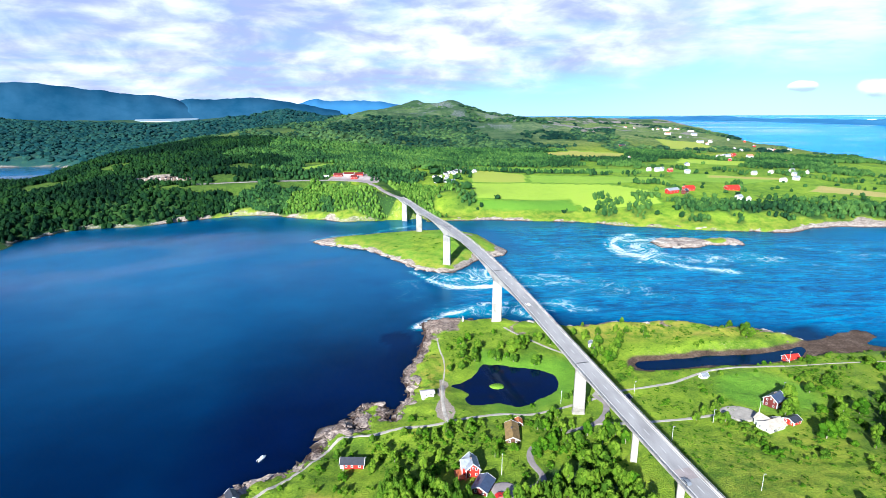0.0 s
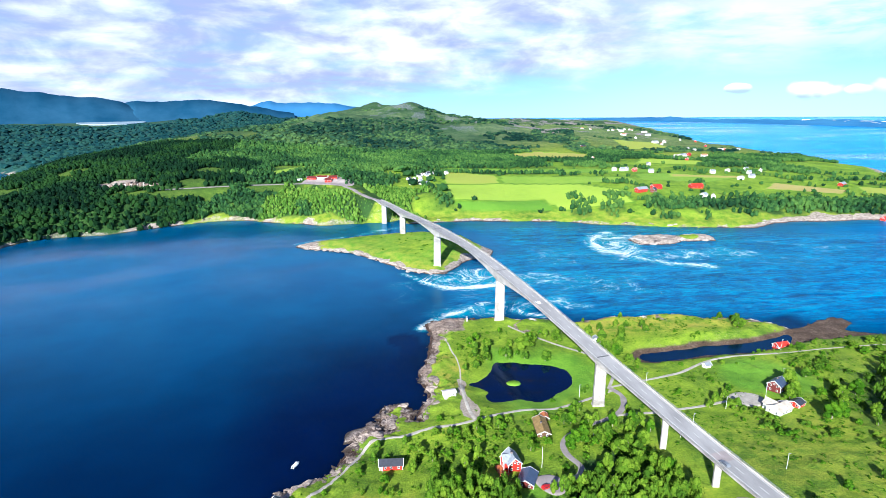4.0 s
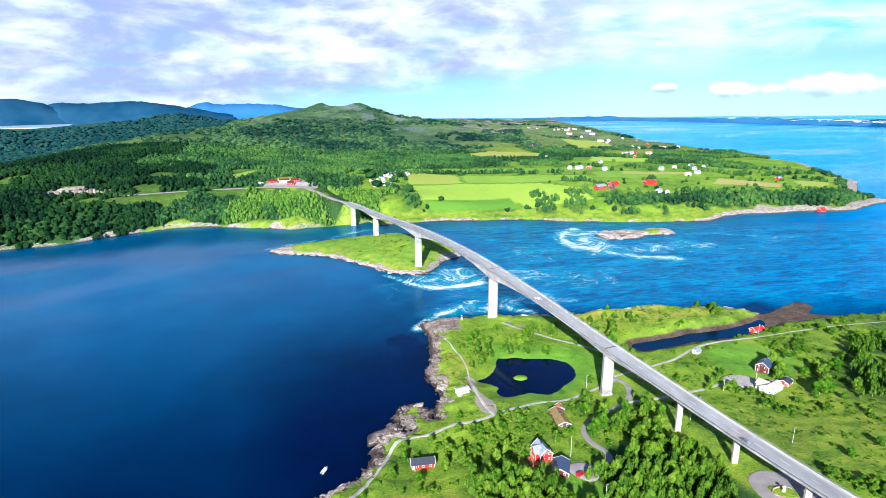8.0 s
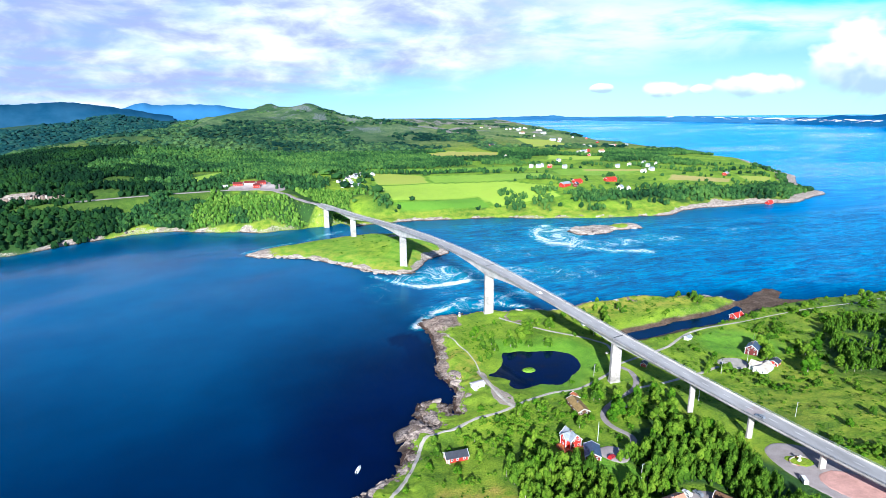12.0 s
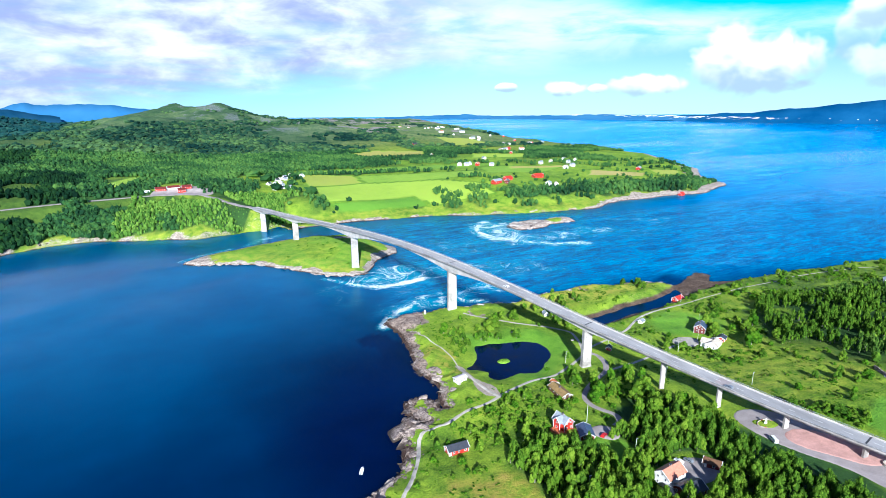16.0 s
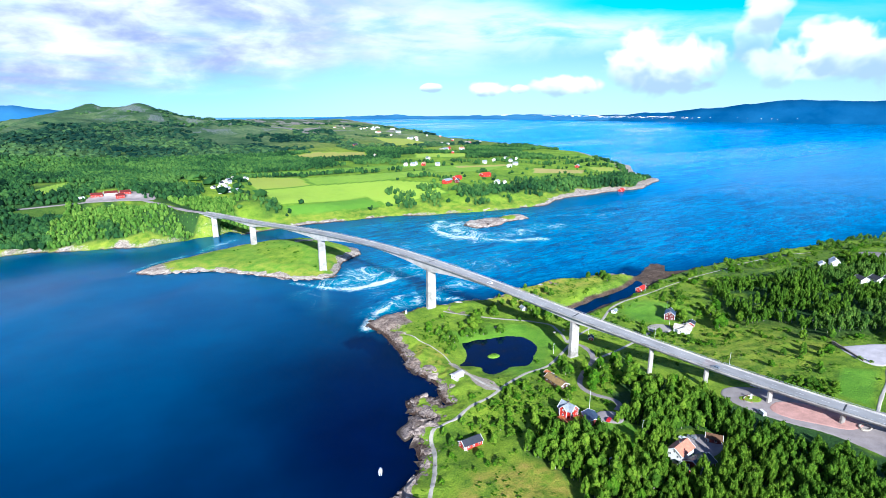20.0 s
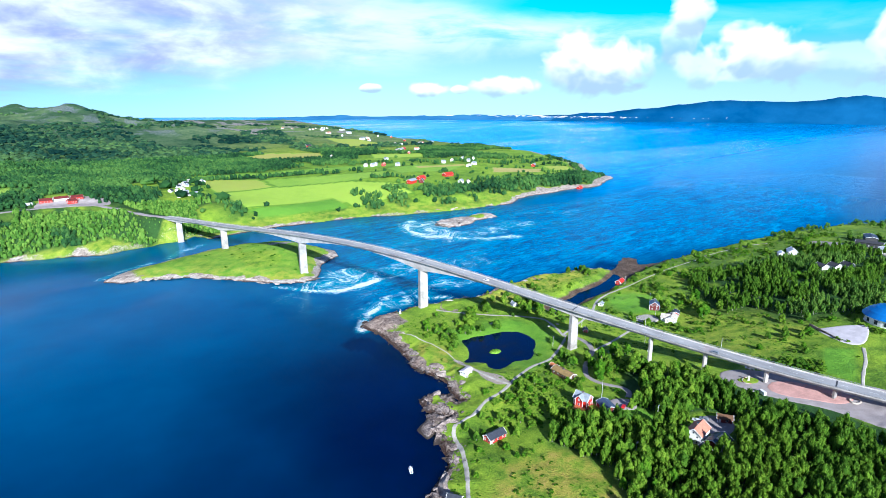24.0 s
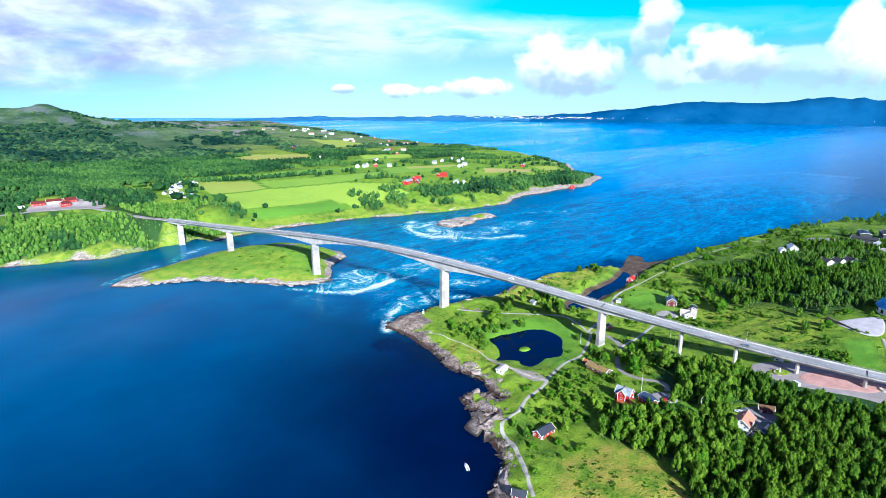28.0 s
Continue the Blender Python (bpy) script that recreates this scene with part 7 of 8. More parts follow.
for i in np.where(single)[0]:
    tree(x[i], y[i], size[i] * 0.98, 0.74 + 0.36 * u[i], int(u[i] * 97) % 5, "young birch at the edge of the wood", "birches of the wood")
LONE = [(62, 363, 11, 1.9, 0), (70, 372, 8, 1.6, 0), (88, 371, 9, 1.4, 0), (72, 344, 7, 1.6, 1), (46, 353, 8, 1.6, 1), (58, 348, 6, 1.5, 1), (52, 368, 6, 1.3, 0), (82, 379, 7, 1.1, 3), (115, 377, 8.5, 1.1, 0), (122, 368, 8, 1.1, 1), (118, 351, 7, 1.2, 3), (116, 338, 6.5, 1.2, 0), (124, 344, 7, 1.1, 1), (108, 384, 6, 1.2, 1), (98, 384, 5.5, 1.2, 0), (88, 287, 5, 1.1, 1), (92, 291, 4.5, 1.1, 0), (80, 296, 4, 1.2, 1), (84, 300, 3.5, 1.2, 1), (96, 270, 5, 1, 0), (137, 368, 9, 1, 0), (148, 385, 6, 1.1, 1), (132, 360, 9, 1, 1), (140, 376, 8, 1, 0), (126, 384, 7, 1, 1), (67, 256, 8, 1.2, 0), (90, 251, 8, 1.2, 1), (60, 262, 7, 1.2, 2), (74, 214, 10, 1.3, 0), (64, 206, 11, 1.3, 3), (84, 204, 10, 1.25, 2), (70, 190, 11, 1.3, 0), (52, 203, 9, 1.2, 1), (76, 183, 10, 1.2, 1), (50, 236, 8, 1.2, 2), (50, 392, 4.5, 1.1, 2), (30, 381, 6, 1.4, 2), (24, 372, 6, 1.4, 2), (36, 366, 7, 1.4, 0), (26, 362, 6.5, 1.4, 1), (24, 352, 6.5, 1.4, 1), (32, 350, 6.5, 1.4, 0), (33, 358, 6, 1.3, 1), (22, 338, 5.5, 1.4, 1), (14, 334, 4.5, 1.4, 1), (198, 271, 9, 1.5, 3), (160, 376, 5, 1.5, 1), (232, 372, 8, 1.4, 0), (238, 376, 6, 1.4, 0), (374, 333, 7, 1.3, 0), (195, 239, 10, 1.3, 2), (204, 186, 7, 1.1, 0), (176, 174, 6, 1.1, 1), (138, 159, 6, 1.1, 0), (157, 156, 5, 1.1, 1), (146, 144, 5, 1.2, 0), (238, 187, 8, 1.1, 3), (213, 173, 7, 1.1, 1), (151, 181, 5, 1.2, 2), (170, 183, 5, 1.2, 1), (180, 166, 6, 1, 0), (166, 160, 4, 1.2, 2), (186, 178, 5, 1.1, 1), (218, 236, 8, 1.2, 0), (201, 281, 9, 1.3, 0), (158, 264, 6, 1.2, 1), (143, 266, 5, 1.3, 0), (218, 259, 9, 1.2, 0), (223, 291, 7, 1.3, 1), (234, 379, 8, 1.3, 1), (70, 224, 10, 1.3, 0), (58, 241, 10, 1.1, 2), (53, 238, 9, 1.1, 2), (68, 278, 6, 1.2, 1), (191, 265, 8, 1.2, 0), (201, 240, 9, 1.3, 2), (210, 249, 8, 1.2, 0), (134, 366, 6, 1.2, 1), (142, 390, 6, 1.2, 0), (160, 383, 7, 1.1, 1), (240, 386, 6, 1.3, 1), (77, 229, 10, 1, 0), (62, 249, 8, 1.1, 2), (66, 240, 9, 1.1, 0),
        (72, 244, 8, 1.1, 1), (78, 222, 9, 1.1, 1), (86, 232, 9, 1.1, 3), (94, 252, 8, 1.1, 0), (230, 262, 10, 1.15, 2), (204, 282, 11, 1.2, 3), (224, 270, 8, 1, 0), (232, 396, 7, 1.1, 1), (240, 392, 5, 1.1, 2), (150, 400, 5, 1, 1), (120, 402, 4, 1, 1), (158, 276, 6, 1, 0), (150, 272, 7, 0.9, 0), (166, 284, 5, 1, 2), (381, 330, 5, 1.2, 1), (406, 322, 5, 1.2, 1), (424, 312, 7, 1.1, 1), (452, 306, 6, 1.2, 1), (440, 310, 5, 1.2, 0), (88, 250, 10, 0.85, 2), (80, 254, 9, 0.85, 2), (84, 243, 10, 0.85, 0), (96, 244, 8, 0.9, 2), (74, 262, 6, 1, 0), (56, 262, 7, 1, 1), (64, 270, 6, 1, 1), (70, 276, 6, 1, 0), (-46, 246, 6, 1, 1), (-44, 256, 5, 1.1, 1), (-30, 258, 5, 1.1, 1), (-24, 250, 6, 1, 0), (-28, 234, 7, 0.9, 0), (-18, 240, 7, 0.9, 0), (-6, 262, 5, 1, 1), (2, 258, 6, 1, 0), (8, 262, 6, 0.9, 0), (20, 262, 5, 1.1, 1), (4, 236, 8, 0.9, 0), (-4, 228, 8, 0.9, 3), (30, 236, 7, 0.9, 0), (66, 368, 10, 1.3, 2), (88, 371, 9.5, 0.9, 3), (71, 343, 5.5, 1.35, 2), (43, 355, 5.5, 1.2, 2), (48, 350, 5, 1.3, 1), (54, 354, 4, 1.3, 2), (98, 351, 4, 1.2, 1), (115, 355, 9, 1.1, 0), (121, 368, 8, 1, 1), (119, 340, 10, 1.1, 2), (125, 347, 10, 1, 3), (128, 356, 8, 1.1, 0), (112, 347, 7, 1.2, 1), (96, 384, 5, 1.2, 1), (108, 384, 4, 1.2, 2), (80, 385, 4, 1.3, 2)]
for lx, ly, s, w, k in LONE:
    tree(lx, ly, s, w, k, "leafy tree standing in open meadow" if s > 6 else "round leafy bush in the grass", "single trees and bushes")

# undergrowth on the slopes and in the meadows
x, y, u = candidates(-80, 420, 130, 405, 3.6, 21)
d = inside(NEAR_SHORE, x, y)
thick = np.maximum(0.68 * sstep(np.hypot((x - 0) / 1.5, y - 236), 60, 25), 0.8 * sstep(np.hypot((x - 60) / 1.4, y - 252), 44, 20))
thick = np.maximum(thick, 0.9 * sstep(np.hypot((x - 30) / 2.2, y - 262), 20, 8))
thick = np.maximum(thick, 1.3 * sstep(along([(39, 388), (28, 362), (25, 348), (18, 328)], x, y), 10, 5))
thick = np.maximum(thick, 0.55 * sstep(np.hypot((x - 215) / 1.2, y - 262), 55, 20))
thick = np.maximum(thick, np.maximum(0.32 * sstep(x, 125, 180), 0.5 * sstep(np.hypot((x - 25) / 0.5, y - 362), 26, 14)))
m = (u < thick * 0.75 * (0.6 + 1.6 * fbm(x, y, 22, 3, 6))) & (d > 9) & keep_clear(x, y) & (woods(x, y) < 0.6)
m &= ~((x > 105) & (x < 225) & (y > 262) & (y < 336) & (u > 0.05)) & ~((x > 108) & (x < 205) & (y > 180) & (u > 0.14))
m &= ~((near_attrs(x, y, near_z(x, y))["mown"] > 0.4) & (u > 0.02)) & ~(inside(DRY_FIELD, x, y) > -3)
x, y, u = x[m], y[m], np.random.RandomState(4).rand(m.sum())
big = (np.hypot(x - 10, y - 238) < 70) | ((x < 45) & (y > 320))
half = np.arange(len(x)) % 2 == 0
for mask, mat in ((half, LEAF), (~half, LEAF_BRIGHT)):
    scatter("undergrowth", BUSH_CROWNS + NEAR_CROWNS[:4], x[mask], y[mask], near_z(x[mask], y[mask]) - 0.2, (1.3 + 2.4 * u[mask] ** 1.5 + 0.9 * big[mask] * u[mask]), 1.05 + 0.3 * u[mask], mat, "scattered willow and birch scrub in the grass", "scrub", 6)
# clumps of scrub and young trees in the eastern meadow
x, y, u = candidates(118, 560, 130, 335, 4.4, 23)
clump = fbm(x, y, 34, 4, 3) + 0.10 * sstep(x, 150, 240) + 0.06 * sstep(np.hypot(x - 205, y - 245), 60, 20)
clump = clump + 0.12 * sstep(x, 400, 440)
m = (clump > 0.04 + 0.18 * u) & keep_clear(x, y) & (woods(x, y) < 0.55) & (inside(NEAR_SHORE, x, y) > 10)
m &= ~((x > 105) & (x < 225) & (y > 262) & (y < 336) & (u > 0.12)) & ~((x > 108) & (x < 205) & (y > 180) & (u > 0.4))
m &= (near_attrs(x, y, near_z(x, y))["mown"] < 0.3) & ~((x > 300) & (y > 262) & (u > 0.25))
x, y = x[m], y[m]
u = np.random.RandomState(14).rand(len(x))
for k_, mat in enumerate((LEAF, LEAF_DEEP, LEAF_BRIGHT)):
    q = np.arange(len(x)) % 3 == k_
    scatter("meadow_scrub", BUSH_CROWNS + NEAR_CROWNS[:3], x[q], y[q], near_z(x[q], y[q]) - 0.3, 1.8 + 4.6 * u[q] ** 1.8, 1.0 + 0.35 * u[q], mat, "clumps of willow scrub and saplings in the meadow", "scrub", 16)

x, y, u = candidates(-90, 330, 140, 412, 4.0, 31)
d = inside(NEAR_SHORE, x, y)
m = (fbm(x, y, 14, 3, 3) + 0.25 * (u - 0.5) + 0.07 * (x > 125) > 0.13) & (d > 7) & keep_clear(x, y) & (near_attrs(x, y, near_z(x, y))["mown"] < 0.3) & (inside(POND_EDGE, x, y) < -3)
x, y, u = x[m], y[m], u[m]
tuft = [crown(90 + s, 2, 16, 0.55, False, 0.2) for s in range(4)]
scatter("tall_herbs", tuft, x, y, near_z(x, y) - 0.1, 0.8 + 1.0 * u, 1.5 + 0.5 * u, LEAF_BRIGHT, "clumps of tall herbs and ferns in the meadow", "herbs", 8)
isle = thing("pond_islet", pose(42.5, 317.5, 1.4), "tiny grassy islet in the pond", "islet")
part("turf", raw_mesh("turf", ICO_V * [4.6, 3.6, 0.9] * (1 + 0.15 * np.random.RandomState(3).rand(len(ICO_V), 1)), ICO_F, GROUND, True, {k: np.zeros(len(ICO_V)) for k in ("rock", "mud", "dry", "wood", "grit", "field", "crop")} | {"mown": np.ones(len(ICO_V))}), None, isle)
part("herbs", raw_mesh("herbs", np.concatenate([t[0] * 2.2 + [i - 1.5, 0.5 * (-1) ** i, 0.3] for i, t in enumerate(tuft)]), np.concatenate([t[1] + sum(len(q[0]) for q in tuft[:i]) for i, t in enumerate(tuft)]), LEAF_BRIGHT), None, isle)

# trees and bushes along the eastern end of the land
x, y, u = candidates(400, 760, 40, 330, 6.0, 27)
d = inside(NEAR_SHORE, x, y)
m = (u < 0.16 + 1.2 * fbm(x, y, 40, 3, 8) + 0.35 * sstep(d, 26, 8)) & (d > 6) & keep_clear(x, y) & (x > 500)
x, y, u = x[m], y[m], np.random.RandomState(24).rand(m.sum())
for k_, mat in enumerate((LEAF_COOL, LEAF_DEEP)):
    q = np.arange(len(x)) % 2 == k_
    scatter("eastern_trees", MID_CROWNS + BUSH_CROWNS[:2], x[q], y[q], near_z(x[q], y[q]) - 0.2, 3.0 + 5.0 * u[q] ** 1.4, 0.75 + 0.35 * u[q], mat, "loose dark trees and bushes on the eastern shore", "trees", 26)

# woods across the strait
x, y, u = candidates(-1000, 1240, 700, 1480, 7.0, 41)
field, crop, wood, d = far_masks(x, y)
extra = candidates(-340, 60, 800, 960, 4.7, 44)
keep = extra[0] + 0.0 * extra[1] < 30
x, y, u = (np.concatenate([a, b[keep]]) for a, b in zip((x, y, u), extra))
field, crop, wood, d = far_masks(x, y)
near_road = along([(-30, 838), (-57, 893), (-95, 962), (-160, 966), (-247, 958), (-360, 934), (-470, 985)], x, y)
m = (wood > 0.35 + 0.3 * u) & (d > 5 - 4 * (x < -300)) & (near_road > 9) & ~((near_road < 30) & (x > -165) & (y < 966 - 0.2 * (x + 95)) & (x < -18))
for fx, fy, *_ in FARM:
    m &= np.hypot(x - fx, y - fy) > 12
x, y, u = x[m], y[m], u[m]
# young trees on the slope round the abutment
ax, ay, au = candidates(-80, 5, 806, 866, 4.6, 46)
ah = inside(FAR_LAND, ax, ay)
ar = along([(-20, 820), (-30, 838), (-57, 893), (-72, 930)], ax, ay)
k_ = (ah > 5) & (ar > 9) & (au < 0.8) & (ar < 44) & (near_z(ax, ay) < 1)
au = np.where((ax > -12) | (ar > 26), 0.45 * au, -0.45 + 0.3 * au)
x, y, u = np.concatenate([x, ax[k_]]), np.concatenate([y, ay[k_]]), np.concatenate([u, au[k_]])
sp = (fbm(x, y, 120, 3, 5) > 0.42) & (x < 0) & (y > 960)
low = ~sp & (x + 110 * fbm(x, y, 60, 3, 4) > -190) & (x < 60) & (y < 955)
mid = ~sp & ~low
scatter("shore_wood", FAR_CROWNS, x[low], y[low], far_z(x[low], y[low]) - 0.5, 3.6 + 4.2 * u[low], 0.52 + 0.26 * u[low], LEAF_YOUNG, "bright young birch wood above the far shore", "wood", 19)
# trees on the western shore that get the cloud-darkened leaf colour
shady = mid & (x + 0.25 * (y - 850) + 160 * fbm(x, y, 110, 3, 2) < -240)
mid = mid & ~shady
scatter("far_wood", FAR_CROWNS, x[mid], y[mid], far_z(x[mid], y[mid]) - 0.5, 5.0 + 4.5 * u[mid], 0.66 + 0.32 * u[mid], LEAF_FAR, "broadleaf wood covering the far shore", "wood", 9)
scatter("shady_wood", [far_crown(170 + s, 4) for s in range(7)], x[shady], y[shady], far_z(x[shady], y[shady]) - 0.5, 5.5 + 5 * u[shady], 0.66 + 0.28 * u[shady], LEAF_SHADY, "mixed wood on the western shore, painted dark as under cloud", "wood", 29)
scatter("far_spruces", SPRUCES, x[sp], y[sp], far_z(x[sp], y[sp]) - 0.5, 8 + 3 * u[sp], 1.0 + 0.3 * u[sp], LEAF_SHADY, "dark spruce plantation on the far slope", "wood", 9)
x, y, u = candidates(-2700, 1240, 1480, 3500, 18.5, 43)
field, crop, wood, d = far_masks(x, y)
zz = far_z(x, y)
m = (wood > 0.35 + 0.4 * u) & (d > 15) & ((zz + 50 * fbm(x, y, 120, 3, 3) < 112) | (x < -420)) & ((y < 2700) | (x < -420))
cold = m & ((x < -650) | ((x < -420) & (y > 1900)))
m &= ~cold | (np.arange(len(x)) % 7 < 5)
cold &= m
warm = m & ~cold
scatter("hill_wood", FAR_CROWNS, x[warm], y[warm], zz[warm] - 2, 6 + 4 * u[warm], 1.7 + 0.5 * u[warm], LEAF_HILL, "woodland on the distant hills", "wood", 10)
scatter("cold_wood", [far_crown(140 + s, 0) for s in range(6)], x[cold], y[cold], zz[cold] - 3, 9 + 4 * u[cold], 1.5 + 0.6 * u[cold], LEAF_HAZED, "forest beyond the fjord, painted darker and bluer for cloud and haze", "wood", 10)
x, y, u = candidates(20, 900, 760, 1250, 16, 47)
field, crop, wood, d = far_masks(x, y)
m = (u < 0.10 + 0.22 * (x < 130)) & (d > 14) & (field < 0.5) & (wood < 0.4)
scatter("field_bushes", FAR_CROWNS, x[m], y[m], far_z(x[m], y[m]) - 0.4, 4 + 30 * u[m], 1.2 + 2 * u[m], LEAF_FAR, "scattered bushes in the far pastures", "bushes", 12)
r = np.random.RandomState(8)
x, y = -40 + 140 * r.rand(60), 560 + 160 * r.rand(60)
m = inside(ISLET, x, y) > 14
scatter("islet_bushes", BUSH_CROWNS, x[m], y[m], islet_z(x[m], y[m]) - 0.3, 1.2 + 1.3 * r.rand(m.sum()), 1.5 + r.rand(m.sum()), LEAF_BRIGHT, "low bushes and herbs on the islet", "bushes", 13)

# rocks of the near shore
ROCK_KINDS = []
for s in range(8):
    rr = np.random.RandomState(200 + s)
    bm = bmesh.new()
    for q in rr.randn(13, 3):
        q = q / np.linalg.norm(q) * (0.8 + 0.3 * rr.rand())
        bm.verts.new((q[0], q[1] * 0.68, q[2] * 0.5))
    bmesh.ops.convex_hull(bm, input=bm.verts)
    bmesh.ops.subdivide_edges(bm, edges=bm.edges[:], cuts=2, use_grid_fill=True, smooth=0.0)
    for v in bm.verts:
        v.co += 0.17 * Vector((vnoise(v.co.x, v.co.y + v.co.z, 0.35, s), vnoise(v.co.y, v.co.z, 0.35, s), 0.9 * vnoise(v.co.x, v.co.y, 0.3, s)))
    bmesh.ops.triangulate(bm, faces=bm.faces[:])
    me = bpy.data.meshes.new("rock")
    bm.to_mesh(me)
    bm.free()
    me.materials.append(STONE)
    ROCK_KINDS.append(me)


PALE_KINDS = []
for me in ROCK_KINDS:
    pm = me.copy()
    pm.materials[0] = PALE_STONE
    PALE_KINDS.append(pm)

SLAB_KINDS = []
for me in ROCK_KINDS:
    pm = me.copy()
    pm.materials[0] = SLAB
    SLAB_KINDS.append(pm)


def rock(x, y, z, size, yaw, tall=1.0, label="pale weathered boulder on the shore", name="rock", kinds=ROCK_KINDS, wide=1.0):
    k = int(abs(x * 13 + y * 7)) % 8
    ob = new(name, kinds[k])
    ob.matrix_world = pose(x, y, z, 6 * math.sin(x), 6 * math.cos(y), yaw) @ Matrix.Diagonal((size, size * wide, size * tall, 1))
    return tagged(ob, label, "rock", "rocks along the shore")


for x, y, s, yaw, tall in ((-34, 284, 16, -80, 0.36), (-53, 275, 13, 55, 0.5), (-49, 267, 11, 20, 0.5), (-58, 262, 10, 60, 0.6), (-58, 252, 7, 70, 0.6), (-64, 242, 7, 40, 0.55), (-75, 236, 8, 10, 0.55), (-81, 230, 8, 40, 0.6), (-86, 224, 7, 30, 0.6), (-11, 303, 7, 60, 0.5), (-8, 297, 6, 30, 0.5), (-13, 334, 8, 110, 0.5), (-7, 326, 8, 100, 0.5), (-10, 316, 7, 80, 0.5), (-4, 352, 7, 100, 0.5)):
    rock(x, y, float(near_z(x, y)) - s * 0.12, s * 0.95, yaw, tall, "large pale whaleback outcrop at the water's edge", "rock_outcrop", SLAB_KINDS, 0.66 if s == 16 else 1.0)
rr = np.random.RandomState(77)
i0 = NEAR_SHORE.index((-94, 221))
walkline = np.array(NEAR_SHORE[i0:] + NEAR_SHORE[:4], float)
seg = np.concatenate([[0], np.cumsum(np.hypot(*np.diff(walkline, axis=0).T))])
for i in range(190):
    t = rr.rand() * seg[-1]
    x = np.interp(t, seg, walkline[:, 0]) + rr.randn() * 3.0 + 1.5
    y = np.interp(t, seg, walkline[:, 1]) + rr.randn() * 3.0
    z = float(near_z(x, y))
    if -1.2 < z < 4.5 and min(float(along(l, np.array(x), np.array(y))) for l in WAY_LINES) > 3.5:
        rock(x, y, max(z, -0.3) + 0.1, 1.0 + 3.0 * rr.rand() ** 2, rr.rand() * 180, 0.8, kinds=SLAB_KINDS if i % 3 == 0 else ROCK_KINDS)
few = []
V, F, o = [], [], 0
for i in range(900):
    t = rr.rand() * seg[-1]
    x = np.interp(t, seg, walkline[:, 0]) + rr.randn() * 3.5 + 1.0
    y = np.interp(t, seg, walkline[:, 1]) + rr.randn() * 3.5
    few.append((x, y, 0.25 + 0.9 * rr.rand() ** 3, rr.rand() * 6.28))
few = np.array(few)
fz = near_z(few[:, 0], few[:, 1])
for (x, y, s, a), z in zip(few, fz):
    if -0.8 < z < 4:
        c, q = math.cos(a), math.sin(a)
        b = ICO1_V * (1 + 0.35 * (rr.rand(len(ICO1_V), 1) - 0.5)) * [s, s * 0.75, s * 0.6]
        V.append(np.column_stack([b[:, 0] * c - b[:, 1] * q + x, b[:, 0] * q + b[:, 1] * c + y, b[:, 2] + max(z, -0.1)]))
        F.append(ICO1_F + o)
        o += len(ICO1_V)
tagged(new("shore_stones", raw_mesh("shore_stones", np.concatenate(V), np.concatenate(F), STONE)), "loose stones between the shore rocks", "stones", kind="stuff")

# stones along the muddy banks of the inlet
ri = np.random.RandomState(91)
bank = np.array(INLET, float)
seg = np.concatenate([[0], np.cumsum(np.hypot(*np.diff(bank, axis=0).T))])
for i in range(26):
    t, sd = ri.rand() * seg[-1] * 0.84, (1 if i % 2 else -1)
    x, y = np.interp(t, seg, bank[:, 0]) + ri.randn() * 1.0, np.interp(t, seg, bank[:, 1]) + sd * (11.0 + 2.4 * ri.randn())
    z = float(near_z(np.array(x), np.array(y)))
    if -0.8 < z < 2.6:
        rock(x, y, max(z, -0.1) + 0.05, 0.7 + 1.6 * ri.rand() ** 2, ri.rand() * 180, 0.7, "weedy stone on the bank of the inlet")

# pale rock knolls on the spur north of the inlet
for x, y, s, yaw in ((168, 400, 6, 10), (180, 404, 5, 30), (196, 402, 7, 0), (216, 396, 4, 20), (236, 391, 5, 0), (256, 388, 7, 160), (268, 384, 6, 150), (276, 378, 7, 140), (262, 378, 5, 10), (130, 406, 6, 0), (146, 404, 5, 10), (112, 404, 6, 170), (98, 408, 7, 170), (84, 412, 8, 165), (72, 416, 7, 170)):
    rock(x, y, float(near_z(x, y)) - s * 0.12, s * 0.8, yaw, 0.55, "pale rock knoll breaking through the grass", "rock_outcrop", PALE_KINDS)

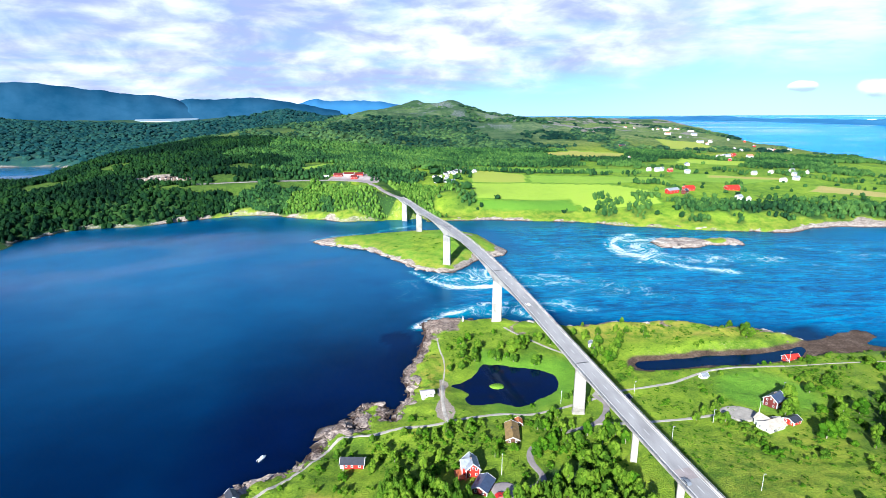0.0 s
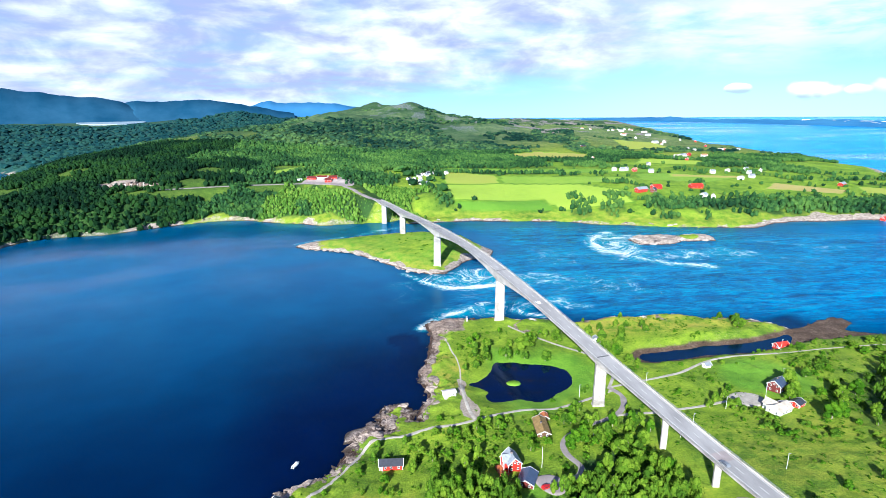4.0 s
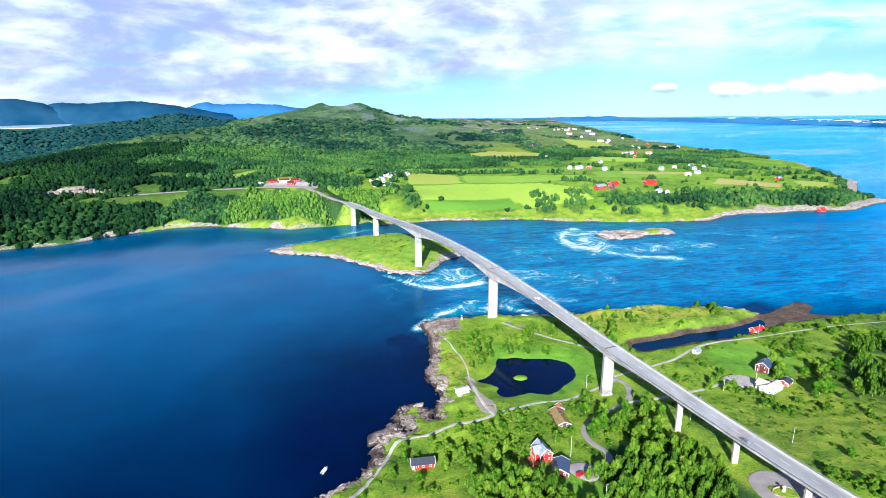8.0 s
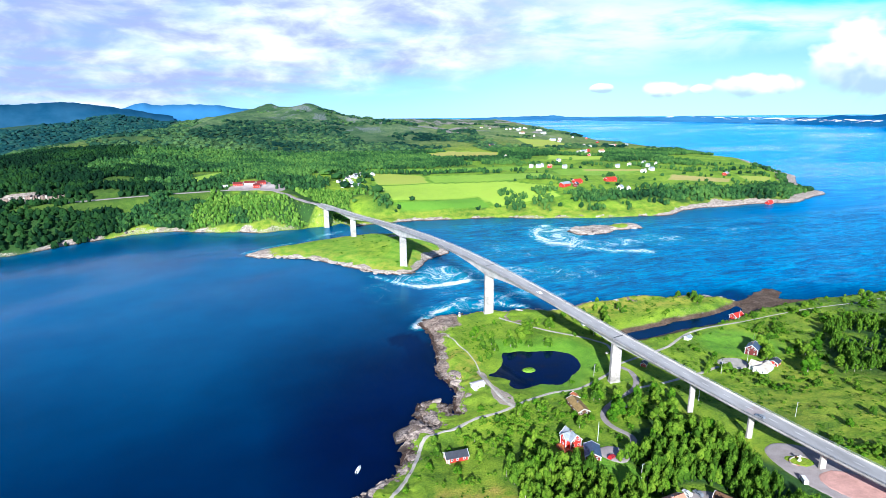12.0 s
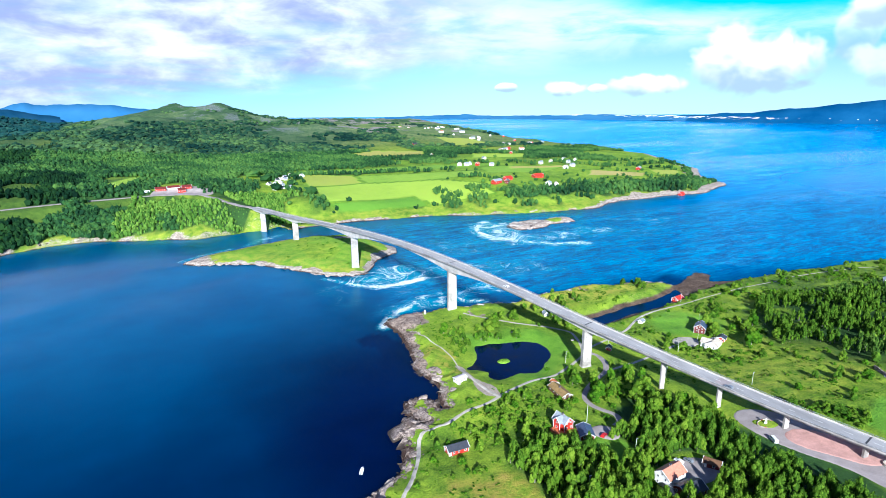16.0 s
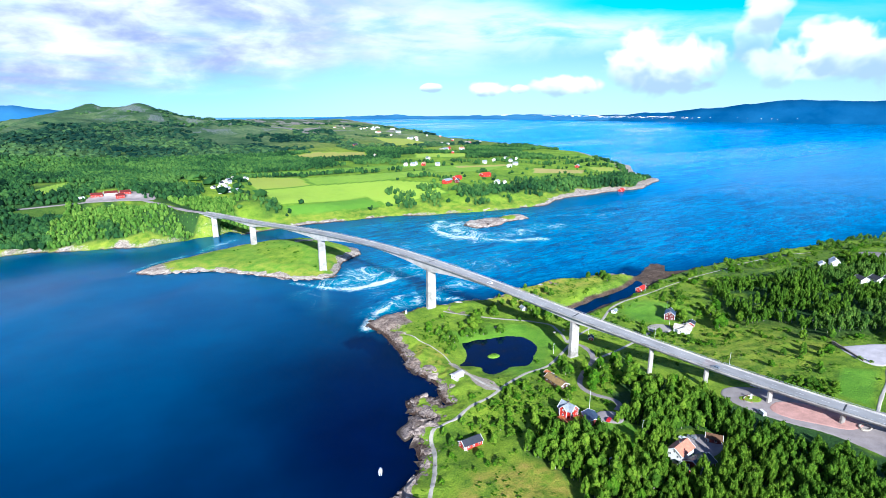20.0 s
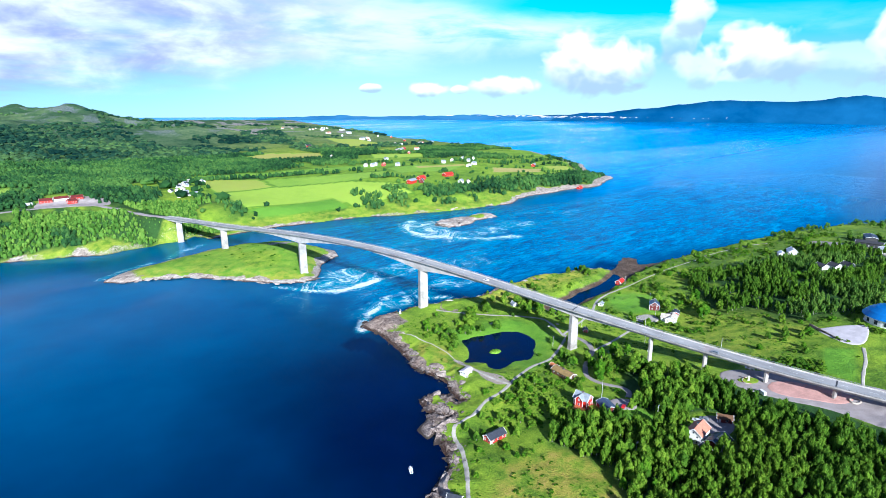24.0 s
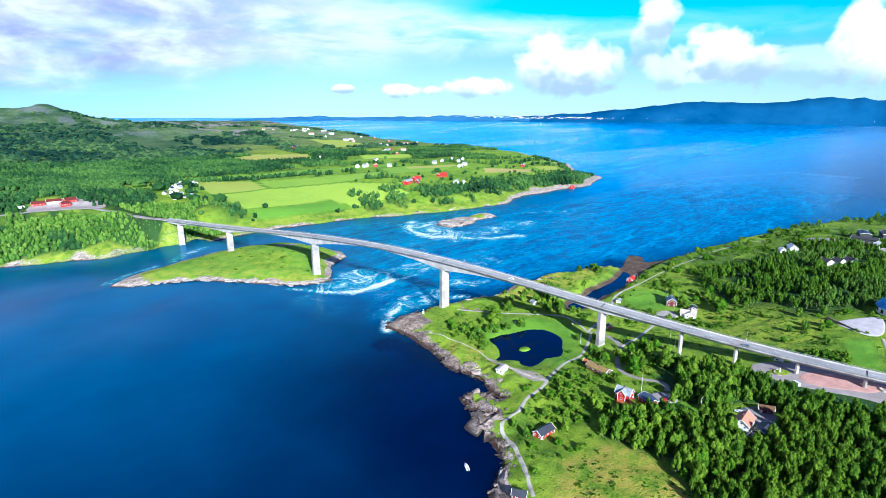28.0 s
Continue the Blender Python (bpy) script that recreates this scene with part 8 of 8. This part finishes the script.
# the rock cutting beside the far main road
cut = thing("rock_cutting", pose(0, 0, 0), "brown blasted rock cutting beside the main road", "cliff")
rk_ = random.Random(31)
for i in range(40):
    a = -474 + i * 3.0
    b = 962 - 7.0 * math.sin(i * 0.078 + 0.3) + rk_.uniform(-1.2, 1.2)
    h = 8.5 * math.sin(math.pi * (i + 0.7) / 41) ** 0.6 * rk_.uniform(0.7, 1.0)
    part("rock_face", Geo().box(a, b, 30, a + rk_.uniform(3.0, 4.2), b + 12, 39.5 + max(h, 0.8), 0.7), ROCK_CUT if i % 3 else PALE_STONE, cut)

# pale ledges round the islet and dark and pale ledges on the skerry
r = np.random.RandomState(15)
loop = np.array(ISLET + ISLET[:1], float)
seg = np.concatenate([[0], np.cumsum(np.hypot(*np.diff(loop, axis=0).T))])
for i in range(52):
    t = seg[-1] * (r.rand() if i > 50 else 0.02 + 0.34 * r.rand())
    x, y = np.interp(t, seg, loop[:, 0]), np.interp(t, seg, loop[:, 1])
    x, y = x + 0.06 * (-10 - x) * r.rand() + r.randn() * 1.5, y + 0.06 * (645 - y) * r.rand() + r.randn() * 1.5
    z = float(islet_z(np.array(x), np.array(y)))
    if z > -0.8:
        rock(x, y, max(z, 0.0) - 0.7, 4.0 + 6.0 * r.rand() ** 2, math.degrees(math.atan2(-0.9, 0.5)) + r.randn() * 18, 0.22, "pale ledge on the islet shore", "rock", PALE_KINDS if x < 20 else ROCK_KINDS)
for i in range(30):
    x, y = 286 + 104 * r.rand(), 640 + 34 * r.rand()
    z = float(skerry_z(np.array(x), np.array(y)))
    if z > 0.3:
        rock(x, y, z - 0.9, 4.0 + 6.0 * r.rand(), 6 + r.randn() * 10, 0.36, "banded ledge of the low skerry", "rock", PALE_KINDS if i % 4 else ROCK_KINDS)
for i in range(70):
    t = r.rand()
    k = 5 + int(t * 29)
    (ax, ay), (bx, by) = FAR_SHORE[k], FAR_SHORE[k + 1]
    f = r.rand()
    x, y = ax + f * (bx - ax) + r.randn() * 3, ay + f * (by - ay) + r.randn() * 3 + 2
    z = float(far_z(np.array(x), np.array(y)))
    if -0.5 < z < 6:
        rock(x, y, z - 0.3, 2.0 + 4 * r.rand() ** 2, math.degrees(math.atan2(by - ay, bx - ax)) + r.randn() * 20, 0.6, "shore ledge across the strait", "rock", PALE_KINDS if i % 4 else ROCK_KINDS)
